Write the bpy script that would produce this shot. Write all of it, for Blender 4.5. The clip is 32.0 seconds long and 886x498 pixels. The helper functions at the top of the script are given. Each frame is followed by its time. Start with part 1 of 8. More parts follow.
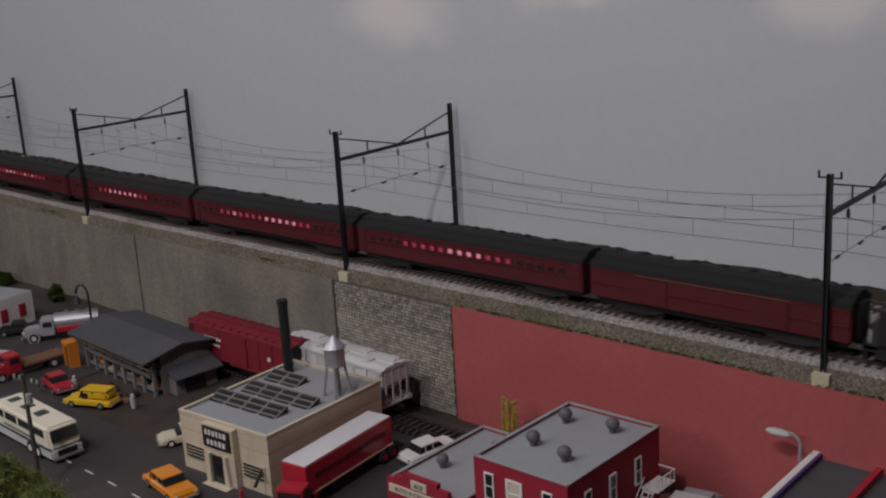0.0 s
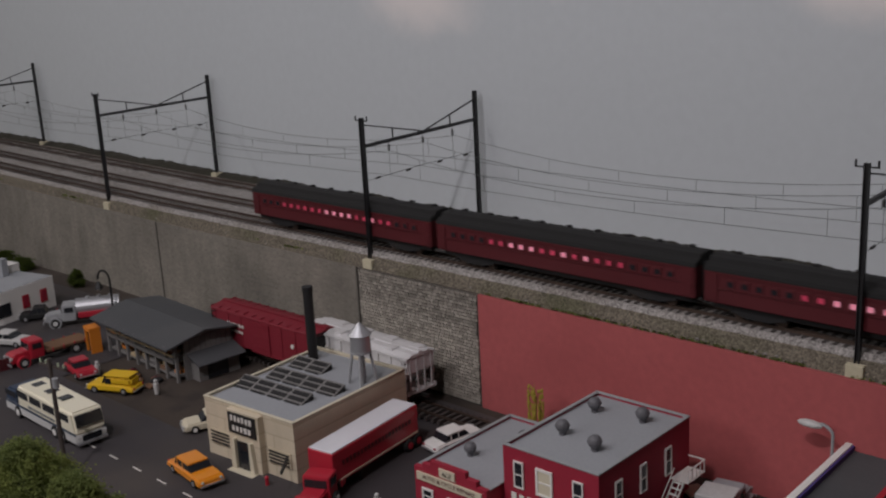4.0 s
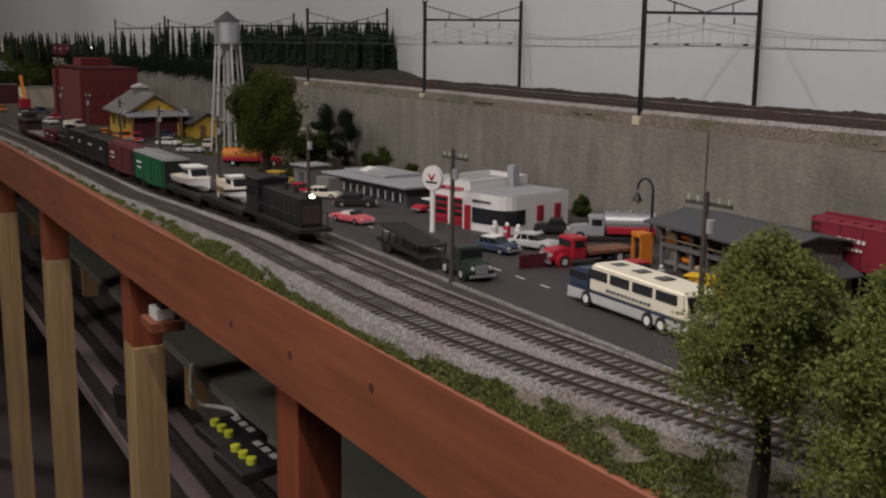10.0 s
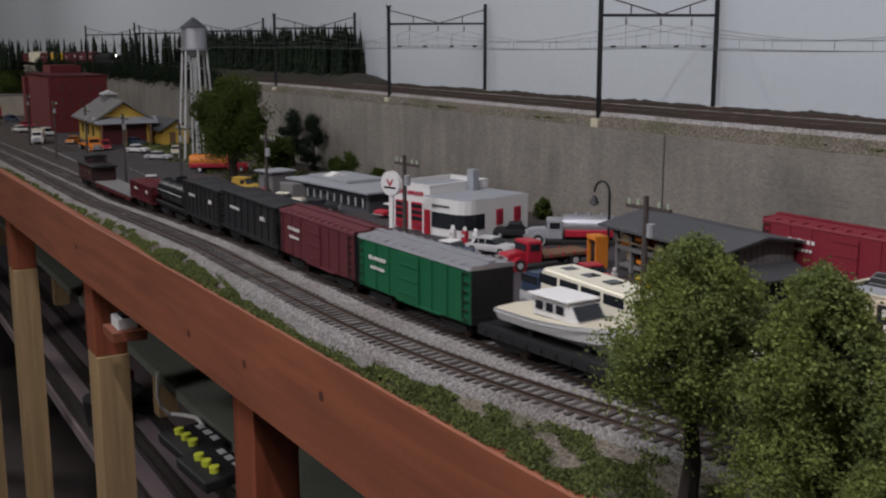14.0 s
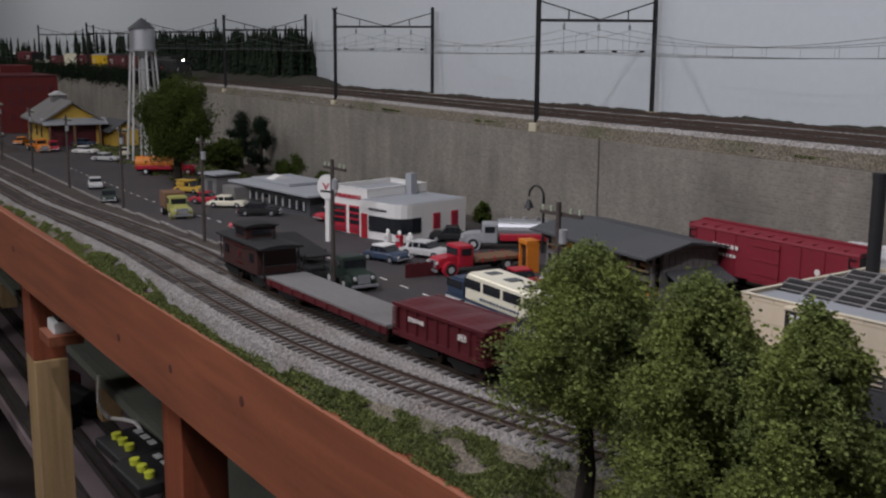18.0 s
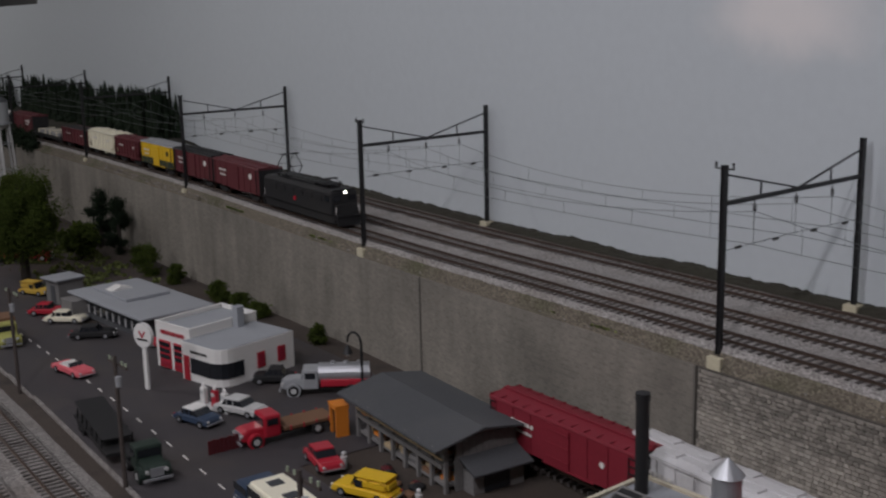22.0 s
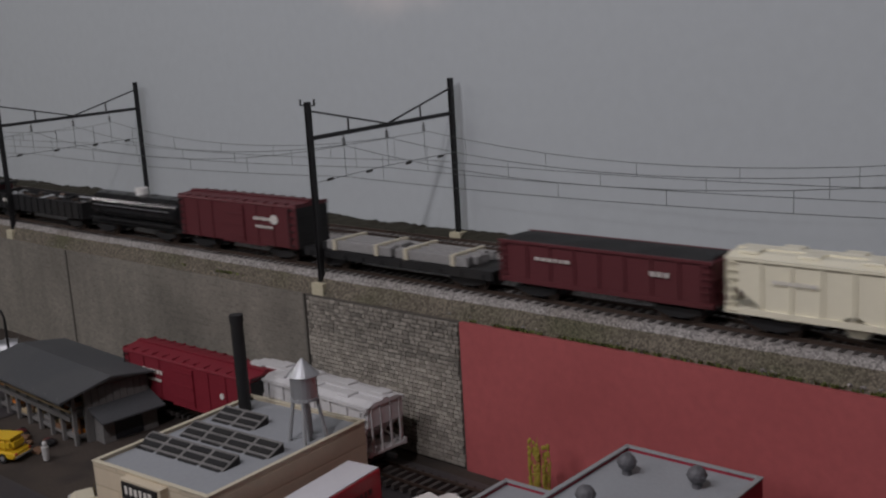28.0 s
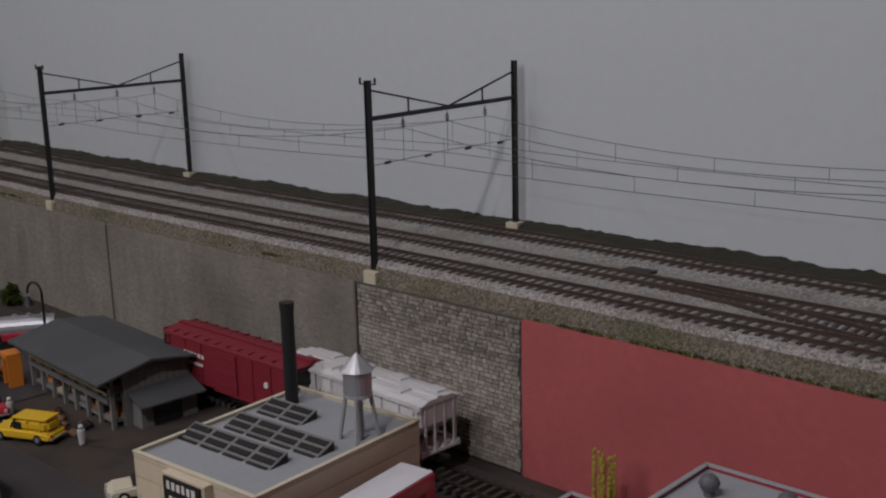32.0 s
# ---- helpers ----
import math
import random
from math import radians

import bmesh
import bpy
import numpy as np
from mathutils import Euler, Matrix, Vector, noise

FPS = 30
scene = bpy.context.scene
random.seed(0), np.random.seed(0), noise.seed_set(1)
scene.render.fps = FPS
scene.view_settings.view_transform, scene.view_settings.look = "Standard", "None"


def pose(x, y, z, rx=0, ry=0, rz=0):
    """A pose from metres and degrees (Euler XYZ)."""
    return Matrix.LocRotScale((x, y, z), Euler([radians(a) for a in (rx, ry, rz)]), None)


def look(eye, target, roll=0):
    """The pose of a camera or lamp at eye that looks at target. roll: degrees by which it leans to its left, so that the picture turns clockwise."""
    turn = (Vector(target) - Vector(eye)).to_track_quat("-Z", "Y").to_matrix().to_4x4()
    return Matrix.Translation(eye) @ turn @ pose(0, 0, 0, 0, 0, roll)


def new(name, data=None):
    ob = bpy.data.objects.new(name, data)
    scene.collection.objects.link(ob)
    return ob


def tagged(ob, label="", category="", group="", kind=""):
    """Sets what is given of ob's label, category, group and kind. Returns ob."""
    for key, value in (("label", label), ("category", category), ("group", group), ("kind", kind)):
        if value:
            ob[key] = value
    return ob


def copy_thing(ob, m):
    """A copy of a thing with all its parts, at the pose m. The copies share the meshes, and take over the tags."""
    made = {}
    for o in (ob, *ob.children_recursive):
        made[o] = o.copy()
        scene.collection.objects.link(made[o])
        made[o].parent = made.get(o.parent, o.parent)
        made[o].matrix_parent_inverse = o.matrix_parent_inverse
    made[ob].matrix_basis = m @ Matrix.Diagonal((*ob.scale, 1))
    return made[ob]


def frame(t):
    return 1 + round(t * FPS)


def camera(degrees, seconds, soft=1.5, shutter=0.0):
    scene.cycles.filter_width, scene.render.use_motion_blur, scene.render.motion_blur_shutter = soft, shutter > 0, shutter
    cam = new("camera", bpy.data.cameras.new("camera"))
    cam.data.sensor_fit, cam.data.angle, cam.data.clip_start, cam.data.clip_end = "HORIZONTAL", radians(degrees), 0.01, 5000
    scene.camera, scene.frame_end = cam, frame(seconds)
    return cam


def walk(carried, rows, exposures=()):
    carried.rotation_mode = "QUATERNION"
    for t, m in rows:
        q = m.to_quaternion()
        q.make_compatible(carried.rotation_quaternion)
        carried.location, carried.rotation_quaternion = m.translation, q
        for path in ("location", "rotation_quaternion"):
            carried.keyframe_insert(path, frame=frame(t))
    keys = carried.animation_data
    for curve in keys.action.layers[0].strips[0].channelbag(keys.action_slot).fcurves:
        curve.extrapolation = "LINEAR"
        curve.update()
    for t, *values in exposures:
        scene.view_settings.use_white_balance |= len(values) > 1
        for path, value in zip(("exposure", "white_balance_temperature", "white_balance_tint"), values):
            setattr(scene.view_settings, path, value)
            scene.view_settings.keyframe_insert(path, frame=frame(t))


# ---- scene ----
# Camera path: seconds, eye in metres, yaw, pitch and roll in degrees.
cam = camera(44.50, 32.0, soft=2.2, shutter=0.4)
PATH = [
    (0, 0.0075, 0.0087, 0.4037, 43.31, -14.58, -3.39),
    (0.5, 0.0050, 0.0032, 0.4053, 43.14, -14.64, -3.14),
    (1, 0.0017, -0.0002, 0.4058, 43.74, -14.53, -3.34),
    (1.5, 0.0008, -0.0019, 0.4082, 43.87, -14.43, -3.24),
    (2, 0.0003, 0.0001, 0.4067, 43.91, -14.37, -3.35),
    (2.5, -0.0024, 0.0026, 0.4041, 43.54, -14.49, -3.14),
    (3, -0.0055, 0.0020, 0.4030, 43.71, -14.56, -3.07),
    (3.5, -0.0060, 0.0018, 0.4026, 43.81, -14.81, -3.08),
    (5.5, -0.0156, 0.0050, 0.3943, 44.34, -15.61, -2.79),
    (6, -0.0268, 0.0046, 0.3924, 44.64, -15.82, -2.65),
    (6.5, -0.0633, -0.0101, 0.3874, 46.90, -15.91, -2.47),
    (7, -0.1528, -0.0736, 0.3890, 53.29, -16.87, -0.11),
    (7.5, -0.2591, -0.0302, 0.3731, 65.15, -16.20, -1.83),
    (8, -0.3093, -0.0448, 0.3313, 67.24, -13.10, 0.52),
    (8.5, -0.3321, -0.0441, 0.2716, 66.57, -13.19, 0.62),
    (9, -0.3262, -0.0612, 0.2133, 64.89, -10.13, -1.39),
    (9.5, -0.3227, -0.0654, 0.1890, 61.78, -9.58, 0.37),
    (10, -0.3210, -0.0689, 0.1939, 61.22, -10.74, 0.64),
    (10.5, -0.3208, -0.0696, 0.1988, 61.58, -10.67, 0.45),
    (11, -0.3214, -0.0639, 0.2031, 61.42, -10.38, 0.12),
    (11.5, -0.3178, -0.0617, 0.2006, 60.81, -10.20, 0.14),
    (12, -0.3162, -0.0603, 0.2010, 60.76, -10.21, 0.35),
    (12.5, -0.3122, -0.0552, 0.1981, 60.89, -10.41, -0.01),
    (13, -0.3082, -0.0550, 0.1975, 60.67, -10.58, -0.14),
    (13.5, -0.3095, -0.0536, 0.1959, 60.63, -10.86, -0.34),
    (14, -0.3093, -0.0476, 0.1976, 60.31, -10.66, -0.04),
    (14.5, -0.3094, -0.0441, 0.1981, 60.15, -10.82, 0.13),
    (16.5, -0.2920, -0.0330, 0.2001, 59.57, -10.30, 0.26),
    (17, -0.2904, -0.0367, 0.1996, 59.07, -10.44, 0.67),
    (17.5, -0.2928, -0.0303, 0.2007, 58.85, -10.54, 0.60),
    (18, -0.2932, -0.0211, 0.2001, 58.50, -10.57, 0.37),
    (18.5, -0.2912, -0.0157, 0.1980, 58.19, -10.71, 0.39),
    (19, -0.2919, -0.0112, 0.1985, 58.11, -10.95, 0.27),
    (19.5, -0.2924, -0.0005, 0.2042, 57.86, -11.01, 0.06),
    (20, -0.2942, 0.0113, 0.2181, 57.43, -10.53, -0.44),
    (20.5, -0.2994, 0.0344, 0.2604, 57.95, -10.77, -0.11),
    (21, -0.3030, 0.0671, 0.3063, 57.98, -10.90, -0.79),
    (21.5, -0.2943, 0.0873, 0.3440, 56.21, -11.33, -0.04),
    (22, -0.2723, 0.1031, 0.3614, 54.95, -12.04, -1.25),
    (22.5, -0.2587, 0.1465, 0.3583, 53.04, -13.49, -2.24),
    (23, -0.2332, 0.2044, 0.3394, 50.41, -13.47, -4.14),
    (23.5, -0.2034, 0.2069, 0.3248, 46.95, -13.08, -4.35),
    (24, -0.1470, 0.2074, 0.3157, 43.02, -11.96, -4.32),
    (24.5, -0.0999, 0.1924, 0.3143, 40.41, -11.32, -3.59),
    (25, -0.0915, 0.1816, 0.3069, 39.78, -11.35, -4.64),
    (25.5, -0.1065, 0.1685, 0.3099, 40.04, -11.70, -5.05),
    (27.5, -0.1423, 0.1520, 0.3130, 41.87, -11.61, -3.49),
    (28, -0.1505, 0.1533, 0.3100, 42.29, -11.84, -3.45),
    (28.5, -0.1569, 0.1536, 0.3113, 42.41, -11.97, -3.21),
    (29, -0.1617, 0.1539, 0.3109, 42.60, -12.02, -3.14),
    (29.5, -0.1805, 0.1625, 0.3107, 43.63, -12.44, -3.16),
    (30, -0.1879, 0.1607, 0.3144, 44.93, -12.34, -2.88),
    (30.5, -0.1819, 0.1677, 0.3126, 45.26, -12.34, -2.66),
    (31, -0.1824, 0.1710, 0.3096, 44.58, -12.61, -2.06),
    (31.5, -0.1880, 0.1712, 0.3112, 44.13, -12.80, -1.86),
    (32, -0.1965, 0.1680, 0.3087, 43.78, -12.74, -1.49),
]
# Seconds, stops, kelvin and tint of the filming camera's own adjustment.
EXPOSURES = [(0, -0.50, 6500, 10), (6.0, -0.44, 6550, 10), (7.0, -0.38, 6950, 11), (8.0, -0.08, 7200, 12), (9.0, 0.0, 7050, 11), (10.0, 0.05, 6900, 11), (12.0, 0.08, 6300, 9), (13.0, 0.1, 6200, 9), (19.0, 0.05, 6150, 9), (20.0, -0.14, 6200, 9), (21.5, -0.40, 6200, 9), (23.0, -0.52, 6250, 9), (24.0, -0.58, 6200, 9), (25.3, -0.58, 6300, 9), (28.0, -0.60, 6350, 9), (32.0, -0.52, 6400, 10)]


def camera_pose(x, y, z, yaw, pitch, roll):
    return pose(x, y, z, 0, 0, yaw) @ pose(0, 0, 0, 90 + pitch) @ pose(0, 0, 0, 0, 0, roll)


walk(cam, [(t, camera_pose(*row)) for t, *row in PATH], EXPOSURES)
# ---- end of path ----

# ---------------------------------------------------------------- light
world = bpy.data.worlds.new("room")
scene.world = world
world.use_nodes = True
world.node_tree.nodes["Background"].inputs[0].default_value = (0.75, 0.8, 0.9, 1)
world.node_tree.nodes["Background"].inputs[1].default_value = 0.03


def room_lamp(name, x, y, z, target, watts, size, colour):
    data = bpy.data.lights.new(name, "AREA")
    data.shape, data.size, data.energy, data.color = "DISK", size, watts, colour
    lamp = new(name, data)
    lamp.matrix_world = look((x, y, z), target)
    return lamp


# Two small unseen lamps, placed from the portal shadows on the backdrop.
room_lamp("unseen_lamp", -2.05, -0.10, 1.15, (-1.5, 0.6, 0.0), 3.8, 0.05, (1.0, 0.93, 0.91))
room_lamp("unseen_lamp", -0.25, -0.25, 1.22, (-0.7, 0.7, 0.1), 7.6, 0.05, (1.0, 0.92, 0.95))
# Added fill lamps, no fixture seen: for the town, under the bench, far end.
room_lamp("unseen_lamp", -0.80, -0.50, 1.35, (-1.05, 0.2, 0.0), 11.5, 0.7, (0.98, 0.93, 0.98))
room_lamp("unseen_lamp", -1.3, -1.75, 1.30, (-1.3, 0.2, -0.2), 13.0, 0.5, (1.0, 0.94, 0.94))
room_lamp("unseen_lamp", -4.1, -0.5, 1.35, (-4.0, 0.4, 0.0), 15.0, 0.4, (1.0, 0.93, 0.90))


# ---------------------------------------------------------------- materials
def surface(name, colour, rough=0.7, metal=0.0, vary=0.25, scale=60.0, bump=0.15, stain=None, stain_scale=8.0, glow=0.0, coat=0.0, alpha=None):
    """A material with grain and larger stains; scale is in cycles per metre."""
    m = bpy.data.materials.new(name)
    m.use_nodes = True
    nt = m.node_tree
    n, link = nt.nodes, nt.links
    b = n["Principled BSDF"]
    b.inputs["Roughness"].default_value, b.inputs["Metallic"].default_value = rough, metal
    b.inputs["Coat Weight"].default_value = coat
    tc = n.new("ShaderNodeTexCoord")
    fine, large = n.new("ShaderNodeTexNoise"), n.new("ShaderNodeTexNoise")
    fine.inputs["Scale"].default_value, fine.inputs["Detail"].default_value = scale * 8, 3
    large.inputs["Scale"].default_value, large.inputs["Detail"].default_value = stain_scale, 4
    link.new(tc.outputs["Object"], fine.inputs["Vector"])
    link.new(tc.outputs["Object"], large.inputs["Vector"])
    c = tuple(colour)
    dark = tuple(v * (1 - vary) for v in c)
    light = tuple(min(1.0, v * (1 + vary)) for v in c)
    ramp = n.new("ShaderNodeMix")
    ramp.data_type = "RGBA"
    ramp.inputs[6].default_value, ramp.inputs[7].default_value = (*dark, 1), (*light, 1)
    link.new(fine.outputs[0], ramp.inputs[0])
    mix = n.new("ShaderNodeMix")
    mix.data_type = "RGBA"
    st = stain if stain else tuple(v * 0.72 for v in c)
    mix.inputs[7].default_value = (*st, 1)
    link.new(ramp.outputs[2], mix.inputs[6])
    mr = n.new("ShaderNodeMapRange")
    mr.inputs[1].default_value, mr.inputs[2].default_value, mr.inputs[4].default_value = 0.48, 0.75, min(0.9, vary * 2.4)
    link.new(large.outputs[0], mr.inputs[0])
    link.new(mr.outputs[0], mix.inputs[0])
    link.new(mix.outputs[2], b.inputs["Base Color"])
    if bump:
        bp = n.new("ShaderNodeBump")
        bp.inputs["Strength"].default_value, bp.inputs["Distance"].default_value = bump, 0.0006
        link.new(fine.outputs[0], bp.inputs["Height"])
        link.new(bp.outputs[0], b.inputs["Normal"])
    if glow:
        b.inputs["Emission Color"].default_value = (*c, 1)
        b.inputs["Emission Strength"].default_value = glow
    return m


def masonry(name, colour, mortar, width, height, bump=0.6, vary=0.3, streak=0.35, plain=0.3):
    """Coursed block work on a wall that runs along x, with dark run-off streaks."""
    m = surface(name, colour, 0.9, 0, vary, 45, 0.25, tuple(v * 0.55 for v in colour), 9)
    nt = m.node_tree
    n, link = nt.nodes, nt.links
    b = n["Principled BSDF"]
    tc = n.new("ShaderNodeTexCoord")
    sep, com = n.new("ShaderNodeSeparateXYZ"), n.new("ShaderNodeCombineXYZ")
    link.new(tc.outputs["Object"], sep.inputs[0])
    link.new(sep.outputs[0], com.inputs[0])
    link.new(sep.outputs[2], com.inputs[1])
    br = n.new("ShaderNodeTexBrick")
    br.inputs["Scale"].default_value = 1.0
    br.inputs["Brick Width"].default_value, br.inputs["Row Height"].default_value = width, height
    br.inputs["Mortar Size"].default_value, br.inputs["Mortar Smooth"].default_value = min(height * 0.13, 0.0008), 0.4
    br.inputs["Color1"].default_value, br.inputs["Color2"].default_value = (1 - plain, 1 - plain, 1 - plain, 1), (1 + plain * 0.9, 1 + plain * 0.88, 1 + plain * 0.75, 1)
    br.inputs["Mortar"].default_value = (*mortar, 1)
    link.new(com.outputs[0], br.inputs["Vector"])
    old = b.inputs["Base Color"].links[0].from_socket
    mul = n.new("ShaderNodeMix")
    mul.data_type, mul.blend_type = "RGBA", "MULTIPLY"
    mul.inputs[0].default_value = 0.85
    link.new(old, mul.inputs[6])
    link.new(br.outputs["Color"], mul.inputs[7])
    mp = n.new("ShaderNodeMapping")
    mp.inputs["Scale"].default_value = (46, 46, 8.0)
    run = n.new("ShaderNodeTexNoise")
    run.inputs["Scale"].default_value, run.inputs["Detail"].default_value = 1.0, 5
    link.new(tc.outputs["Object"], mp.inputs[0])
    link.new(mp.outputs[0], run.inputs["Vector"])
    mr = n.new("ShaderNodeMapRange")
    mr.inputs[1].default_value, mr.inputs[2].default_value, mr.inputs[3].default_value, mr.inputs[4].default_value = 0.35, 0.7, 1.0, 1 - streak
    link.new(run.outputs[0], mr.inputs[0])
    mul2 = n.new("ShaderNodeMix")
    mul2.data_type, mul2.blend_type = "RGBA", "MULTIPLY"
    mul2.inputs[0].default_value = 1.0
    link.new(mul.outputs[2], mul2.inputs[6])
    link.new(mr.outputs[0], mul2.inputs[7])
    link.new(mul2.outputs[2], b.inputs["Base Color"])
    bp = n.new("ShaderNodeBump")
    bp.inputs["Strength"].default_value, bp.inputs["Distance"].default_value = bump, 0.0008
    link.new(br.outputs["Fac"], bp.inputs["Height"])
    bp.invert = True
    link.new(bp.outputs[0], b.inputs["Normal"])
    return m


def timber(name, colour, stain, along=(3, 60, 60)):
    m = surface(name, colour, 0.6, 0, 0.12, 30, 0.1, stain, 6)
    nt = m.node_tree
    n, link = nt.nodes, nt.links
    b = n["Principled BSDF"]
    tc, mp, wn = n.new("ShaderNodeTexCoord"), n.new("ShaderNodeMapping"), n.new("ShaderNodeTexNoise")
    mp.inputs["Scale"].default_value = along
    wn.inputs["Scale"].default_value, wn.inputs["Detail"].default_value, wn.inputs["Distortion"].default_value = 1.6, 6, 0.6
    link.new(tc.outputs["Object"], mp.inputs[0])
    link.new(mp.outputs[0], wn.inputs["Vector"])
    old = b.inputs["Base Color"].links[0].from_socket
    mr = n.new("ShaderNodeMapRange")
    mr.inputs[1].default_value, mr.inputs[2].default_value, mr.inputs[3].default_value, mr.inputs[4].default_value = 0.3, 0.7, 0.72, 1.12
    link.new(wn.outputs[0], mr.inputs[0])
    mul = n.new("ShaderNodeMix")
    mul.data_type, mul.blend_type = "RGBA", "MULTIPLY"
    mul.inputs[0].default_value = 1.0
    link.new(old, mul.inputs[6])
    link.new(mr.outputs[0], mul.inputs[7])
    link.new(mul.outputs[2], b.inputs["Base Color"])
    return m


def leafy(name, colour, other, low=0.6, high=1.4):
    """Foliage whose small clumps differ from each other."""
    m = surface(name, colour, 0.8, 0, 0.35, 30, 0.0, other, 30)
    nt = m.node_tree
    n, link = nt.nodes, nt.links
    b = n["Principled BSDF"]
    geo, hs = n.new("ShaderNodeNewGeometry"), n.new("ShaderNodeHueSaturation")
    mr = n.new("ShaderNodeMapRange")
    mr.inputs[3].default_value, mr.inputs[4].default_value = low, high
    link.new(geo.outputs["Random Per Island"], mr.inputs[0])
    link.new(mr.outputs[0], hs.inputs["Value"])
    link.new(b.inputs["Base Color"].links[0].from_socket, hs.inputs["Color"])
    link.new(hs.outputs[0], b.inputs["Base Color"])
    b.inputs["Specular IOR Level"].default_value = 0.25
    tl, mix = n.new("ShaderNodeBsdfTranslucent"), n.new("ShaderNodeMixShader")
    mix.inputs[0].default_value = 0.42
    link.new(hs.outputs[0], tl.inputs["Color"])
    link.new(b.outputs[0], mix.inputs[1])
    link.new(tl.outputs[0], mix.inputs[2])
    link.new(mix.outputs[0], n["Material Output"].inputs["Surface"])
    return m


def gravel(name, colour, other):
    """Loose small stone: cells that differ from each other, with dark gaps and patches of the other colour."""
    m = surface(name, colour, 0.95, 0, 0.45, 95, 0.0, other, 16)
    nt = m.node_tree
    n, link = nt.nodes, nt.links
    b = n["Principled BSDF"]
    tc, vo, hs, mr = n.new("ShaderNodeTexCoord"), n.new("ShaderNodeTexVoronoi"), n.new("ShaderNodeHueSaturation"), n.new("ShaderNodeMapRange")
    vo.inputs["Scale"].default_value = 780
    link.new(tc.outputs["Object"], vo.inputs["Vector"])
    sep = n.new("ShaderNodeSeparateColor")
    link.new(vo.outputs["Color"], sep.inputs[0])
    mr.inputs[3].default_value, mr.inputs[4].default_value = 0.55, 1.5
    link.new(sep.outputs[0], mr.inputs[0])
    link.new(mr.outputs[0], hs.inputs["Value"])
    link.new(b.inputs["Base Color"].links[0].from_socket, hs.inputs["Color"])
    link.new(hs.outputs[0], b.inputs["Base Color"])
    bp = n.new("ShaderNodeBump")
    bp.inputs["Strength"].default_value, bp.inputs["Distance"].default_value = 0.6, 0.0007
    bp.invert = True
    link.new(vo.outputs["Distance"], bp.inputs["Height"])
    link.new(bp.outputs[0], b.inputs["Normal"])
    return m


def painted_sky(name, colour, white, clouds):
    """A painted board with soft white clouds at (x, z, half width, half height)."""
    m = surface(name, colour, 0.85, 0, 0.045, 12, 0.12, tuple(v * 0.90 for v in colour), 4)
    nt = m.node_tree
    n, link = nt.nodes, nt.links
    b = n["Principled BSDF"]
    tc, wob, add = n.new("ShaderNodeTexCoord"), n.new("ShaderNodeTexNoise"), n.new("ShaderNodeVectorMath")
    wob.inputs["Scale"].default_value, wob.inputs["Detail"].default_value = 16, 5
    sc = n.new("ShaderNodeVectorMath")
    sc.operation = "SCALE"
    sc.inputs[3].default_value = 0.05
    link.new(tc.outputs["Object"], wob.inputs["Vector"])
    link.new(wob.outputs["Color"], sc.inputs[0])
    link.new(tc.outputs["Object"], add.inputs[0])
    link.new(sc.outputs[0], add.inputs[1])
    sep = n.new("ShaderNodeSeparateXYZ")
    link.new(add.outputs[0], sep.inputs[0])
    last = None
    for x, z, w, h in clouds:
        com, ln, mr = n.new("ShaderNodeCombineXYZ"), n.new("ShaderNodeVectorMath"), n.new("ShaderNodeMapRange")
        for k, (axis, c, r) in enumerate(((0, x + 0.025, w), (2, z + 0.025, h))):
            f = n.new("ShaderNodeMath")
            f.operation = "MULTIPLY_ADD"
            f.inputs[1].default_value, f.inputs[2].default_value = 1 / r, -c / r
            link.new(sep.outputs[axis], f.inputs[0])
            link.new(f.outputs[0], com.inputs[k])
        ln.operation = "LENGTH"
        link.new(com.outputs[0], ln.inputs[0])
        mr.interpolation_type = "SMOOTHSTEP"
        mr.inputs[1].default_value, mr.inputs[2].default_value, mr.inputs[3].default_value, mr.inputs[4].default_value = 0.2, 1.1, 0.95, 0.0
        link.new(ln.outputs["Value"], mr.inputs[0])
        if last is None:
            last = mr.outputs[0]
        else:
            mx = n.new("ShaderNodeMath")
            mx.operation = "MAXIMUM"
            link.new(last, mx.inputs[0])
            link.new(mr.outputs[0], mx.inputs[1])
            last = mx.outputs[0]
    mix = n.new("ShaderNodeMix")
    mix.data_type = "RGBA"
    mix.inputs[7].default_value = (*white, 1)
    link.new(last, mix.inputs[0])
    link.new(b.inputs["Base Color"].links[0].from_socket, mix.inputs[6])
    link.new(mix.outputs[2], b.inputs["Base Color"])
    return m


M = {}
M["asphalt"] = surface("asphalt", (0.043, 0.038, 0.041), 0.7, 0, 0.45, 120, 0.5, (0.066, 0.055, 0.050), 11)
M["dirt"] = surface("dirt", (0.050, 0.038, 0.030), 0.95, 0, 0.5, 70, 0.8, (0.022, 0.018, 0.016), 25)
M["ballast"] = gravel("ballast", (0.205, 0.192, 0.180), (0.14, 0.120, 0.105))
M["ballast_upper"] = gravel("ballast_upper", (0.255, 0.240, 0.228), (0.17, 0.146, 0.128))
M["gloss_white"] = surface("gloss_white", (0.72, 0.72, 0.76), 0.18, 0, 0.04, 30, 0.02, coat=0.6)
M["cinder"] = gravel("cinder", (0.105, 0.085, 0.070), (0.19, 0.16, 0.14))
M["scrub"] = gravel("scrub", (0.13, 0.112, 0.085), (0.065, 0.068, 0.032))
M["tie"] = surface("tie", (0.058, 0.050, 0.046), 0.9, 0, 0.5, 90, 0.3)
M["rail"] = surface("rail", (0.085, 0.062, 0.050), 0.55, 0.6, 0.3, 40, 0.1, (0.12, 0.08, 0.06), 30)
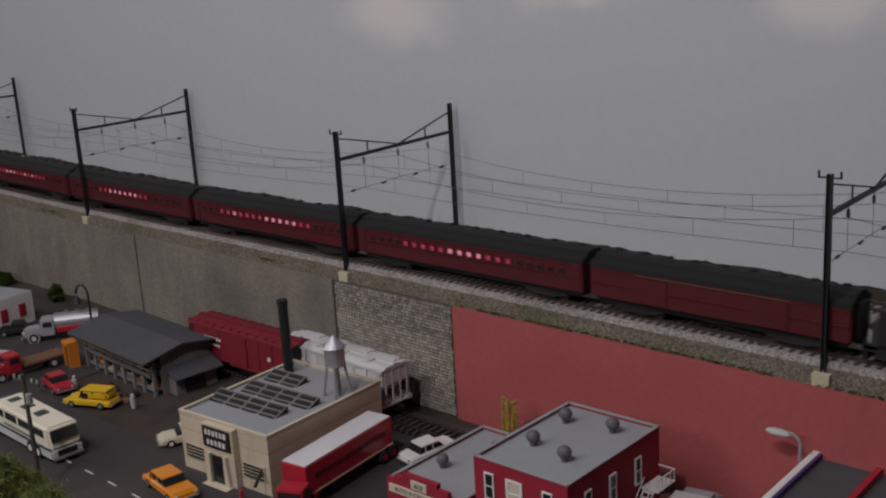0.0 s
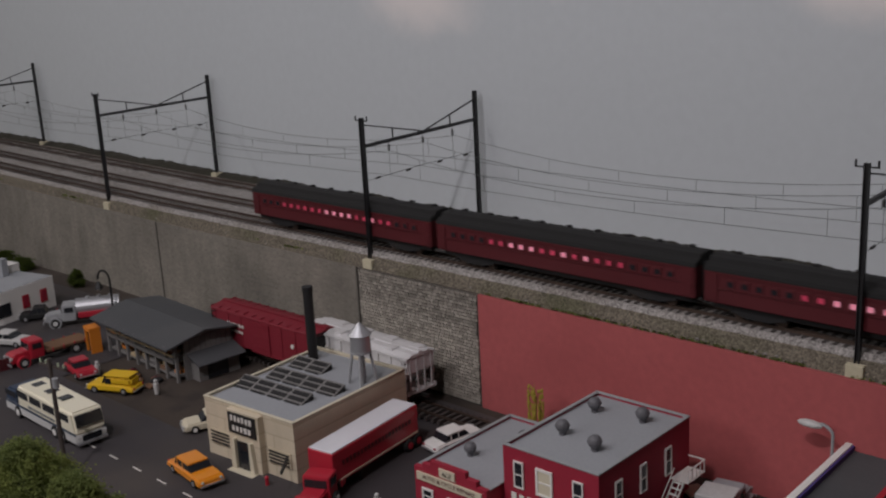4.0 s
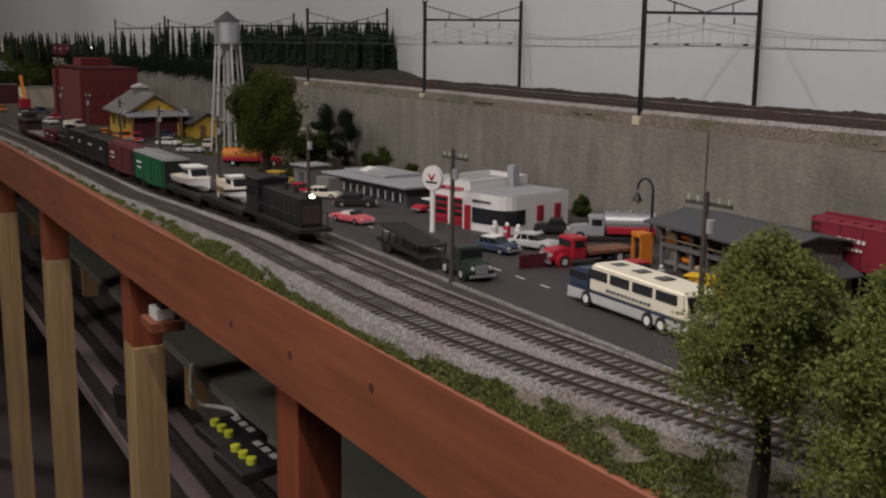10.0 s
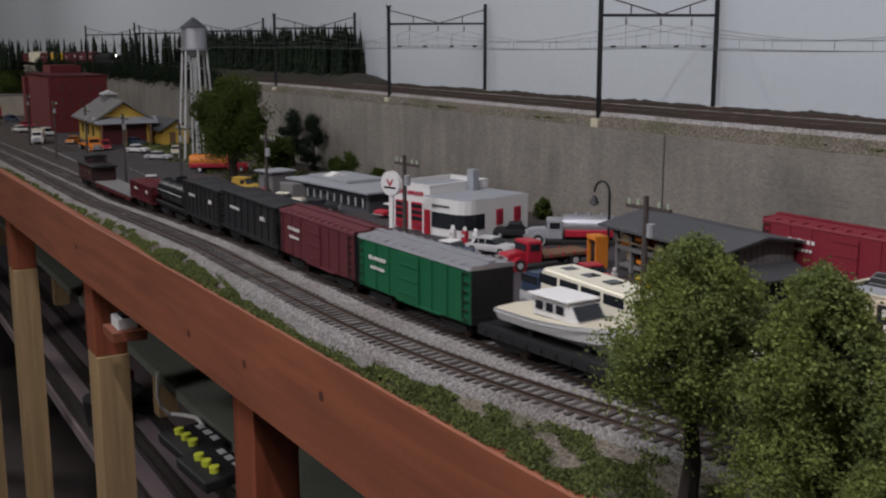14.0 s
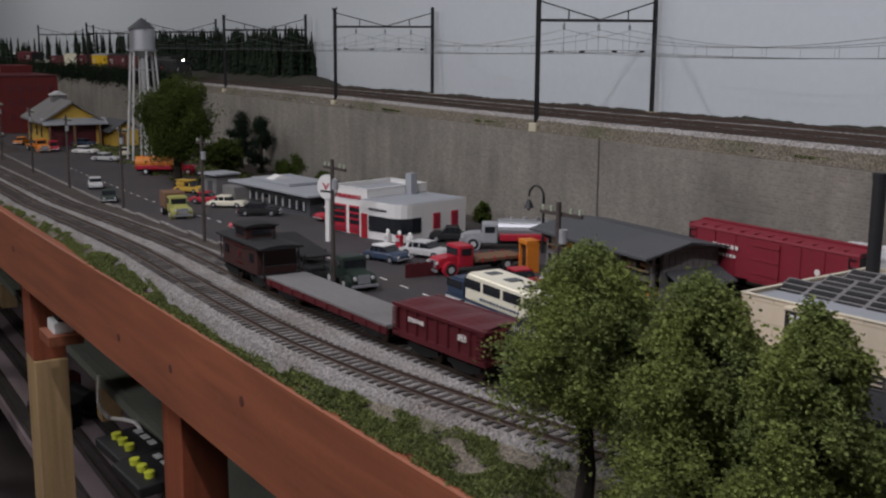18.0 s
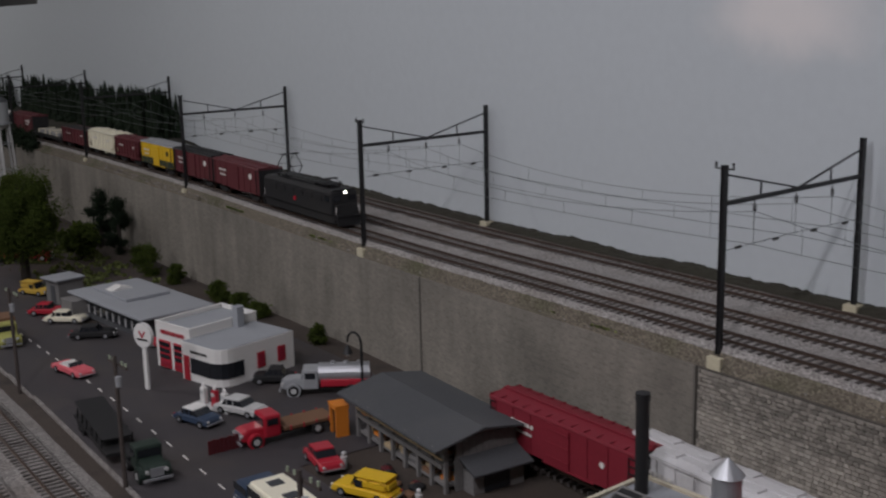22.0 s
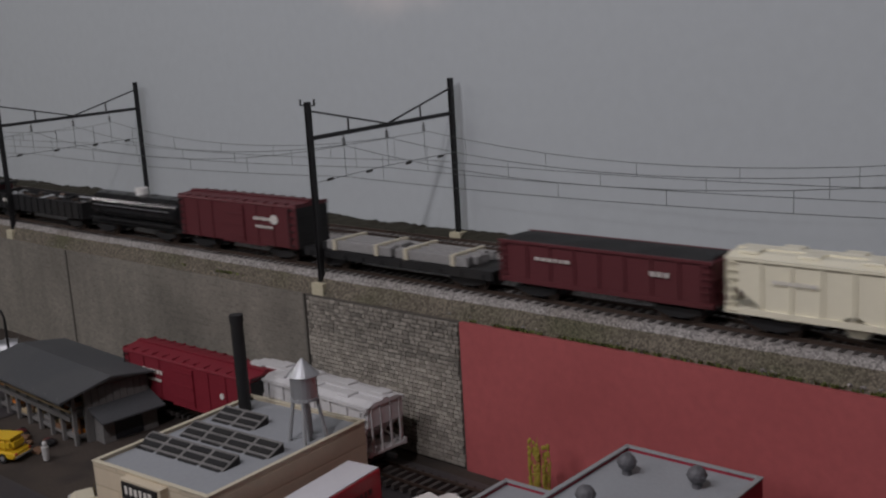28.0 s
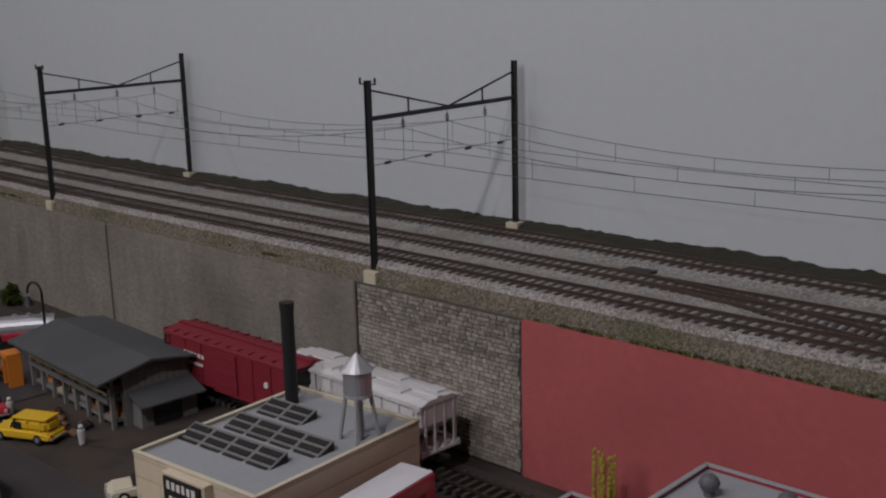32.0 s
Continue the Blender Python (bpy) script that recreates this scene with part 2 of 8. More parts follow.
M["wall_block"] = masonry("wall_block", (0.222, 0.205, 0.176), (1.10, 1.09, 1.06), 0.0054, 0.0027, 0.45, 0.28, 0.24, plain=0.17)
M["seam"] = surface("seam", (0.115, 0.105, 0.092), 0.95, 0, 0.3, 60, 0.3)
M["stone"] = surface("stone", (0.235, 0.215, 0.185), 0.9, 0, 0.4, 60, 0.6, (0.17, 0.16, 0.14), 30)
nt = M["stone"].node_tree
oi, ge, ad, mr, hs = (nt.nodes.new(k) for k in ("ShaderNodeObjectInfo", "ShaderNodeNewGeometry", "ShaderNodeMath", "ShaderNodeMapRange", "ShaderNodeHueSaturation"))
nt.links.new(oi.outputs["Random"], ad.inputs[0])
nt.links.new(ge.outputs["Random Per Island"], ad.inputs[1])
nt.links.new(ad.outputs[0], mr.inputs[0])
mr.inputs[1].default_value, mr.inputs[2].default_value, mr.inputs[3].default_value, mr.inputs[4].default_value = 0.2, 1.8, 0.45, 1.75
nt.links.new(mr.outputs[0], hs.inputs["Value"])
nt.links.new(nt.nodes["Principled BSDF"].inputs["Base Color"].links[0].from_socket, hs.inputs["Color"])
nt.links.new(hs.outputs[0], nt.nodes["Principled BSDF"].inputs["Base Color"])
M["knot"] = surface("knot", (0.085, 0.026, 0.016), 0.7, 0, 0.3, 50, 0.1)
M["mortar"] = surface("mortar", (0.075, 0.068, 0.058), 0.95, 0, 0.3, 60, 0.4)
M["red_panel"] = surface("red_panel", (0.385, 0.088, 0.090), 0.75, 0, 0.16, 20, 0.05, (0.28, 0.058, 0.060), 11)
M["backdrop"] = painted_sky("backdrop", (0.485, 0.52, 0.54), (0.70, 0.67, 0.655), ((-0.865, 0.357, 0.100, 0.046), (-0.62, 0.383, 0.10, 0.03), (-0.37, 0.358, 0.075, 0.030), (-0.12, 0.39, 0.12, 0.03), (-1.55, 0.44, 0.22, 0.05), (0.25, 0.42, 0.2, 0.05)))
M["black_steel"] = surface("black_steel", (0.012, 0.012, 0.013), 0.5, 0, 0.2, 50, 0.05)
M["insulator"] = surface("insulator", (0.02, 0.015, 0.014), 0.3, 0, 0.1, 40, 0)
M["wire"] = surface("wire", (0.13, 0.145, 0.14), 0.4, 0.6, 0.1, 40, 0)
M["footing"] = surface("footing", (0.50, 0.46, 0.33), 0.9, 0, 0.15, 50, 0.2)
M["redwood"] = timber("redwood", (0.255, 0.082, 0.038), (0.19, 0.056, 0.026), (3, 50, 50))
M["redwood_post"] = timber("redwood_post", (0.25, 0.066, 0.028), (0.19, 0.048, 0.022), (50, 50, 3))
M["pine"] = timber("pine", (0.40, 0.27, 0.13), (0.33, 0.21, 0.10), (50, 50, 3))
M["caboose_brown"] = surface("caboose_brown", (0.042, 0.014, 0.012), 0.6, 0, 0.2, 40, 0.06)
M["olive"] = surface("olive", (0.34, 0.34, 0.10), 0.5, 0, 0.1, 40, 0.04)
M["shelf_green"] = surface("shelf_green", (0.20, 0.215, 0.17), 0.9, 0, 0.15, 30, 0.2, (0.06, 0.07, 0.055), 4)
M["carpet"] = surface("carpet", (0.225, 0.172, 0.176), 0.95, 0, 0.3, 60, 0.5, (0.10, 0.078, 0.08), 3)
M["floor_cover"] = surface("floor_cover", (0.060, 0.046, 0.044), 0.95, 0, 0.3, 40, 0.4)
M["plaster"] = surface("plaster", (0.30, 0.30, 0.29), 0.9, 0, 0.08, 15, 0.1)
M["dark_wall"] = surface("dark_wall", (0.10, 0.10, 0.10), 0.9, 0, 0.1, 15, 0.1)
M["grass"] = leafy("grass", (0.150, 0.175, 0.058), (0.085, 0.110, 0.040), 0.4, 1.8)
M["tree_green"] = leafy("tree_green", (0.205, 0.240, 0.066), (0.140, 0.190, 0.078), 0.62, 1.38)
M["tree_dark"] = leafy("tree_dark", (0.065, 0.092, 0.016), (0.085, 0.105, 0.022))
M["conifer"] = leafy("conifer", (0.018, 0.030, 0.016), (0.024, 0.036, 0.018))
M["weed"] = surface("weed", (0.30, 0.24, 0.03), 0.8, 0, 0.3, 60, 0.1)
M["bark"] = surface("bark", (0.030, 0.024, 0.019), 0.95, 0, 0.4, 60, 0.6)
M["white_paint"] = surface("white_paint", (0.74, 0.73, 0.70), 0.55, 0, 0.05, 30, 0.05, (0.68, 0.66, 0.62), 12)
M["cream"] = surface("cream", (0.60, 0.55, 0.42), 0.5, 0, 0.06, 30, 0.05, (0.52, 0.47, 0.35), 15)
M["bus_cream"] = surface("bus_cream", (0.80, 0.76, 0.60), 0.35, 0, 0.04, 30, 0.02, (0.70, 0.65, 0.50), 15, coat=0.3)
M["beige_brick"] = masonry("beige_brick", (0.60, 0.52, 0.39), (0.80, 0.79, 0.76), 0.060, 0.0125, 0.25, 0.06, 0.12, plain=0.06)
M["roof_grey"] = surface("roof_grey", (0.30, 0.315, 0.335), 0.8, 0, 0.1, 60, 0.3, (0.24, 0.25, 0.265), 18)
M["vent_grey"] = surface("vent_grey", (0.13, 0.13, 0.14), 0.6, 0.2, 0.2, 60, 0.2)
M["roof_dark"] = surface("roof_dark", (0.062, 0.065, 0.070), 0.85, 0, 0.2, 60, 0.3, (0.09, 0.09, 0.092), 15)
M["brick_red"] = surface("brick_red", (0.30, 0.014, 0.036), 0.7, 0, 0.15, 60, 0.2, (0.20, 0.02, 0.024), 20)
M["red"] = surface("red", (0.40, 0.016, 0.034), 0.4, 0, 0.08, 40, 0.03, (0.34, 0.02, 0.022), 20, coat=0.2)
M["boxcar_red"] = surface("boxcar_red", (0.190, 0.012, 0.024), 0.6, 0, 0.15, 40, 0.06, (0.15, 0.010, 0.018), 20)
M["elevator_red"] = surface("elevator_red", (0.125, 0.016, 0.016), 0.85, 0, 0.2, 40, 0.1, (0.09, 0.012, 0.012), 14)
M["roof_black"] = surface("roof_black", (0.010, 0.010, 0.010), 0.95, 0, 0.25, 50, 0.06)
M["hopper_white"] = surface("hopper_white", (0.60, 0.595, 0.60), 0.6, 0, 0.12, 40, 0.06, (0.42, 0.40, 0.38), 25)
M["load_grey"] = surface("load_grey", (0.26, 0.255, 0.25), 0.7, 0, 0.3, 40, 0.1)
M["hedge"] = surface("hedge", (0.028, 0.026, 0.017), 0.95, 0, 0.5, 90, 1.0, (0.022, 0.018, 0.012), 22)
M["tuscan"] = surface("tuscan", (0.085, 0.012, 0.016), 0.45, 0, 0.15, 40, 0.05, (0.06, 0.010, 0.012), 20)
M["oxide"] = surface("oxide", (0.100, 0.018, 0.023), 0.6, 0, 0.15, 40, 0.06, (0.08, 0.018, 0.018), 20)
M["loco_black"] = surface("loco_black", (0.010, 0.010, 0.011), 0.62, 0, 0.25, 50, 0.06, (0.024, 0.022, 0.020), 20)
M["loco_green"] = surface("loco_green", (0.018, 0.021, 0.018), 0.45, 0, 0.2, 50, 0.05, (0.026, 0.026, 0.023), 20)
M["tank_black"] = surface("tank_black", (0.012, 0.012, 0.013), 0.25, 0, 0.2, 50, 0.03)
M["green"] = surface("green", (0.010, 0.105, 0.042), 0.5, 0, 0.12, 40, 0.05, (0.008, 0.08, 0.034), 20)
M["yellow"] = surface("yellow", (0.68, 0.43, 0.015), 0.5, 0, 0.08, 40, 0.04, (0.60, 0.37, 0.015), 20)
M["taxi_orange"] = surface("taxi_orange", (0.72, 0.25, 0.012), 0.35, 0, 0.05, 40, 0.02, coat=0.3)
M["pink"] = surface("pink", (0.72, 0.14, 0.17), 0.35, 0, 0.05, 40, 0.02, coat=0.3)
M["silver"] = surface("silver", (0.50, 0.51, 0.53), 0.48, 0.8, 0.08, 40, 0.05)
M["grey_paint"] = surface("grey_paint", (0.30, 0.31, 0.32), 0.6, 0, 0.15, 40, 0.06, (0.22, 0.22, 0.22), 25)
M["pale_grey"] = surface("pale_grey", (0.50, 0.50, 0.49), 0.6, 0, 0.15, 40, 0.08, (0.36, 0.35, 0.33), 25)
M["glass"] = surface("glass", (0.018, 0.020, 0.024), 0.08, 0, 0.1, 20, 0)
M["lit_window"] = surface("lit_window", (0.95, 0.30, 0.40), 0.3, 0, 0.4, 20, 0, (0.4, 0.05, 0.08), 30, glow=0.36)
M["dim_window"] = surface("dim_window", (0.60, 0.06, 0.12), 0.3, 0, 0.4, 20, 0, (0.3, 0.03, 0.06), 30, glow=0.09)
M["headlight"] = surface("headlight", (1.0, 0.93, 0.78), 0.3, 0, 0, 20, 0, glow=9.0)
M["rubber"] = surface("rubber", (0.014, 0.014, 0.014), 0.8, 0, 0.2, 60, 0.1)
M["wood_brown"] = surface("wood_brown", (0.16, 0.085, 0.045), 0.75, 0, 0.25, 50, 0.2)
M["pole_wood"] = surface("pole_wood", (0.060, 0.048, 0.042), 0.85, 0, 0.3, 60, 0.3)
M["lumber"] = surface("lumber", (0.42, 0.33, 0.20), 0.75, 0, 0.2, 50, 0.2)
M["old_board"] = surface("old_board", (0.17, 0.165, 0.16), 0.85, 0, 0.25, 50, 0.3, (0.11, 0.105, 0.10), 25)
M["dark_green"] = surface("dark_green", (0.020, 0.034, 0.026), 0.5, 0, 0.15, 50, 0.05)
M["navy"] = surface("navy", (0.035, 0.055, 0.095), 0.4, 0, 0.1, 40, 0.02)
M["lettering"] = surface("lettering", (0.66, 0.64, 0.60), 0.6, 0, 0.05, 40, 0)
M["house_yellow"] = surface("house_yellow", (0.52, 0.34, 0.05), 0.7, 0, 0.1, 50, 0.1, (0.44, 0.28, 0.045), 20)
M["orange"] = surface("orange", (0.62, 0.20, 0.02), 0.5, 0, 0.08, 40, 0.03)
M["coal"] = surface("coal", (0.010, 0.010, 0.011), 0.7, 0, 0.5, 90, 1.0)
M["violet"] = surface("violet", (0.07, 0.05, 0.22), 0.5, 0, 0.1, 40, 0.03)
M["lime"] = surface("lime", (0.55, 0.60, 0.05), 0.4, 0, 0.05, 40, 0)
M["pale_green"] = surface("pale_green", (0.36, 0.42, 0.30), 0.5, 0, 0.08, 40, 0.03)


# ---------------------------------------------------------------- building blocks
def part(name, bm, material, parent, label=""):
    """Links a bmesh as one mesh object under a thing or a part."""
    me = bpy.data.meshes.new(name)
    bm.to_mesh(me)
    bm.free()
    ob = new(name, me)
    me.materials.append(M[material])
    ob.parent = parent
    return tagged(ob, label)


def shared(name, me, parent, m=None):
    ob = new(name, me)
    ob.parent = parent
    if m is not None:
        ob.matrix_basis = m
    return ob


def thing(name, label, category, m=None, group="", kind=""):
    ob = new(name)
    ob.empty_display_size = 0.01
    ob.matrix_basis = m if m is not None else Matrix()
    return tagged(ob, label, category, group, kind)


def solid(name, bm, material, label, category, kind="structure", group=""):
    me = bpy.data.meshes.new(name)
    bm.to_mesh(me)
    bm.free()
    me.materials.append(M[material])
    return tagged(new(name, me), label, category, group, kind)


def B():
    return bmesh.new()


def box(bm, x, y, z, sx, sy, sz, rz=0.0, rx=0.0, ry=0.0, bevel=0.0):
    """A box centred at x, y with its foot at z."""
    m = pose(x, y, z + sz / 2, rx, ry, rz) @ Matrix.Diagonal((sx, sy, sz, 1))
    made = bmesh.ops.create_cube(bm, size=1.0, matrix=m)
    if bevel:
        edges = list({e for v in made["verts"] for e in v.link_edges})
        bmesh.ops.bevel(bm, geom=edges, offset=bevel, segments=2, affect="EDGES", profile=0.6)
    return bm


def rod(bm, a, b, r, seg=8, r2=None):
    a, b = Vector(a), Vector(b)
    d = b - a
    m = Matrix.Translation((a + b) / 2) @ d.to_track_quat("Z", "Y").to_matrix().to_4x4()
    bmesh.ops.create_cone(bm, cap_ends=True, segments=seg, radius1=r, radius2=r if r2 is None else r2, depth=d.length, matrix=m)
    return bm


def bar(bm, a, b, w, h):
    """A rectangular bar from a to b."""
    a, b = Vector(a), Vector(b)
    d = b - a
    m = Matrix.Translation((a + b) / 2) @ d.to_track_quat("X", "Z").to_matrix().to_4x4() @ Matrix.Diagonal((d.length, w, h, 1))
    bmesh.ops.create_cube(bm, size=1.0, matrix=m)
    return bm


def ball(bm, x, y, z, r, sx=1, sy=1, sz=1, sub=1):
    bmesh.ops.create_icosphere(bm, subdivisions=sub, radius=r, matrix=Matrix.Translation((x, y, z)) @ Matrix.Diagonal((sx, sy, sz, 1)))
    return bm


def prism(bm, outline, a, b, axis="x"):
    """An outline (u, v) drawn out from a to b along an axis: x uses (y, z), y uses (x, z), z uses (x, y)."""
    def at(u, v, w):
        return {"x": (w, u, v), "y": (u, w, v), "z": (u, v, w)}[axis]
    one = [bm.verts.new(at(u, v, a)) for u, v in outline]
    two = [bm.verts.new(at(u, v, b)) for u, v in outline]
    n = len(outline)
    faces = [bm.faces.new(one), bm.faces.new(two[::-1])]
    for i in range(n):
        faces.append(bm.faces.new((one[i], two[i], two[(i + 1) % n], one[(i + 1) % n])))
    bmesh.ops.recalc_face_normals(bm, faces=faces)
    return bm


def sheet(bm, rows):
    """A grid of points, row by row, as one surface."""
    grid = [[bm.verts.new(p) for p in row] for row in rows]
    for r0, r1 in zip(grid, grid[1:]):
        for i in range(len(r0) - 1):
            bm.faces.new((r0[i], r0[i + 1], r1[i + 1], r1[i]))
    return bm


# ---------------------------------------------------------------- plan
# The upper line's wall, the two lower tracks and the fascia, as (x, y); trains run towards +x.
WALL_LINE = [(1.4, 0.690), (-1.2, 0.690), (-1.5, 0.699), (-1.82, 0.708), (-2.2, 0.712), (-2.6, 0.708), (-3.0, 0.700), (-3.5, 0.685), (-4.1, 0.64), (-4.8, 0.55)]
BED_LINE = [(2.10, -2.3), (2.05, -1.2), (2.0, -0.5), (1.92, 0.1), (1.70, 0.5), (1.25, 0.680), (1.0, 0.690), (-1.2, 0.690), (-1.5, 0.699), (-1.82, 0.713), (-2.3, 0.721), (-3.0, 0.712), (-3.8, 0.69), (-4.8, 0.60), (-5.4, 0.35), (-5.75, -0.1), (-5.85, -0.8), (-5.9, -1.8)]
FRONT_LINE = [(1.4, 0.62), (0.2, 0.435), (-0.3, 0.380), (-0.50, 0.352), (-0.62, 0.326), (-0.731, 0.297), (-0.807, 0.279), (-0.908, 0.264), (-1.0, 0.259), (-1.15, 0.260), (-1.5, 0.263), (-2.1, 0.252), (-2.6, 0.242), (-3.2, 0.21), (-4.0, 0.10), (-4.8, -0.1), (-5.6, -0.5)]
REAR_LINE = [(1.4, 0.62), (0.2, 0.435), (-0.3, 0.382), (-0.50, 0.359), (-0.64, 0.342), (-0.765, 0.327), (-0.864, 0.319), (-0.987, 0.310), (-1.15, 0.307), (-1.5, 0.306), (-2.1, 0.290), (-2.6, 0.276), (-3.2, 0.250), (-4.0, 0.15), (-4.8, -0.05), (-5.6, -0.45)]
FASCIA_LINE = [(1.4, 0.42), (0.0, 0.300), (-0.5, 0.250), (-0.78, 0.238), (-1.2, 0.228), (-1.6, 0.216), (-2.4, 0.202), (-3.05, 0.186), (-3.5, 0.120), (-4.2, -0.02), (-4.8, -0.2)]


class Line:
    """A smooth plan line, read by its length from x = 0 (negative to the left)."""

    def __init__(self, points, offset=0.0):
        p = np.array(points[::-1], float)
        d = np.r_[0, np.cumsum(np.hypot(*np.diff(p, axis=0).T))]
        t = np.linspace(0, d[-1], int(d[-1] / 0.009))
        k = np.stack([np.interp(t, d, p[:, n]) for n in (0, 1)], 1)
        w = np.hanning(37)
        pad = np.concatenate([2 * k[:1] - k[18:0:-1], k, 2 * k[-1:] - k[-2:-20:-1]])
        k = np.stack([np.convolve(pad[:, n], w / w.sum(), "valid") for n in (0, 1)], 1)
        g = np.gradient(k, axis=0)
        g /= np.linalg.norm(g, axis=1)[:, None]
        k = k + offset * np.stack([-g[:, 1], g[:, 0]], 1)
        s = np.r_[0, np.cumsum(np.hypot(*np.diff(k, axis=0).T))]
        self.k, self.s = k, s - np.interp(0.0, k[:, 0], s)

    def at(self, s):
        """The place and the heading at a length."""
        x, y = (float(np.interp(s, self.s, self.k[:, n])) for n in (0, 1))
        x2, y2 = (float(np.interp(s + 0.01, self.s, self.k[:, n])) for n in (0, 1))
        return x, y, math.atan2(y2 - y, x2 - x)

    def by_x(self, x):
        return float(np.interp(x, self.k[:, 0], self.k[:, 1]))

    def length_at(self, x):
        return float(np.interp(x, self.k[:, 0], self.s))


WALL = Line(WALL_LINE)
BED = Line(BED_LINE)
UPPER = [Line(BED_LINE, off) for off in (0.0255, 0.0755, 0.136)]
LOWER = [Line(FRONT_LINE), Line(REAR_LINE)]
FASCIA = Line(FASCIA_LINE)
BACK_OFF = 0.187
DECK = 0.118
RAIL_UP, RAIL_LOW = 0.128, 0.009


def ground_z(x):
    return -0.016 * min(1.0, max(0.0, (-1.3 - x) / 0.5))


def ribbon(line, offs, zs, s0, s1, step, rough=0.0, seed=0, level=False):
    """A strip that follows a line, with a cross section of offsets and heights."""
    rows = []
    for i in range(int((s1 - s0) / step) + 1):
        x, y, h = line.at(s0 + i * step)
        row = []
        for o, z in zip(offs, zs):
            px, py = x - math.sin(h) * o, y + math.cos(h) * o
            j = rough * noise.noise((px * 60 + seed, py * 60, 0)) + 0.6 * rough * noise.noise((px * 170, py * 170, seed))
            row.append((px, py, z + j + (0.0 if level else ground_z(px))))
        rows.append(row)
    return rows


# ---------------------------------------------------------------- ground, decks, walls, room
bm = sheet(B(), [[(x, y, ground_z(x)) for y in (-0.3 + 0.05 * j for j in range(26))] for x in (1.4 - 0.1 * i for i in range(63))])
bm.verts.ensure_lookup_table()
bmesh.ops.delete(bm, geom=[v for v in bm.verts if v.co.y < LOWER[0].by_x(v.co.x) - 0.01], context="VERTS")
solid("ground", bm, "dirt", "dark brown scenic earth over the town's level board", "ground")

# Verge between the front board and the first track's ballast.
rows = []
for i in range(480):
    x = 1.2 - 0.011 * i
    f, t = FASCIA.by_x(x) + 0.0095, LOWER[0].by_x(x) - 0.0165
    rows.append([(x, f + (max(t, f + 0.004) - f) * j / 7, ground_z(x) + (-0.0115, -0.0095, -0.007, -0.0045, -0.0022, -0.0005, 0.0012, 0.0030)[j] + 0.0008 * noise.noise((x * 55, j * 0.8, 3)) + 0.0007 * noise.noise((x * 140, j * 1.9, 8))) for j in range(8)])
solid("ground_verge", sheet(B(), rows), "scrub", "gravelly scrub verge along the layout's edge", "ground")

# Road: a dark strip with a pale kerb line on the track side.
bm = sheet(B(), [[(x, y, ground_z(x) + 0.0012) for y in (0.358 + (0.02 if x > -0.6 else 0) * max(0, x + 0.6), 0.40, 0.47, 0.485)] for x in (1.3 - 0.1 * i for i in range(40))])
solid("road", bm, "asphalt", "dark grey asphalt two-lane street with dashed lines", "road")
bm = B()
for i in range(34):
    box(bm, 0.6 - i * 0.1, 0.356 + 0.02 * max(0, 1.2 - i * 0.1), ground_z(0.6 - i * 0.1), 0.0985, 0.004, 0.0022, bevel=0.0004)
solid("kerb", bm, "ballast", "low pale concrete kerb beside the street", "kerb")
bm = B()
for i in range(70):
    x = 0.3 - i * 0.037
    box(bm, x, 0.4165 + 0.004 * min(0, x + 1.2), ground_z(x) + 0.0013, 0.0125, 0.0013, 0.0004, -0.5)
solid("road_marking", bm, "lettering", "worn white dashed centre line on the street", "marking")
for name, x0, x1, y0, y1, mat, label in (
    ("pavement_station", -1.62, -1.03, 0.482, 0.66, "asphalt", "dark asphalt apron round the filling station"),
    ("pavement_works", -0.80, -0.20, 0.484, 0.675, "asphalt", "dark asphalt yard round the feed works and shops"),
    ("pavement_far", -3.6, -1.66, 0.40, 0.53, "asphalt", "dark asphalt street running on to the far town"),
):
    bm = sheet(B(), [[(x0 + (x1 - x0) * i / 12, y, ground_z(x0 + (x1 - x0) * i / 12) + 0.0008) for y in (y0, (y0 + y1) / 2, y1)] for i in range(13)])
    solid(name, bm, mat, label, "pavement")

bm = sheet(B(), [[(x, LOWER[0].by_x(x) - 0.018 + (LOWER[1].by_x(x) + 0.050 - LOWER[0].by_x(x)) * j / 9, ground_z(x) + (0.0016, 0.003, 0.003, 0.003, 0.003, 0.003, 0.003, 0.0032, 0.0025, 0.0008)[j] + 0.0014 * noise.noise((x * 50, j * 1.7, 5))) for j in range(10)] for x in (1.2 - 0.015 * i for i in range(360))])
solid("ground_ballast", bm, "ballast", "wide grey gravel bed under the two lower tracks", "ground")

# Upper deck: ballast with dark cinder between and behind the three lines.
offs = (0.000, 0.0025, 0.0050, 0.0080, 0.0430, 0.0465, 0.050, 0.0545, 0.0580, 0.0930, 0.098, 0.106, 0.1140, 0.1185, 0.1535, 0.158, 0.164, 0.174, BACK_OFF)
zs = (0.1085, 0.1150, 0.1210, 0.1252, 0.1254, 0.1248, 0.1244, 0.1248, 0.1254, 0.1254, 0.1248, 0.1240, 0.1246, 0.1254, 0.1254, 0.1235, 0.121, 0.120, 0.120)
bm = sheet(B(), ribbon(BED, offs, zs, -7.2, 4.4, 0.006, 0.0006, 1, level=True))
deck = solid("ground_upper_deck", bm, "ballast_upper", "grey ballast bed of three tracks on the upper level", "ground")
deck.data.materials.append(M["cinder"])
deck.data.materials.append(M["scrub"])
n = len(offs) - 1
for i, f in enumerate(deck.data.polygons):
    k = i % n
    f.material_index = 2 if k in (0, 1) else 1 if k in (15, 16, 17) else 0
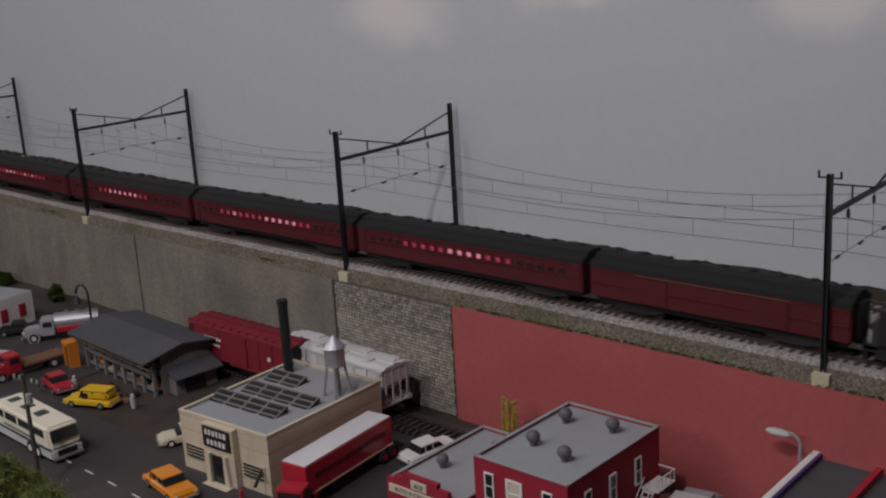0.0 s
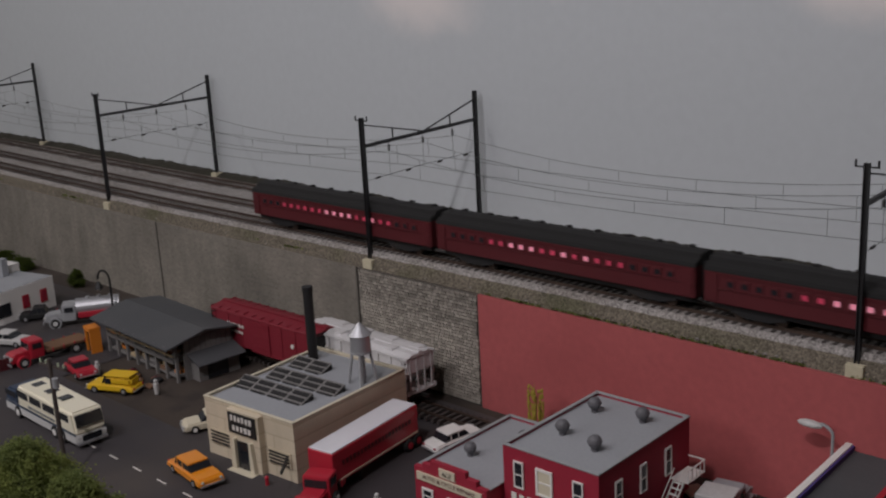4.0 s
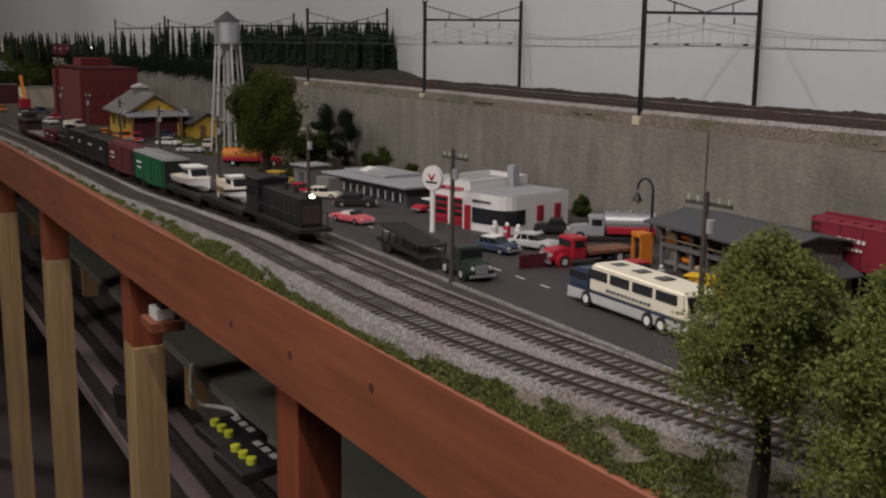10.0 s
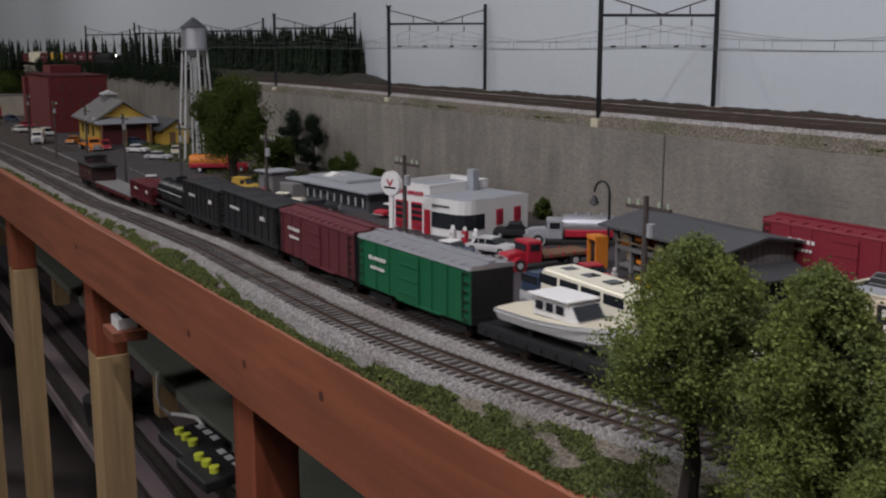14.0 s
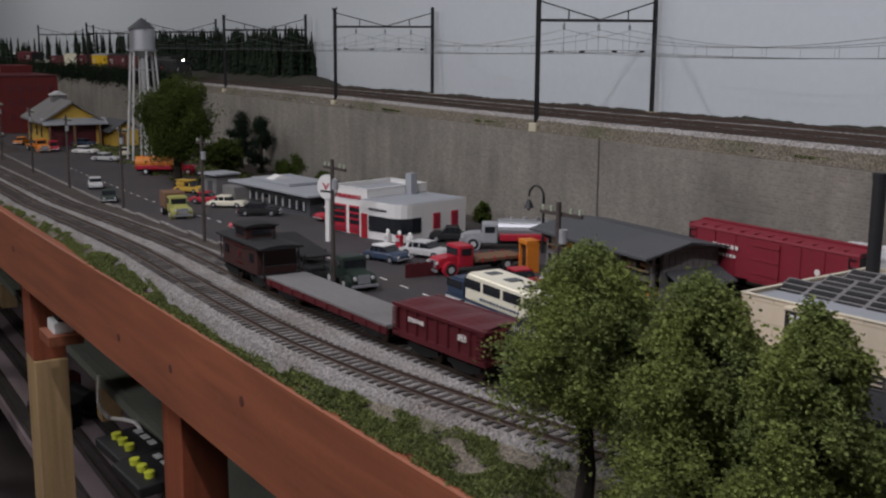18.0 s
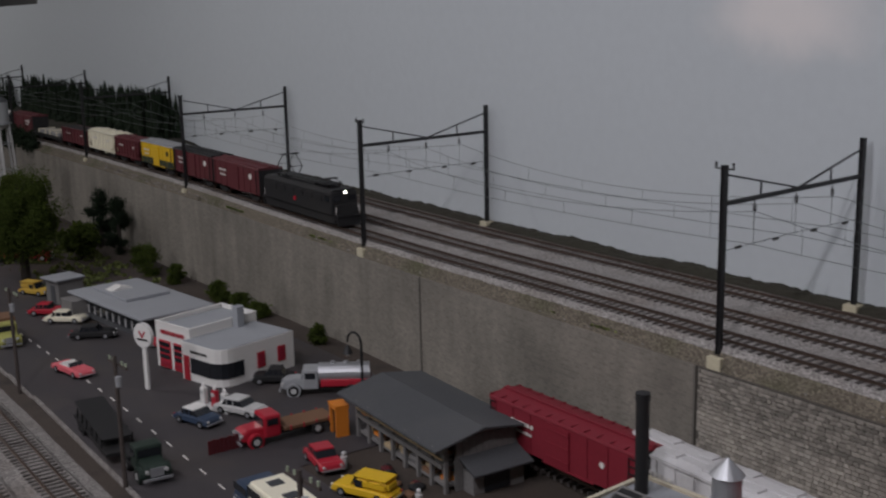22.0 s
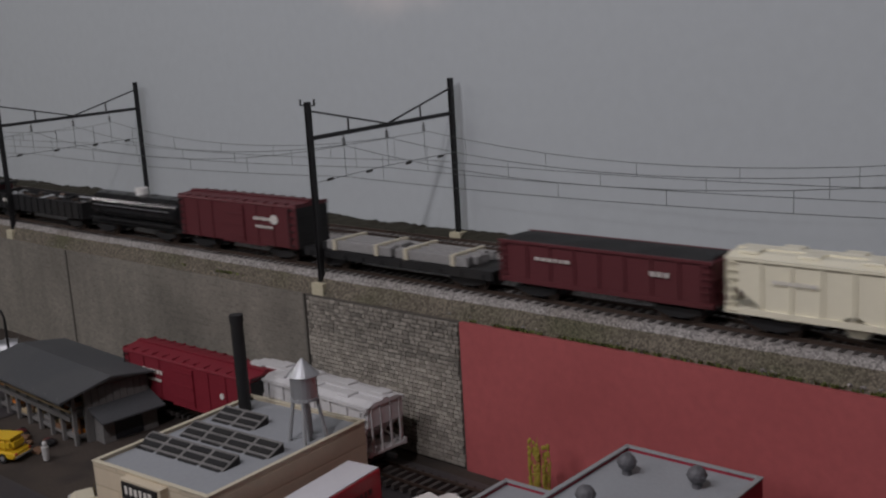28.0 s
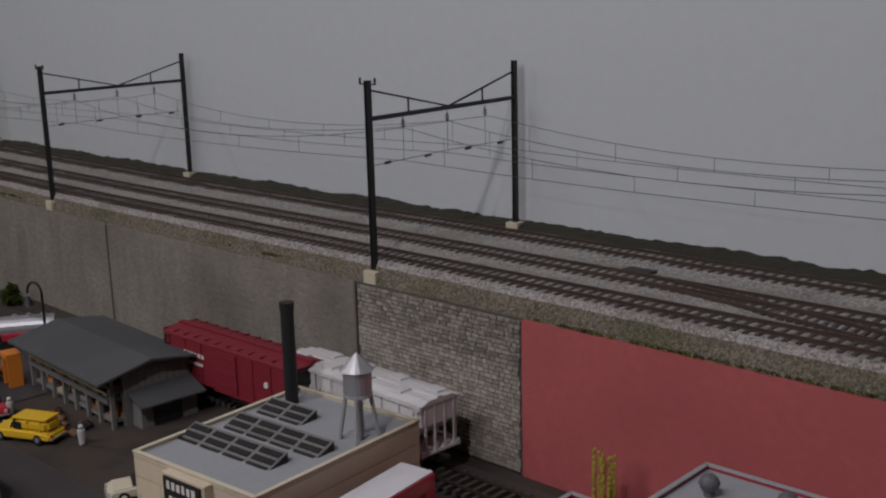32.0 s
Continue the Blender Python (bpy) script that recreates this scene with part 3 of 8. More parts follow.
bm = sheet(B(), [[(x, WALL.by_x(x) + (BED.by_x(x) + 0.004 - WALL.by_x(x)) * j / 6, 0.1085 + 0.004 * math.sin(j / 6 * 3) + 0.002 * noise.noise((x * 30, j, 2))) for j in range(7)] for x in (-1.75 - 0.04 * i for i in range(60))])
solid("ground_upper_verge", bm, "scrub", "scrubby verge between the wall and the upper tracks", "ground")
# Low dark hedge where the upper deck meets the backdrop.
rows = []
for i in range(1100):
    x, y, h = BED.at(-5.6 + 0.006 * i)
    row = []
    for j in range(7):
        o = 0.170 + 0.0165 * j / 6
        lump = 0.55 + 0.28 * noise.noise((x * 13, 0, 4)) + 0.25 * noise.noise((x * 60, j * 0.7, 1)) + 0.28 * noise.noise((x * 150, j, 6))
        row.append((x - math.sin(h) * o, y + math.cos(h) * o, 0.121 + max(0.0, 0.0092 * lump) * math.sin(min(1.0, j / 4.5) * 1.57)))
    rows.append(row)
solid("hedge", sheet(B(), rows), "hedge", "low dark ragged hedge along the backdrop's foot", "hedge", "stuff")
# Loose stones and tufts along the wall's top edge.
random.seed(5)
bm = B()
for i in range(900):
    s = random.uniform(-2.2, 0.3)
    x, y, h = WALL.at(s)
    o = random.uniform(0.001, 0.012)
    r = random.uniform(0.0006, 0.0018)
    ball(bm, x - math.sin(h) * o, y + math.cos(h) * o, 0.110 + o * 0.55 + r * 0.4, r, random.uniform(0.7, 1.5), random.uniform(0.7, 1.4), 0.7)
solid("loose_stones", bm, "ballast", "loose grey rubble along the wall's edge", "stones", "stuff")

# Retaining wall: block work, then a stone-faced bay, then a red painted panel.
def wall_piece(name, s0, s1, material, label, thick=0.02, top=0.1085, proud=0.0):
    bm = B()
    count = max(2, int((s1 - s0) / 0.05) + 1)
    front, back = [], []
    for i in range(count):
        x, y, h = WALL.at(s0 + (s1 - s0) * i / (count - 1))
        front.append((x + math.sin(h) * proud, y - math.cos(h) * proud))
        back.append((x - math.sin(h) * thick, y + math.cos(h) * thick))
    low = min(ground_z(front[0][0]), ground_z(front[-1][0])) - 0.004
    sheet(bm, [[(*p, low), (*p, top)] for p in front])
    sheet(bm, [[(*p, top), (*q, top), (*q, low)] for p, q in zip(front, back)])
    for p, q in ((front[0], back[0]), (front[-1], back[-1])):
        bm.faces.new([bm.verts.new(v) for v in ((*p, low), (*q, low), (*q, top), (*p, top))])
    bmesh.ops.remove_doubles(bm, verts=bm.verts[:], dist=1e-5)
    bmesh.ops.recalc_face_normals(bm, faces=bm.faces[:])
    return solid(name, bm, material, label, "retaining wall")


SEAM = WALL.length_at(-1.148)
BAY0, BAY1 = WALL.length_at(-0.786), WALL.length_at(-0.6255)
wall_piece("wall_far", -5.0, SEAM - 0.0025, "wall_block", "weathered grey block retaining wall with dark streaks")
wall_piece("wall_middle", SEAM, BAY0 - 0.0028, "wall_block", "weathered grey block retaining wall with dark streaks", proud=0.0015)
wall_stone = wall_piece("wall_stone", BAY0, BAY1 - 0.0015, "mortar", "grey rough stone facing of the retaining wall", proud=0.001)
wall_piece("wall_red", BAY1, 1.3, "red_panel", "plain retaining wall panel painted brick red", proud=0.003)
for s in (SEAM - 0.00125, BAY0 - 0.0015):
    x, y, h = WALL.at(s)
    solid("wall_joint", box(B(), x, y - 0.0012, -0.002, 0.0018, 0.0026, 0.110), "seam", "dark vertical joint strip in the retaining wall", "joint")

# Backdrop with painted clouds, dark wall above it, room shell.
BACK = Line([(1.6, 0.8755), (-1.2, 0.8755), (-1.5, 0.885), (-1.82, 0.899), (-2.3, 0.912), (-3.0, 0.92), (-4.0, 0.90), (-5.2, 0.80), (-5.9, 0.5), (-6.1, 0.0), (-6.15, -0.6)])
bm = sheet(B(), [[(*BACK.at(-7.0 + 0.05 * i)[:2], z) for z in (0.05, 0.42, 0.62 if -7.0 + 0.05 * i > -3.2 else 0.42)] for i in range(172)])
solid("backdrop", bm, "backdrop", "pale grey-blue painted sky board behind the layout", "backdrop")


FLOOR = -0.95
solid("floor", box(B(), -2, -0.3, FLOOR - 0.05, 9, 6, 0.05), "floor_cover", "dark mauve-grey carpeted room floor", "floor")
solid("ceiling", box(B(), -2, -0.3, 1.45, 9, 6, 0.05), "plaster", "plain pale ceiling of the room", "ceiling")
solid("wall_north", box(B(), -2, 1.35, FLOOR, 9, 0.1, 2.4), "dark_wall", "plain dark room wall behind the layout", "wall")
solid("wall_south", box(B(), -2, -2.6, FLOOR, 9, 0.1, 2.4), "plaster", "plain pale room wall", "wall")
solid("wall_west", box(B(), -6.3, -0.6, FLOOR, 0.1, 3.9, 2.4), "dark_wall", "plain dark room wall at the far end", "wall")
solid("wall_east", box(B(), 2.3, -0.6, FLOOR, 0.1, 3.9, 2.4), "plaster", "plain pale room wall", "wall")

# Front board, posts and lower shelf.
bm = B()
rows = []
for i in range(130):
    x, y, h = FASCIA.at(-5.0 + 0.05 * i)
    nx, ny = -math.sin(h), math.cos(h)
    b = 0.0012
    rows.append([(x + nx * 0.010, y + ny * 0.010, -0.090), (x, y, -0.090), (x, y, -0.010 - b), (x + nx * b, y + ny * b, -0.010), (x + nx * 0.0088, y + ny * 0.0088, -0.010), (x + nx * 0.010, y + ny * 0.010, -0.0112), (x + nx * 0.010, y + ny * 0.010, -0.090)])
sheet(bm, rows)
bmesh.ops.recalc_face_normals(bm, faces=bm.faces[:])
solid("front_board", bm, "redwood", "long red-stained wooden front board of the layout", "board")
bm = B()
for x, z in ((-1.261, -0.062), (-0.972, -0.040), (-1.12, -0.055), (-1.7, -0.05), (-2.1, -0.06)):
    y = FASCIA.by_x(x)
    rod(bm, (x, y + 0.004, z), (x, y - 0.0004, z), 0.0038, 10)
solid("wood_knot", bm, "knot", "dark knots in the red front board", "knot", "structure")
solid("underside", box(B(), -2.0, 0.62, -0.062, 6.4, 0.62, 0.02), "wood_brown", "plain wooden underside of the layout table", "table")


# ---------------------------------------------------------------- upper line: catenary towers and wires
def catenary_tower():
    tw = thing("catenary_tower", "black steel catenary portal over three model tracks", "catenary tower", group="catenary towers")
    for y, foot, top, name in ((0.0, 0.0, 0.140, "pole"), (0.171, 0.008, 0.145, "pole")):
        u, v, w = 0.0018, 0.0021, 0.0006
        bm = prism(B(), [(-u, y - v), (-u + 0.0008, y - v), (-u + 0.0008, y - w), (u - 0.0008, y - w), (u - 0.0008, y - v), (u, y - v), (u, y + v), (u - 0.0008, y + v), (u - 0.0008, y + w), (-u + 0.0008, y + w), (-u + 0.0008, y + v), (-u, y + v)], foot, top, "z")
        part(name, bm, "black_steel", tw)
        part("footing", box(B(), 0, y, foot - 0.0085, 0.0125, 0.012, 0.0095, bevel=0.0006), "footing", tw, "pale concrete footing block")
        if y == 0:
            bm = bar(B(), (-0.008, 0, 0.1375), (0.008, 0, 0.1375), 0.001, 0.001)
            for dx in (-0.0075, 0.0075):
                rod(bm, (dx, 0, 0.1375), (dx, 0, 0.142), 0.0008, 6)
            part("crossarm", bm, "black_steel", tw)
    a, b = Vector((0, 0.001, 0.1125)), Vector((0, 0.170, 0.1145))
    part("beam", bar(B(), a, b, 0.0026, 0.0032), "black_steel", tw)
    mid = (a + b) / 2 + Vector((0, 0.002, 0.001))
    part("brace", bar(B(), (0, 0.002, 0.133), mid, 0.0013, 0.0013), "black_steel", tw)
    part("brace", bar(B(), mid, (0, 0.169, 0.136), 0.0013, 0.0013), "black_steel", tw)
    for y, h in ((0.042, 0.0113), (0.129, 0.0113)):
        part("strut", bar(B(), (0, y, 0.114), (0, y, 0.114 + h), 0.0011, 0.0011), "black_steel", tw)
    for y in (0.0355, 0.0855, 0.132):
        bm = rod(B(), (0, y, 0.111), (0, y, 0.1085), 0.0004, 6)
        for k in range(4):
            rod(bm, (0, y, 0.1085 - k * 0.0014), (0, y, 0.1076 - k * 0.0014), 0.0014, 8)
        part("insulator", bm, "insulator", tw)
        part("hanger", rod(B(), (0, y, 0.103), (0, y, 0.0785), 0.0002, 5), "wire", tw)
    part("span_wire", rod(rod(B(), (0, 0.002, 0.0785), (0, 0.086, 0.0805), 0.00025, 5), (0, 0.086, 0.0805), (0, 0.17, 0.080), 0.00025, 5), "wire", tw)
    for y in (0.018, 0.062, 0.110, 0.152):
        part("insulator", rod(B(), (0, y - 0.003, 0.0788), (0, y + 0.003, 0.0792), 0.0011, 8), "insulator", tw)
    return tw


TOWER_X = [-0.772, -1.269, -1.818, -2.32, -2.82, -3.32, -3.85, -0.285, 0.21]
first = None
TOWERS = []
for x in TOWER_X:
    s = BED.length_at(x)
    px, py, h = BED.at(s)
    m = pose(px - math.sin(h) * 0.005, py + math.cos(h) * 0.005, 0.117, 0, 0, math.degrees(h) + (2.2 if px > -1.5 else 0.5))
    if first is None:
        first = catenary_tower()
        first.matrix_basis = m
    else:
        copy_thing(first, m)
TOWER_S = sorted(BED.length_at(x) for x in TOWER_X)

# Overhead wires: messenger, contact wire and droppers for each track, one thing a track.
for k, line in enumerate(UPPER):
    wires = thing("overhead_wire", "thin grey overhead wires sagging between the portals", "overhead wire", group="overhead wires")
    off = (0.040, 0.090, 0.137)[k]
    for s0, s1 in zip(TOWER_S, TOWER_S[1:]):
        cont, mess = [], []
        for i in range(13):
            u = i / 12
            x, y, h = BED.at(s0 + (s1 - s0) * u)
            x, y = x - math.sin(h) * off, y + math.cos(h) * off
            g = 0.117
            zc = 0.0785 - 0.004 * 4 * u * (1 - u)
            zm = 0.103 - 0.019 * 4 * u * (1 - u)
            here = (Vector((x, y, g + zc)), Vector((x, y, g + zm)))
            cont.append(here[0])
            mess.append(here[1])
            if i % 2 == 1:
                part("dropper", rod(B(), here[0], here[1], 0.0002, 4), "wire", wires)
        for name, pts in (("contact_wire", cont), ("messenger_wire", mess)):
            r = 0.00024
            part(name, sheet(B(), [[p + Vector((0, r, 0)), p + Vector((0, 0, r)), p - Vector((0, r, 0)), p - Vector((0, 0, r)), p + Vector((0, r, 0))] for p in pts]), "wire", wires)


# ---------------------------------------------------------------- track
def rails(line, z, s0, s1, parent):
    for side in (-0.0083, 0.0083):
        bm = B()
        rows = []
        for i in range(int((s1 - s0) / 0.03) + 1):
            x, y, h = line.at(s0 + i * 0.03)
            g = z + (ground_z(x) if z < 0.1 else 0.0)
            row = []
            for o, dz in ((-0.0011, -0.0021), (-0.0004, -0.0017), (-0.0005, 0), (0.0005, 0), (0.0004, -0.0017), (0.0011, -0.0021)):
                row.append((x - math.sin(h) * (side + o), y + math.cos(h) * (side + o), g + dz))
            rows.append(row)
        sheet(bm, rows)
        part("rail", bm, "rail", parent)


def ties(line, z, s0, s1, parent, near0, near1, every=0.0078):
    me = bpy.data.meshes.new("tie")
    bm = box(B(), 0, 0, -0.0022, 0.0029, 0.030, 0.0022)
    bm.to_mesh(me)
    bm.free()
    me.materials.append(M["tie"])
    rest = B()
    random.seed(int(z * 1e4))
    for i in range(int((s1 - s0) / every)):
        s = s0 + i * every
        x, y, h = line.at(s)
        a = math.degrees(h) + random.uniform(-1.5, 1.5)
        fall = ground_z(x) if z < 0.1 else 0.0
        if near0 < s < near1:
            shared("tie", me, parent, pose(x, y, z + fall - 0.0021, 0, 0, a))
        else:
            box(rest, x, y, z + fall - 0.0043, 0.0026, 0.030, 0.0022, a)
    tagged(part("tie_rest", rest, "tie", parent), kind="stuff")


LABELS = ("weathered model track on grey ballast nearest the wall", "weathered model track between two others", "weathered model track beside the backdrop")
for line, label in zip(UPPER, LABELS):
    tr = thing("railway_track", label, "railway track", kind="structure")
    rails(line, RAIL_UP, -7.0, 4.2, tr)
    ties(line, RAIL_UP, -5.0, 1.4, tr, -1.55, -0.1)
for line, label in zip(LOWER, ("model track on grey ballast beside the grassy edge", "model track on grey ballast beside the street")):
    tr = thing("railway_track", label, "railway track", kind="structure")
    rails(line, RAIL_LOW, -4.6, 1.2, tr)
    ties(line, RAIL_LOW, -3.4, 0.6, tr, -1.55, 0.0)
    bm = sheet(B(), ribbon(line, (-0.0235, -0.0200, -0.0160, 0, 0.0160, 0.020, 0.024), (-0.0075, 0.0015, 0.0062, 0.0062, 0.0062, 0.003, 0.0005), -4.8, 1.2, 0.006, 0.0009, 4))
    solid("ballast_bed", bm, "ballast", "pale grey ballast shoulder under the lower track", "ballast", "structure")
# Crossover between the first and the second upper track.
xo = thing("track_crossover", "weathered crossover rails between two upper tracks", "railway track", kind="structure")
for side in (-0.0083, 0.0083):
    bm = B()
    rows = []
    for i in range(21):
        u = i / 20
        s = -0.62 + 0.36 * u
        x, y, h = UPPER[1].at(s)
        o = -0.05 * (3 * u * u - 2 * u**3) + side
        rows.append([(x + w * 0.0, y + o + w, RAIL_UP + dz) for w, dz in ((-0.0006, -0.0021), (-0.0005, 0.0001), (0.0005, 0.0001), (0.0006, -0.0021))])
    part("rail", sheet(bm, rows), "rail", xo)
bm = B()
for i in range(40):
    u = i / 39
    x, y, h = UPPER[1].at(-0.56 + 0.24 * u)
    box(bm, x, y - 0.05 * (3 * u * u - 2 * u**3), RAIL_UP - 0.0045, 0.0026, 0.026, 0.0022)
tagged(part("tie_rest", bm, "tie", xo), kind="stuff")
for s, y in ((-0.60, 0.79), (-0.40, 0.745)):
    part("switch_machine", box(B(), s, y - 0.006, RAIL_UP - 0.006, 0.022, 0.012, 0.005, bevel=0.001), "loco_black", xo)


# ---------------------------------------------------------------- greenery
def leaf_quads(p, leaf, g):
    """A small bent leaf at each place, turned at random."""
    n = g.normal(size=p.shape) + (0, 0, 0.3)
    n /= np.linalg.norm(n, axis=1)[:, None]
    e = np.cross(n, (0.31, 0.17, 0.93))
    e /= np.linalg.norm(e, axis=1)[:, None]
    f = np.cross(n, e)
    s = leaf * g.uniform(0.5, 1.25, (len(p), 1))
    q = p + g.normal(size=p.shape) * leaf * 0.5
    v = np.stack([q + e * s, q + f * s * 0.7 + n * s * 0.3, q - e * s * 0.9, q - f * s * 0.7 + n * s * 0.2], 1).reshape(-1, 3)
    b = np.arange(len(p))[:, None] * 4
    return v.tolist(), np.concatenate([b + (0, 1, 2), b + (0, 2, 3)]).tolist()


def clump_tree(name, x, y, z, height, width, material, seed, label, category="tree", trunk=0.25, leaves=1500, leaf=0.0045, lean=0.0, droop=0.0, shape=1.0, fill=0):
    """A tapered trunk with limbs, and a crown of many small leaf clumps round the limb ends."""
    rnd = random.Random(seed)
    t = thing(name, label, category, pose(x, y, z))
    bm = B()
    top = Vector((lean, 0, height * 0.93))
    rod(bm, (0, 0, -0.002), Vector((lean * 0.3, 0, height * 0.4)), height * 0.045, 8, height * 0.033)
    rod(bm, Vector((lean * 0.3, 0, height * 0.4)), top, height * 0.033, 7, height * 0.006)
    tips = [top]
    for i in range(22):
        u = rnd.uniform(trunk, 0.9)
        a = i * 2.4 + rnd.uniform(-0.4, 0.4)
        prof = math.sin(math.pi * min(1, max(0.0, (u - trunk * 0.55) / (1.05 - trunk * 0.55)) ** shape)) ** 0.75
        r = width / 2 * prof * rnd.uniform(0.65, 1.0)
        start = Vector((lean * u, 0, height * u * 0.8))
        tip = Vector((math.cos(a) * r + lean * u, math.sin(a) * r, height * (u * 0.97 + 0.03)))
        rod(bm, start, (start + tip) / 2 + Vector((0, 0, 0.004)), height * 0.012, 5, height * 0.008)
        rod(bm, (start + tip) / 2 + Vector((0, 0, 0.004)), tip, height * 0.008, 5, height * 0.002)
        tips += [tip, (start + tip * 2) / 3, (start + tip) / 2]
        if droop and u < 0.55:
            tips += [tip + Vector((0, 0, -droop * k)) for k in (0.4, 0.8)]
    part("trunk", bm, "bark", t)
    g = np.random.default_rng(seed)
    centre = np.array([tuple(p) for p in tips])[g.integers(0, len(tips), leaves)]
    p = centre + g.normal(size=(leaves, 3)) * width * np.array((0.085, 0.085, 0.068))
    p = p[(p[:, 2] > height * 0.16 * (trunk > 0.1)) & (p[:, 2] < height * 1.02)]
    if fill:
        # Rounded lumps of foliage that close the crown.
        d = g.normal(size=(70, 3))
        d /= np.linalg.norm(d, axis=1)[:, None]
        lump = d * g.uniform(0.45, 0.92, (70, 1)) * (width / 2, width / 2, height * 0.36) + (lean * 0.6, 0, height * 0.60)
        lump[:, :2] *= np.clip(1.25 - 0.55 * (lump[:, 2:] / height), 0.5, 1.0)
        k = g.integers(0, 70, fill)
        ray = g.normal(size=(fill, 3))
        ray /= np.linalg.norm(ray, axis=1)[:, None]
        p = np.concatenate([p, lump[k] + ray * g.uniform(0.3, 1.0, (fill, 1)) ** 0.5 * width * g.uniform(0.09, 0.15, 70)[k][:, None] * (1, 1, 1.25)])
    verts, faces = leaf_quads(np.repeat(p, 2, axis=0), leaf, g)
    me = bpy.data.meshes.new("crown")
    me.from_pydata(verts, [], faces)
    me.materials.append(M[material])
    shared("crown", me, t)
    return t


def bough_tree(x, y, height, width, seed, label, boughs=190, per=170, leaf=0.00088, low=0.30):
    """A tapered, forking trunk and a crown of drooping foliage pads with gaps between them."""
    g = np.random.default_rng(seed)
    t = thing("foreground_tree", label, "tree", pose(x, y, 0.0))
    bm = B()
    bend = [Vector((0, 0, -0.003))]
    for k in range(1, 8):
        bend.append(Vector((g.normal() * 0.0016, g.normal() * 0.0016, height * 0.94 * k / 7)))
    for k in range(7):
        rod(bm, bend[k], bend[k + 1], height * 0.040 * (1 - k / 7.5), 8, height * 0.040 * (1 - (k + 1) / 7.5))
    pts = []
    for i in range(boughs):
        u = low + (1 - low) * ((i + 0.5) / boughs) ** 0.85
        v = (u - low) / (1 - low)
        reach = width / 2 * (0.72 + 0.28 * min(1.0, v / 0.18)) * (1 - max(0.0, (v - 0.18) / 0.86) ** 1.7) ** 0.62
        a = i * 2.39996 + g.uniform(-0.35, 0.35)
        out = reach * g.uniform(0.35, 0.98)
        tip = np.array((math.cos(a) * out, math.sin(a) * out, height * (u - 0.02) + g.normal() * 0.002))
        root = Vector((0, 0, height * (low * 0.75 + (u - low) * 0.86)))
        if i % 2 == 0:
            mid = (root + Vector(tip)) / 2 + Vector((0, 0, 0.003))
            rod(bm, root, mid, height * 0.010, 5, height * 0.007)
            rod(bm, mid, Vector(tip), height * 0.007, 5, height * 0.002)
        size = width * g.uniform(0.050, 0.085) * (1.1 - 0.35 * v)
        d = g.normal(size=(per, 3)) * (0.62, 0.62, 0.50)
        way = np.array((math.cos(a), math.sin(a), -0.75))
        pts.append(tip + d * size + way * g.uniform(-1.2, 0.5, (per, 1)) * size)
        if v < 0.16 and i % 3 == 0:
            pts.append(tip + d[: per // 2] * size * (0.6, 0.6, 1.8) - (0, 0, size * 1.8))
    part("trunk", bm, "bark", t)
    p = np.concatenate(pts)
    verts, faces = leaf_quads(np.repeat(p, 2, axis=0), leaf, g)
    me = bpy.data.meshes.new("crown")
    me.from_pydata(verts, [], faces)
    me.materials.append(M["tree_green"])
    shared("crown", me, t)


bough_tree(-0.650, 0.272, 0.114, 0.084, 11, "yellow-green broadleaf model tree beside the lower tracks", low=0.40)
bough_tree(-0.580, 0.270, 0.112, 0.076, 12, "green broadleaf model tree in the front row", low=0.22)
bough_tree(-0.528, 0.270, 0.112, 0.064, 13, "dense green broadleaf model tree in the front row", low=0.16)
clump_tree("big_tree", -1.930, 0.50, -0.015, 0.172, 0.128, "tree_dark", 21, "large dark green broadleaf tree beside the water tower", trunk=0.30, leaves=12000, leaf=0.0015, droop=0.02, fill=40000)
for i, (x, y, h, w) in enumerate(((-2.135, 0.682, 0.105, 0.05), (-2.045, 0.684, 0.10, 0.045), (-1.78, 0.676, 0.03, 0.03), (-1.94, 0.68, 0.035, 0.03), (-1.62, 0.674, 0.03, 0.03), (-1.56, 0.676, 0.022, 0.03), (-1.33, 0.668, 0.024, 0.02), (-1.86, 0.665, 0.05, 0.04), (-1.50, 0.674, 0.02, 0.03))):
    clump_tree("bush", x, y, ground_z(x), h, w, "conifer" if h > 0.06 else "tree_dark", 30 + i, "dark shrub growing against the retaining wall", "bush", trunk=0.02, leaves=6000 if h > 0.06 else 2500, leaf=0.0014, shape=0.6)


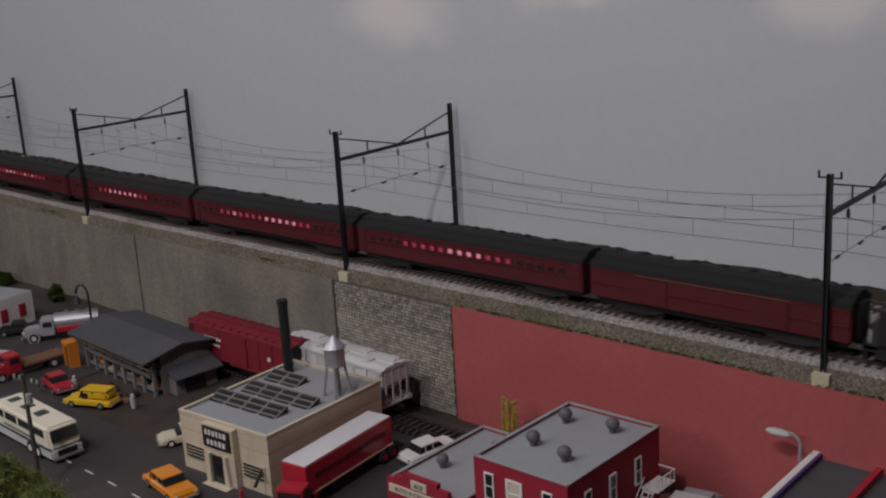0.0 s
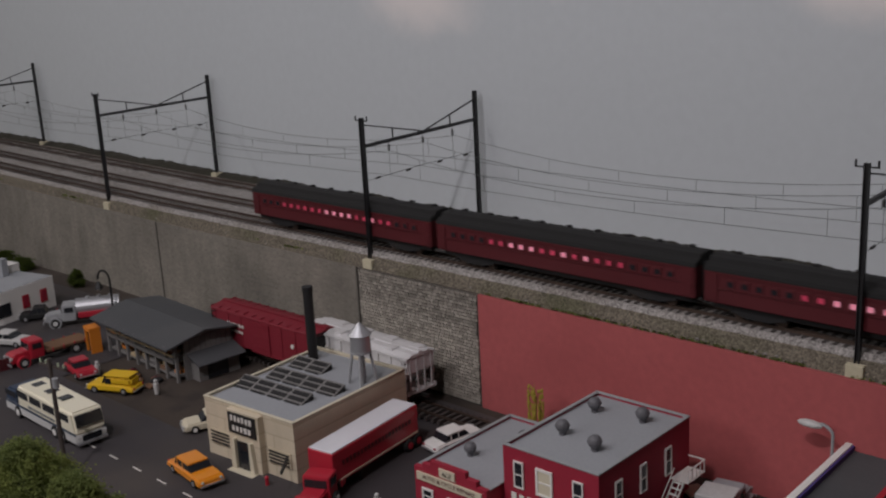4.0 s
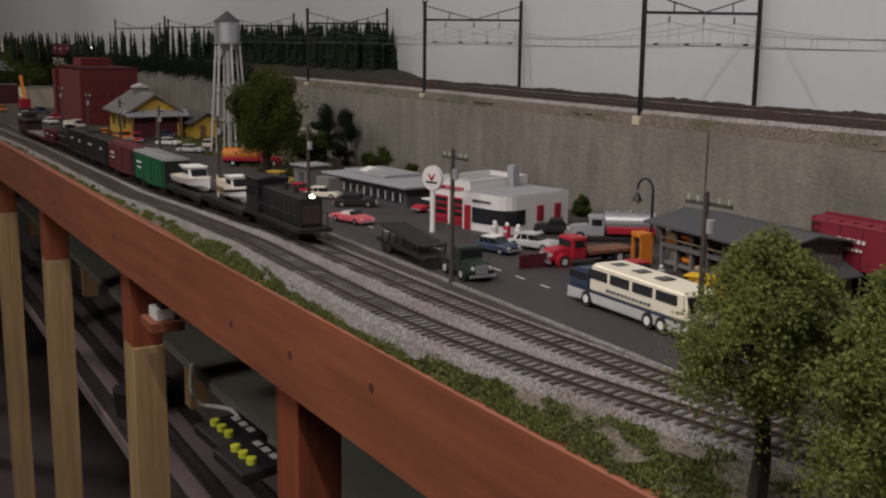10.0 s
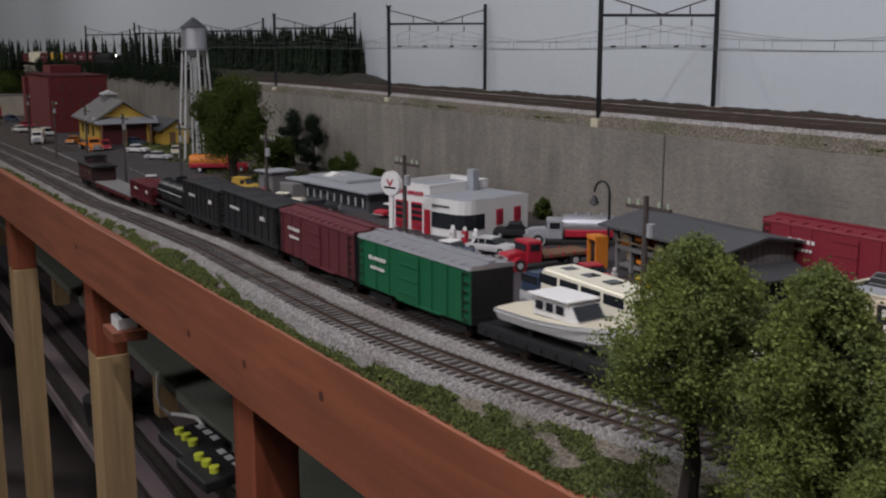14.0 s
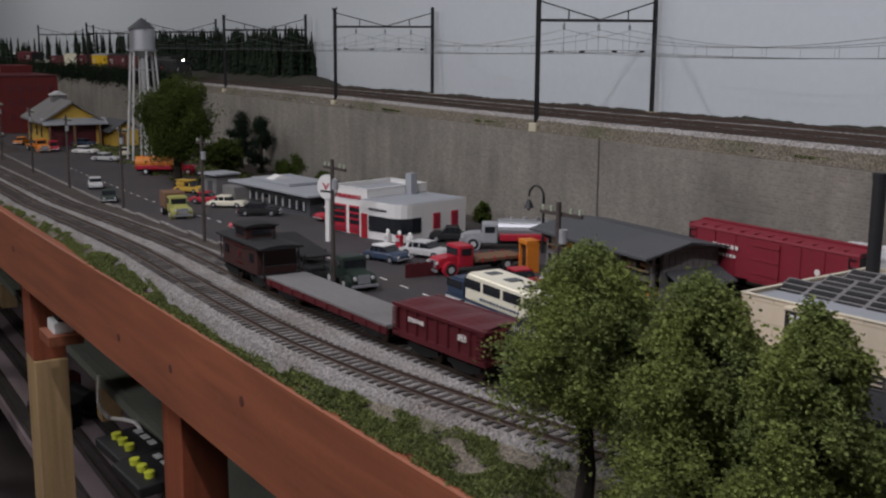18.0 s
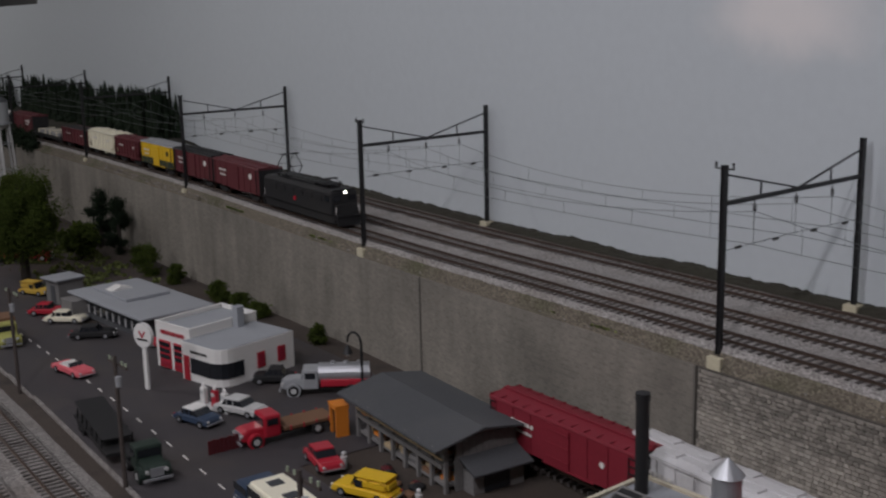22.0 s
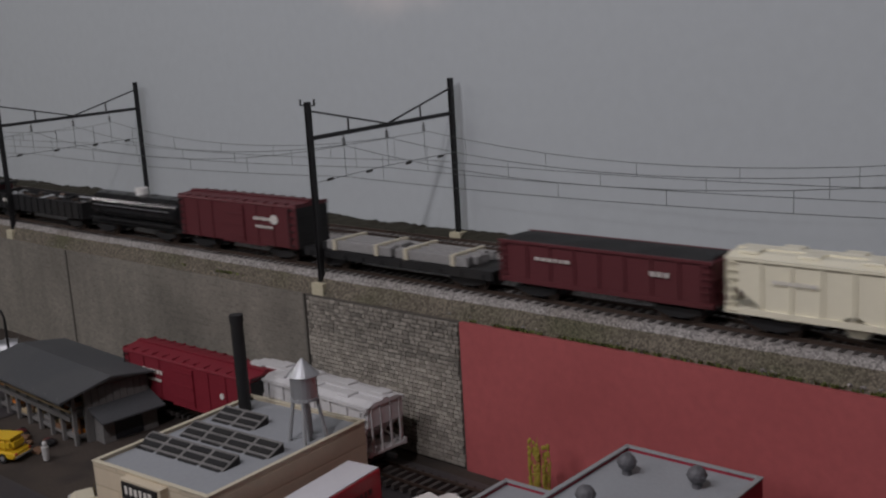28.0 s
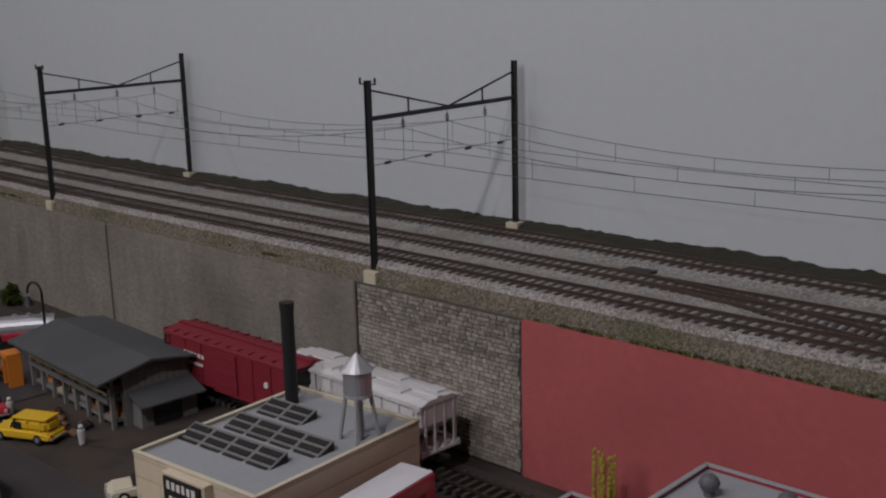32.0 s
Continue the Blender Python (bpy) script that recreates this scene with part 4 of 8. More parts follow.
def conifers(label, x0, x1, y0, y1, count, h0, h1):
    """A wood of tiered conifers as one mesh, its stems as another."""
    g = np.random.default_rng(count)
    ring = np.arange(7) * math.tau / 7
    verts, faces, sv, sf = [], [], [], []
    for i in range(count):
        x, y, h = x0 + (x1 - x0) * g.random(), g.uniform(y0, y1), g.uniform(h0, h1)
        z = 0.120
        for k in range(9):
            u = k / 9
            r = h * 0.088 * (1 - u) ** 0.7 * g.uniform(0.75, 1.25) + 0.0010
            a = ring + g.uniform(0, 1)
            wob = g.uniform(0.7, 1.2, 7)
            b = len(verts)
            low = z + h * (0.02 + 0.88 * u) + g.uniform(-0.2, 0.2, 7) * r
            verts += np.stack([x + np.cos(a) * r * wob, y + np.sin(a) * r * wob, low], 1).tolist() + [(x, y, z + h * (0.19 + 0.88 * u))]
            faces += [(b + j, b + (j + 1) % 7, b + 7) for j in range(7)]
        b = len(sv)
        sv += [(x - h * 0.02, y, z - 0.004), (x + h * 0.01, y + h * 0.017, z - 0.004), (x + h * 0.01, y - h * 0.017, z - 0.004), (x, y, z + h * 0.9)]
        sf += [(b, b + 1, b + 3), (b + 1, b + 2, b + 3), (b + 2, b, b + 3)]
    me = bpy.data.meshes.new("conifer_wood")
    me.from_pydata(verts, [], faces)
    me.materials.append(M["conifer"])
    ob = tagged(new("conifer_wood", me), label, "trees", kind="stuff")
    me = bpy.data.meshes.new("trunk")
    me.from_pydata(sv, [], sf)
    me.materials.append(M["bark"])
    shared("trunk", me, ob)


conifers("dense row of dark conifers before the backdrop", -2.30, -3.3, 0.855, 0.905, 460, 0.080, 0.128)
conifers("clump of dark conifers on the far upper level", -3.35, -3.75, 0.70, 0.92, 40, 0.09, 0.135)
conifers("far clump of dark trees at the layout's end", -4.0, -4.8, 0.62, 0.85, 46, 0.07, 0.12)
conifers("dark trees at the far curve of the upper level", -4.1, -5.3, 0.46, 0.56, 90, 0.06, 0.11)
# Dark scrub along the wall's top where the line runs on to the far town.
g = np.random.default_rng(61)
sx = g.uniform(-4.3, -2.62, 340)
lump = np.stack([sx, np.array([WALL.by_x(float(v)) for v in sx]) + g.uniform(-0.004, 0.004, 340), 0.110 + g.uniform(0.0, 0.030, 340) ** 1.0], 1)
verts, faces = leaf_quads(np.repeat(lump, 60, axis=0) + g.normal(size=(340 * 60, 3)) * (0.012, 0.004, 0.008), 0.0030, g)
me = bpy.data.meshes.new("scrub_row")
me.from_pydata(verts, [], faces)
me.materials.append(M["conifer"])
tagged(new("scrub_row", me), "dark ragged scrub along the far wall's top", "shrubs", kind="stuff")
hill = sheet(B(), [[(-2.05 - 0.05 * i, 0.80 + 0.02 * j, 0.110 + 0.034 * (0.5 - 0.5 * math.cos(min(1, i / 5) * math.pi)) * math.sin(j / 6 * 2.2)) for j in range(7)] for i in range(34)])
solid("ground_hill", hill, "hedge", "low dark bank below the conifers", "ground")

# Grass along the front edge, tufts on the wall's top, weeds.
def tufts(name, label, spots, material, blade):
    g = np.random.default_rng(len(spots))
    c = np.repeat(np.array(spots), 10, axis=0)
    n = len(c)
    a, d = g.uniform(0, math.tau, n), c[:, 3] * np.sqrt(g.random(n))
    w, h = blade * g.uniform(0.35, 0.8, n), blade * g.uniform(0.5, 1.5, n)
    foot = np.stack([c[:, 0] + np.cos(a) * d, c[:, 1] + np.sin(a) * d, c[:, 2]], 1)
    side = np.stack([np.cos(a * 3) * w, np.sin(a * 3) * w, 0 * w], 1)
    tip = np.stack([g.uniform(-0.7, 0.7, n) * h, g.uniform(-0.7, 0.7, n) * h, h], 1)
    verts = np.stack([foot - side, foot + side, foot + tip + side * 0.6, foot + tip * (1, 1, 0.8) - side * 0.6], 1).reshape(-1, 3).tolist()
    faces = (np.arange(n)[:, None] * 4 + (0, 1, 2, 3)).tolist()
    me = bpy.data.meshes.new(name)
    me.from_pydata(verts, [], faces)
    me.materials.append(M[material])
    return tagged(new(name, me), label, "grass", kind="stuff")


rnd = random.Random(4)
spots = []
while len(spots) < 24000:
    x = -0.15 - 3.6 * rnd.random() ** 1.15
    fy, ty = FASCIA.by_x(x), LOWER[0].by_x(x)
    span = max(0.008, ty - 0.020 - fy - 0.009)
    u = rnd.random()
    if noise.noise((x * 34, u * 3.0, 1)) * 1.2 + 0.74 - 0.95 * u > rnd.random() * 0.55:
        spots.append((x, fy + 0.0030 + (span + 0.0070) * u, -0.0098 + 0.0125 * u + ground_z(x), 0.003))
tufts("grass_strip", "ragged green turf along the front edge of the layout", spots, "grass", 0.0012)
spots = []
for x0, w, y0 in ((-0.745, 0.022, 0.699), (-0.885, 0.020, 0.695), (-0.955, 0.010, 0.697), (-1.045, 0.014, 0.698), (-0.26, 0.018, 0.699), (-1.36, 0.03, 0.70), (-1.62, 0.03, 0.708)):
    for i in range(int(w * 2600)):
        spots.append((x0 + rnd.uniform(-w, w), y0 + rnd.uniform(-0.004, 0.005), 0.113, 0.002))
for i in range(1500):
    x = rnd.uniform(-0.62, 0.2)
    if noise.noise((x * 18, 0, 7)) > -0.25:
        spots.append((x, 0.693 + rnd.uniform(-0.003, 0.005), 0.1090, 0.002))
tufts("grass_tufts", "green grass tufts on the retaining wall's top", spots, "grass", 0.0016)
spots = [(-2.2 + rnd.uniform(-0.5, 0.4), 0.60 + rnd.uniform(-0.09, 0.06), ground_z(-2.2), 0.005) for i in range(420)]
tufts("grass_patch", "rough grass round the water tower's feet", spots, "grass", 0.004)
weeds = thing("tall_weeds", "tall yellow-green weeds against the red panel", "weeds", pose(-0.545, 0.662, 0))
bm = B()
for i in range(14):
    a = rnd.uniform(0, math.tau)
    p = Vector((rnd.uniform(-0.008, 0.008), rnd.uniform(-0.003, 0.003), 0))
    rod(bm, p, p + Vector((math.cos(a) * 0.004, 0, rnd.uniform(0.034, 0.054))), 0.0008, 5, 0.0002)
    for k in range(10):
        q = p + Vector((math.cos(a) * 0.002, 0, rnd.uniform(0.006, 0.048)))
        ball(bm, *q, 0.0013, 1, 0.6, 1.4)
part("stem", bm, "weed", weeds)


# ---------------------------------------------------------------- buildings of the town
def letters(parent, x, y, z, w, h, n, rz=0.0, material="lettering", seed=1):
    """Plain bars in place of lettering, on a face that looks along -y before its turn."""
    rnd = random.Random(seed)
    m = pose(x, y, z, 0, 0, rz)
    step = w / n
    for i in range(n):
        bm = box(B(), -w / 2 + step * (i + 0.5), 0, -h / 2, step * rnd.uniform(0.5, 0.72), 0.0004, h * rnd.uniform(0.85, 1.0))
        bm.transform(m)
        part("letter_bar", bm, material, parent)


def words(parent, text, x, y, z, size, material):
    """Readable lettering on a face that looks along -y, centred at x with its foot at z."""
    cu = bpy.data.curves.new("lettering", "FONT")
    cu.body, cu.size, cu.extrude, cu.align_x, cu.resolution_u = text, size, 0.0001, "CENTER", 2
    tmp = bpy.data.objects.new("lettering", cu)
    me = bpy.data.meshes.new_from_object(tmp)
    bpy.data.objects.remove(tmp)
    me.transform(pose(x, y, z, 90))
    ob = shared("lettering", me, parent)
    me.materials.clear()
    me.materials.append(M[material])
    return ob


def window(parent, x, y, z, w, h, rz=0.0, frame="white_paint", pane="glass", bars=1):
    m = pose(x, y, z, 0, 0, rz)
    f = B()
    t = min(w, h) * 0.12
    for sx in (-1, 1):
        box(f, sx * (w - t) / 2, 0, 0, t, 0.0012, h)
    for dz in (0, h - t):
        box(f, 0, 0, dz, w - 2 * t, 0.0012, t)
    for k in range(bars):
        box(f, 0, 0, h * (k + 1) / (bars + 1) - t / 3, w - 2 * t, 0.0010, t * 0.66)
    f.transform(m)
    wn = part("window", f, frame, parent)
    p = box(B(), 0, 0.0002, t, w - 2 * t, 0.0005, h - 2 * t)
    p.transform(m)
    part("pane", p, pane, wn)
    return wn


def parapet_block(parent, x0, y0, x1, y1, h, wall, roof, rim=0.0018, lip=0.0018, rim_mat=None):
    """Four walls with a parapet and a sunk flat roof, as parts."""
    for name, bx in (("front_wall", (x0, y0, x1, y0 + rim)), ("back_wall", (x0, y1 - rim, x1, y1)), ("side_wall", (x0, y0 + rim, x0 + rim, y1 - rim)), ("side_wall", (x1 - rim, y0 + rim, x1, y1 - rim))):
        a, b, c, d = bx
        w = part(name, box(B(), (a + c) / 2, (b + d) / 2, 0, c - a, d - b, h), wall, parent)
        part("coping", box(B(), (a + c) / 2, (b + d) / 2, h, c - a + 0.0012, d - b + 0.0012, 0.0009, bevel=0.0002), rim_mat or roof, w)
    part("roof", box(B(), (x0 + x1) / 2, (y0 + y1) / 2, h - lip - 0.001, x1 - x0 - 2 * rim, y1 - y0 - 2 * rim, 0.001), roof, parent)


# Feed works with saw-tooth vents, chimney and roof tank.
fw = thing("feed_works", "cream block feed works with grey roof and louvred skylights", "factory", pose(-0.697, 0.479, 0, 0, 0, 4.5))
parapet_block(fw, -0.054, 0.0, 0.054, 0.136, 0.053, "beige_brick", "roof_grey", rim_mat="cream")
for j, (x, y, n) in enumerate(((-0.012, 0.040, 4), (-0.002, 0.068, 4), (-0.026, 0.098, 2))):
    bm = prism(B(), [(y - 0.013, 0.0492), (y + 0.007, 0.0492), (y + 0.007, 0.0570)], x - 0.0105 * n, x + 0.0105 * n, "x")
    sk = part("skylight", bm, "old_board", fw, "dark louvred saw-tooth skylight")
    part("end_panel", prism(B(), [(y - 0.011, 0.0496), (y + 0.006, 0.0496), (y + 0.006, 0.0562)], x + 0.0105 * n, x + 0.0105 * n + 0.0006, "x"), "loco_black", sk)
    for i in range(n):
        for k in range(3):
            u = 0.20 + k * 0.30
            bmx = box(B(), x - 0.0105 * n + 0.021 * (i + 0.5), y - 0.013 + 0.020 * u, 0.0492 + 0.0078 * u, 0.0176, 0.0042, 0.0006, rx=21)
            part("louvre", bmx, "loco_black", sk)
for x in (-0.036, 0.036):
    v = part("vent_grille", box(B(), x, -0.0006, 0.013, 0.026, 0.0016, 0.0125), "beige_brick", fw)
    for k in range(4):
        part("slat", box(B(), x, -0.0016, 0.0142 + k * 0.0030, 0.023, 0.0012, 0.0012), "loco_black", v)
part("porch_wall", box(B(), 0, -0.003, 0, 0.038, 0.006, 0.052, bevel=0.0006), "beige_brick", fw)
part("doorway", box(B(), 0, -0.0065, 0, 0.016, 0.0012, 0.026), "glass", fw, "dark glazed entrance")
for sx in (-1, 1):
    part("door_surround", prism(B(), [(sx * 0.0085, 0), (sx * 0.014, 0), (sx * 0.011, 0.028), (sx * 0.0085, 0.028)], -0.0095, -0.006, "y"), "cream", fw)
part("step", box(B(), 0, -0.0105, 0, 0.03, 0.008, 0.0016, bevel=0.0003), "cream", fw)
sg = part("sign_panel", box(B(), 0, -0.0068, 0.0325, 0.033, 0.0012, 0.0180, bevel=0.0003), "loco_black", fw, "dark sign panel with two pale lines")
letters(sg, 0, -0.0078, 0.0463, 0.027, 0.0052, 6, seed=3)
letters(sg, 0, -0.0078, 0.0378, 0.024, 0.0050, 5, seed=4)
part("chimney", rod(rod(B(), (-0.039, 0.115, 0.048), (-0.039, 0.115, 0.116), 0.0045, 14), (-0.039, 0.115, 0.116), (-0.039, 0.115, 0.121), 0.0050, 14), "loco_black", fw, "tall black smokestack")
tank = part("roof_tank", rod(rod(B(), (0.041, 0.096, 0.0800), (0.041, 0.096, 0.0965), 0.0088, 20), (0.041, 0.096, 0.0960), (0.041, 0.096, 0.1065), 0.0105, 20, 0.0006), "silver", fw, "small silver water tank with conical roof")
part("pipe", rod(B(), (0.041, 0.096, 0.050), (0.041, 0.096, 0.0800), 0.0026, 10), "grey_paint", tank)
for a in range(4):
    c, s = math.cos(a * 1.5708 + 0.6), math.sin(a * 1.5708 + 0.6)
    part("leg", rod(B(), (0.041 + c * 0.0125, 0.096 + s * 0.0125, 0.050), (0.041 + c * 0.0075, 0.096 + s * 0.0075, 0.0805), 0.0013, 6), "grey_paint", tank)
part("tank_band", rod(B(), (0.041, 0.096, 0.0795), (0.041, 0.096, 0.0812), 0.0092, 20), "grey_paint", tank)
part("loading_arm", bar(B(), (0.046, -0.002, 0.022), (0.058, -0.020, 0.020), 0.002, 0.002), "loco_black", fw)

# Two joined shops of dark red brick.
sh = thing("corner_shop", "two-storey dark red shop with grey flat roof and vents", "shop building", pose(-0.460, 0.523, 0, 0, 0, 0.6))
parapet_block(sh, 0.0, 0.0, 0.080, 0.114, 0.073, "brick_red", "roof_grey", rim_mat="grey_paint")
for x in (0.014, 0.036, 0.064):
    window(sh, x, -0.0008, 0.044, 0.0085 if x != 0.036 else 0.014, 0.020, pane="cream" if x == 0.036 else "glass")
for y in (0.022, 0.052, 0.084):
    window(sh, 0.0808, y, 0.040, 0.008, 0.021, rz=90)
for x, y in ((0.018, 0.085), (0.056, 0.090), (0.022, 0.040), (0.055, 0.032)):
    v = part("roof_vent", ball(rod(B(), (x, y, 0.069), (x, y, 0.0745), 0.0026, 10), x, y, 0.0782, 0.0052, 1, 1, 0.95, 2), "vent_grey", sh)
    bm = B()
    for k in range(14):
        a = k / 14 * math.tau
        bar(bm, (x + math.cos(a) * 0.0032, y + math.sin(a) * 0.0032, 0.0748), (x + math.cos(a) * 0.0053, y + math.sin(a) * 0.0053, 0.0785), 0.0008, 0.0004)
    part("fin", bm, "vent_grey", v)
letters(sh, 0.036, -0.0009, 0.0365, 0.060, 0.0066, 9, seed=6)
part("awning", prism(B(), [(-0.014, 0.0245), (0, 0.030), (0, 0.029), (-0.014, 0.0235)], 0.006, 0.074, "x"), "cream", sh, "cream cloth awning")
window(sh, 0.022, -0.0008, 0.004, 0.030, 0.018)
window(sh, 0.058, -0.0008, 0.002, 0.022, 0.020)
D0 = 0.036
fe = part("fire_escape", box(B(), 0.0885, 0.062 + D0, 0.036, 0.014, 0.024, 0.0006), "white_paint", sh, "white fire escape with a stair")
for k in range(5):
    part("rail_post", rod(B(), (0.095, 0.051 + D0 + k * 0.0055, 0.0365), (0.095, 0.051 + D0 + k * 0.0055, 0.0455), 0.0005, 5), "white_paint", fe)
part("railing", rod(B(), (0.095, 0.050 + D0, 0.0455), (0.095, 0.074 + D0, 0.0455), 0.0006, 5), "white_paint", fe)
part("railing", rod(B(), (0.082, 0.0735 + D0, 0.0455), (0.095, 0.0735 + D0, 0.0455), 0.0006, 5), "white_paint", fe)
for sx in (0.0845, 0.0925):
    part("stringer", bar(B(), (sx, 0.050 + D0, 0.037), (sx, 0.016 + D0, 0.002), 0.0009, 0.0018), "white_paint", fe)
    part("hand_rail", bar(B(), (sx, 0.050 + D0, 0.0455), (sx, 0.016 + D0, 0.0105), 0.0006, 0.0006), "white_paint", fe)
for k in range(11):
    part("tread", box(B(), 0.0885, 0.049 + D0 - k * 0.0031, 0.035 - k * 0.0032, 0.008, 0.0020, 0.0005), "white_paint", fe)

ga = thing("repair_garage", "low dark red garage with stepped front and grey roof", "garage", pose(-0.531, 0.505, 0, 0, 0, 1.0))
parapet_block(ga, 0.0, 0.004, 0.0690, 0.112, 0.042, "brick_red", "roof_grey", rim_mat="grey_paint")
part("stepped_front", prism(B(), [(0, 0), (0.069, 0), (0.069, 0.043), (0.060, 0.043), (0.060, 0.047), (0.050, 0.047), (0.050, 0.051), (0.016, 0.051), (0.016, 0.047), (0.008, 0.047), (0.008, 0.043), (0, 0.043)], 0.0, 0.004, "y"), "brick_red", ga)
sg = part("sign_panel", box(B(), 0.033, -0.0006, 0.0415, 0.015, 0.0012, 0.0066), "cream", ga)
words(sg, "ACE", 0.033, -0.0014, 0.0430, 0.0048, "loco_black")
sg = part("sign_panel", box(B(), 0.034, -0.0006, 0.0335, 0.062, 0.0012, 0.0062), "cream", ga)
words(sg, "AUTO & CYCLE REPAIRS", 0.034, -0.0014, 0.0354, 0.0046, "tuscan")
window(ga, 0.013, -0.0008, 0.004, 0.011, 0.024, bars=3)
window(ga, 0.046, -0.0008, 0.001, 0.028, 0.026, bars=3)
for x, y in ((0.020, 0.040), (0.040, 0.080)):
    part("roof_vent", ball(rod(B(), (x, y, 0.038), (x, y, 0.0435), 0.0026, 10), x, y, 0.047, 0.005, 1, 1, 0.95, 2), "vent_grey", ga)

# White-edged roof at the right end, and the tall curved lamp beside it.
rs = thing("roadside_shop", "low shop with dark roof, white fascia edge and red trim", "shop building", pose(-0.283, 0.560, 0, 0, 0, 2))
part("wall", box(B(), 0.10, 0.065, 0, 0.19, 0.120, 0.054), "brick_red", rs)
part("roof", box(B(), 0.105, 0.068, 0.0535, 0.196, 0.132, 0.003), "roof_dark", rs)
part("roof_edge", box(B(), 0.003, 0.070, 0.0535, 0.005, 0.140, 0.008, bevel=0.0006), "white_paint", rs, "bright white roof edge")
# Shade on the white edge's inner side, put in as a violet strip.
part("edge_shadow_board", box(B(), 0.0063, 0.070, 0.0540, 0.0014, 0.138, 0.0065), "violet", rs, "violet strip painted as shade inside the white edge")
part("trim", box(B(), 0.105, 0.136, 0.0535, 0.198, 0.004, 0.0055), "red", rs, "red roof trim")
part("trim", box(B(), 0.047, 0.068, 0.0566, 0.004, 0.118, 0.005), "red", rs, "red roof trim")
lm = thing("street_lamp", "grey curved street lamp with a long hooded head", "street lamp", pose(-0.290, 0.672, 0))
part("post", rod(B(), (0, 0, 0), (0, 0, 0.071), 0.0012, 8), "grey_paint", lm)
bm = B()
prev = Vector((0, 0, 0.0705))
for k in range(1, 8):
    a = k / 7 * 1.45
    here = Vector((-0.010 * (1 - math.cos(a)), 0, 0.0705 + 0.007 * math.sin(a)))
    rod(bm, prev, here, 0.0012, 8)
    prev = here
part("arm", bm, "grey_paint", lm)
part("lamp_head", ball(B(), -0.0165, 0, 0.0755, 0.0095, 1, 0.38, 0.30, 2), "pale_grey", lm, "pale hooded lamp head")

# Open lumber shed.
ls = thing("lumber_shed", "weathered grey open lumber shed with a dark felt roof", "shed", pose(-1.062, 0.556, 0, 0, 0, -3) @ Matrix.Diagonal((1.0, 1.0, 0.94, 1.0)))
L, D = 0.152, 0.070
for i in range(8):
    x = 0.004 + i * (L - 0.008) / 7
    part("post", box(B(), x, 0.003, 0, 0.0030, 0.0030, 0.0445), "old_board", ls)
    part("brace", bar(B(), (x, 0.003, 0.034), (x, -0.009, 0.0445), 0.0018, 0.0018), "old_board", ls)
part("back_wall", box(B(), L / 2, D - 0.002, 0, L - 0.006, 0.003, 0.046), "old_board", ls)
for x in (0.003, L - 0.006):
    g = part("gable_wall", prism(B(), [(0.012, 0), (D, 0), (D, 0.046), (D * 0.48, 0.0525), (0.012, 0.047)], x, x + 0.003, "x"), "old_board", ls)
    for k in range(9):
        part("board", box(B(), x + (0.0034 if x > 0.1 else -0.0004), 0.015 + k * 0.0062, 0, 0.0008, 0.0054, 0.045), "old_board", g)
part("floor_deck", box(B(), L / 2, D / 2, 0.004, L - 0.012, D - 0.008, 0.003), "old_board", ls)
part("gallery", box(B(), L / 2, D / 2 + 0.002, 0.0225, L - 0.012, D - 0.006, 0.0020), "old_board", ls)
gr = part("gallery_rail", box(B(), L / 2, 0.0008, 0.0215, L - 0.010, 0.0018, 0.0040), "old_board", ls)
part("rail_bar", box(B(), L / 2, 0.0008, 0.0290, L - 0.010, 0.0012, 0.0014), "lumber", gr)
part("roof", prism(B(), [(-0.012, 0.0440), (D * 0.48, 0.0545), (D + 0.005, 0.0475), (D + 0.005, 0.0457), (D * 0.48, 0.0527), (-0.012, 0.0422)], -0.006, L + 0.006, "x"), "roof_dark", ls, "dark felt-covered roof")
random.seed(9)
for i in range(7):
    x = 0.014 + i * (L - 0.028) / 6
    for z in (0.007, 0.0245):
        k = random.choice((1, 2, 2, 3))
        for j in range(k):
            part("plank", box(B(), x, 0.022 + random.uniform(-0.004, 0.004), z + j * 0.0038, random.uniform(0.009, 0.014), 0.030, 0.0034), random.choice(("lumber", "old_board", "wood_brown", "orange")), ls)
    if i % 2 == 0:
        part("door_panel", box(B(), x, 0.010, 0.0072, 0.0115, 0.0016, 0.0125), "wood_brown" if i % 4 else "lumber", ls, "brown plank door")
lt = part("lean_to", prism(B(), [(0.018, 0), (D - 0.004, 0), (D - 0.004, 0.019), (0.018, 0.019)], L - 0.003, L + 0.012, "x"), "old_board", ls, "grey boarded lean-to")
part("lean_to_roof", prism(B(), [(L - 0.003, 0.030), (L + 0.020, 0.021), (L + 0.020, 0.0196), (L - 0.003, 0.0286)], 0.014, D, "y"), "roof_dark", lt)
door = part("lean_to_door", box(B(), L + 0.0125, 0.040, 0.001, 0.0010, 0.024, 0.016), "glass", lt)

# Filling station.
gs = thing("filling_station", "white rendered filling station with red doors and rounded corner", "filling station", pose(-1.372, 0.494, -0.0005, 0, 0, 14) @ Matrix.Diagonal((0.913, 0.913, 1.0, 1.0)))
parapet_block(gs, 0.0, 0.0, 0.066, 0.098, 0.050, "white_paint", "roof_grey", rim_mat="white_paint", lip=0.004)
bm = B()
ring = [(0.066, -0.012), (0.118, -0.012)] + [(0.118 + 0.018 * math.sin(a), 0.006 - 0.018 * math.cos(a)) for a in (0.4, 0.8, 1.2, 1.57)] + [(0.136, 0.094), (0.066, 0.094)]
prism(bm, ring, 0.0, 0.0405, "z")
part("office", bm, "white_paint", gs)
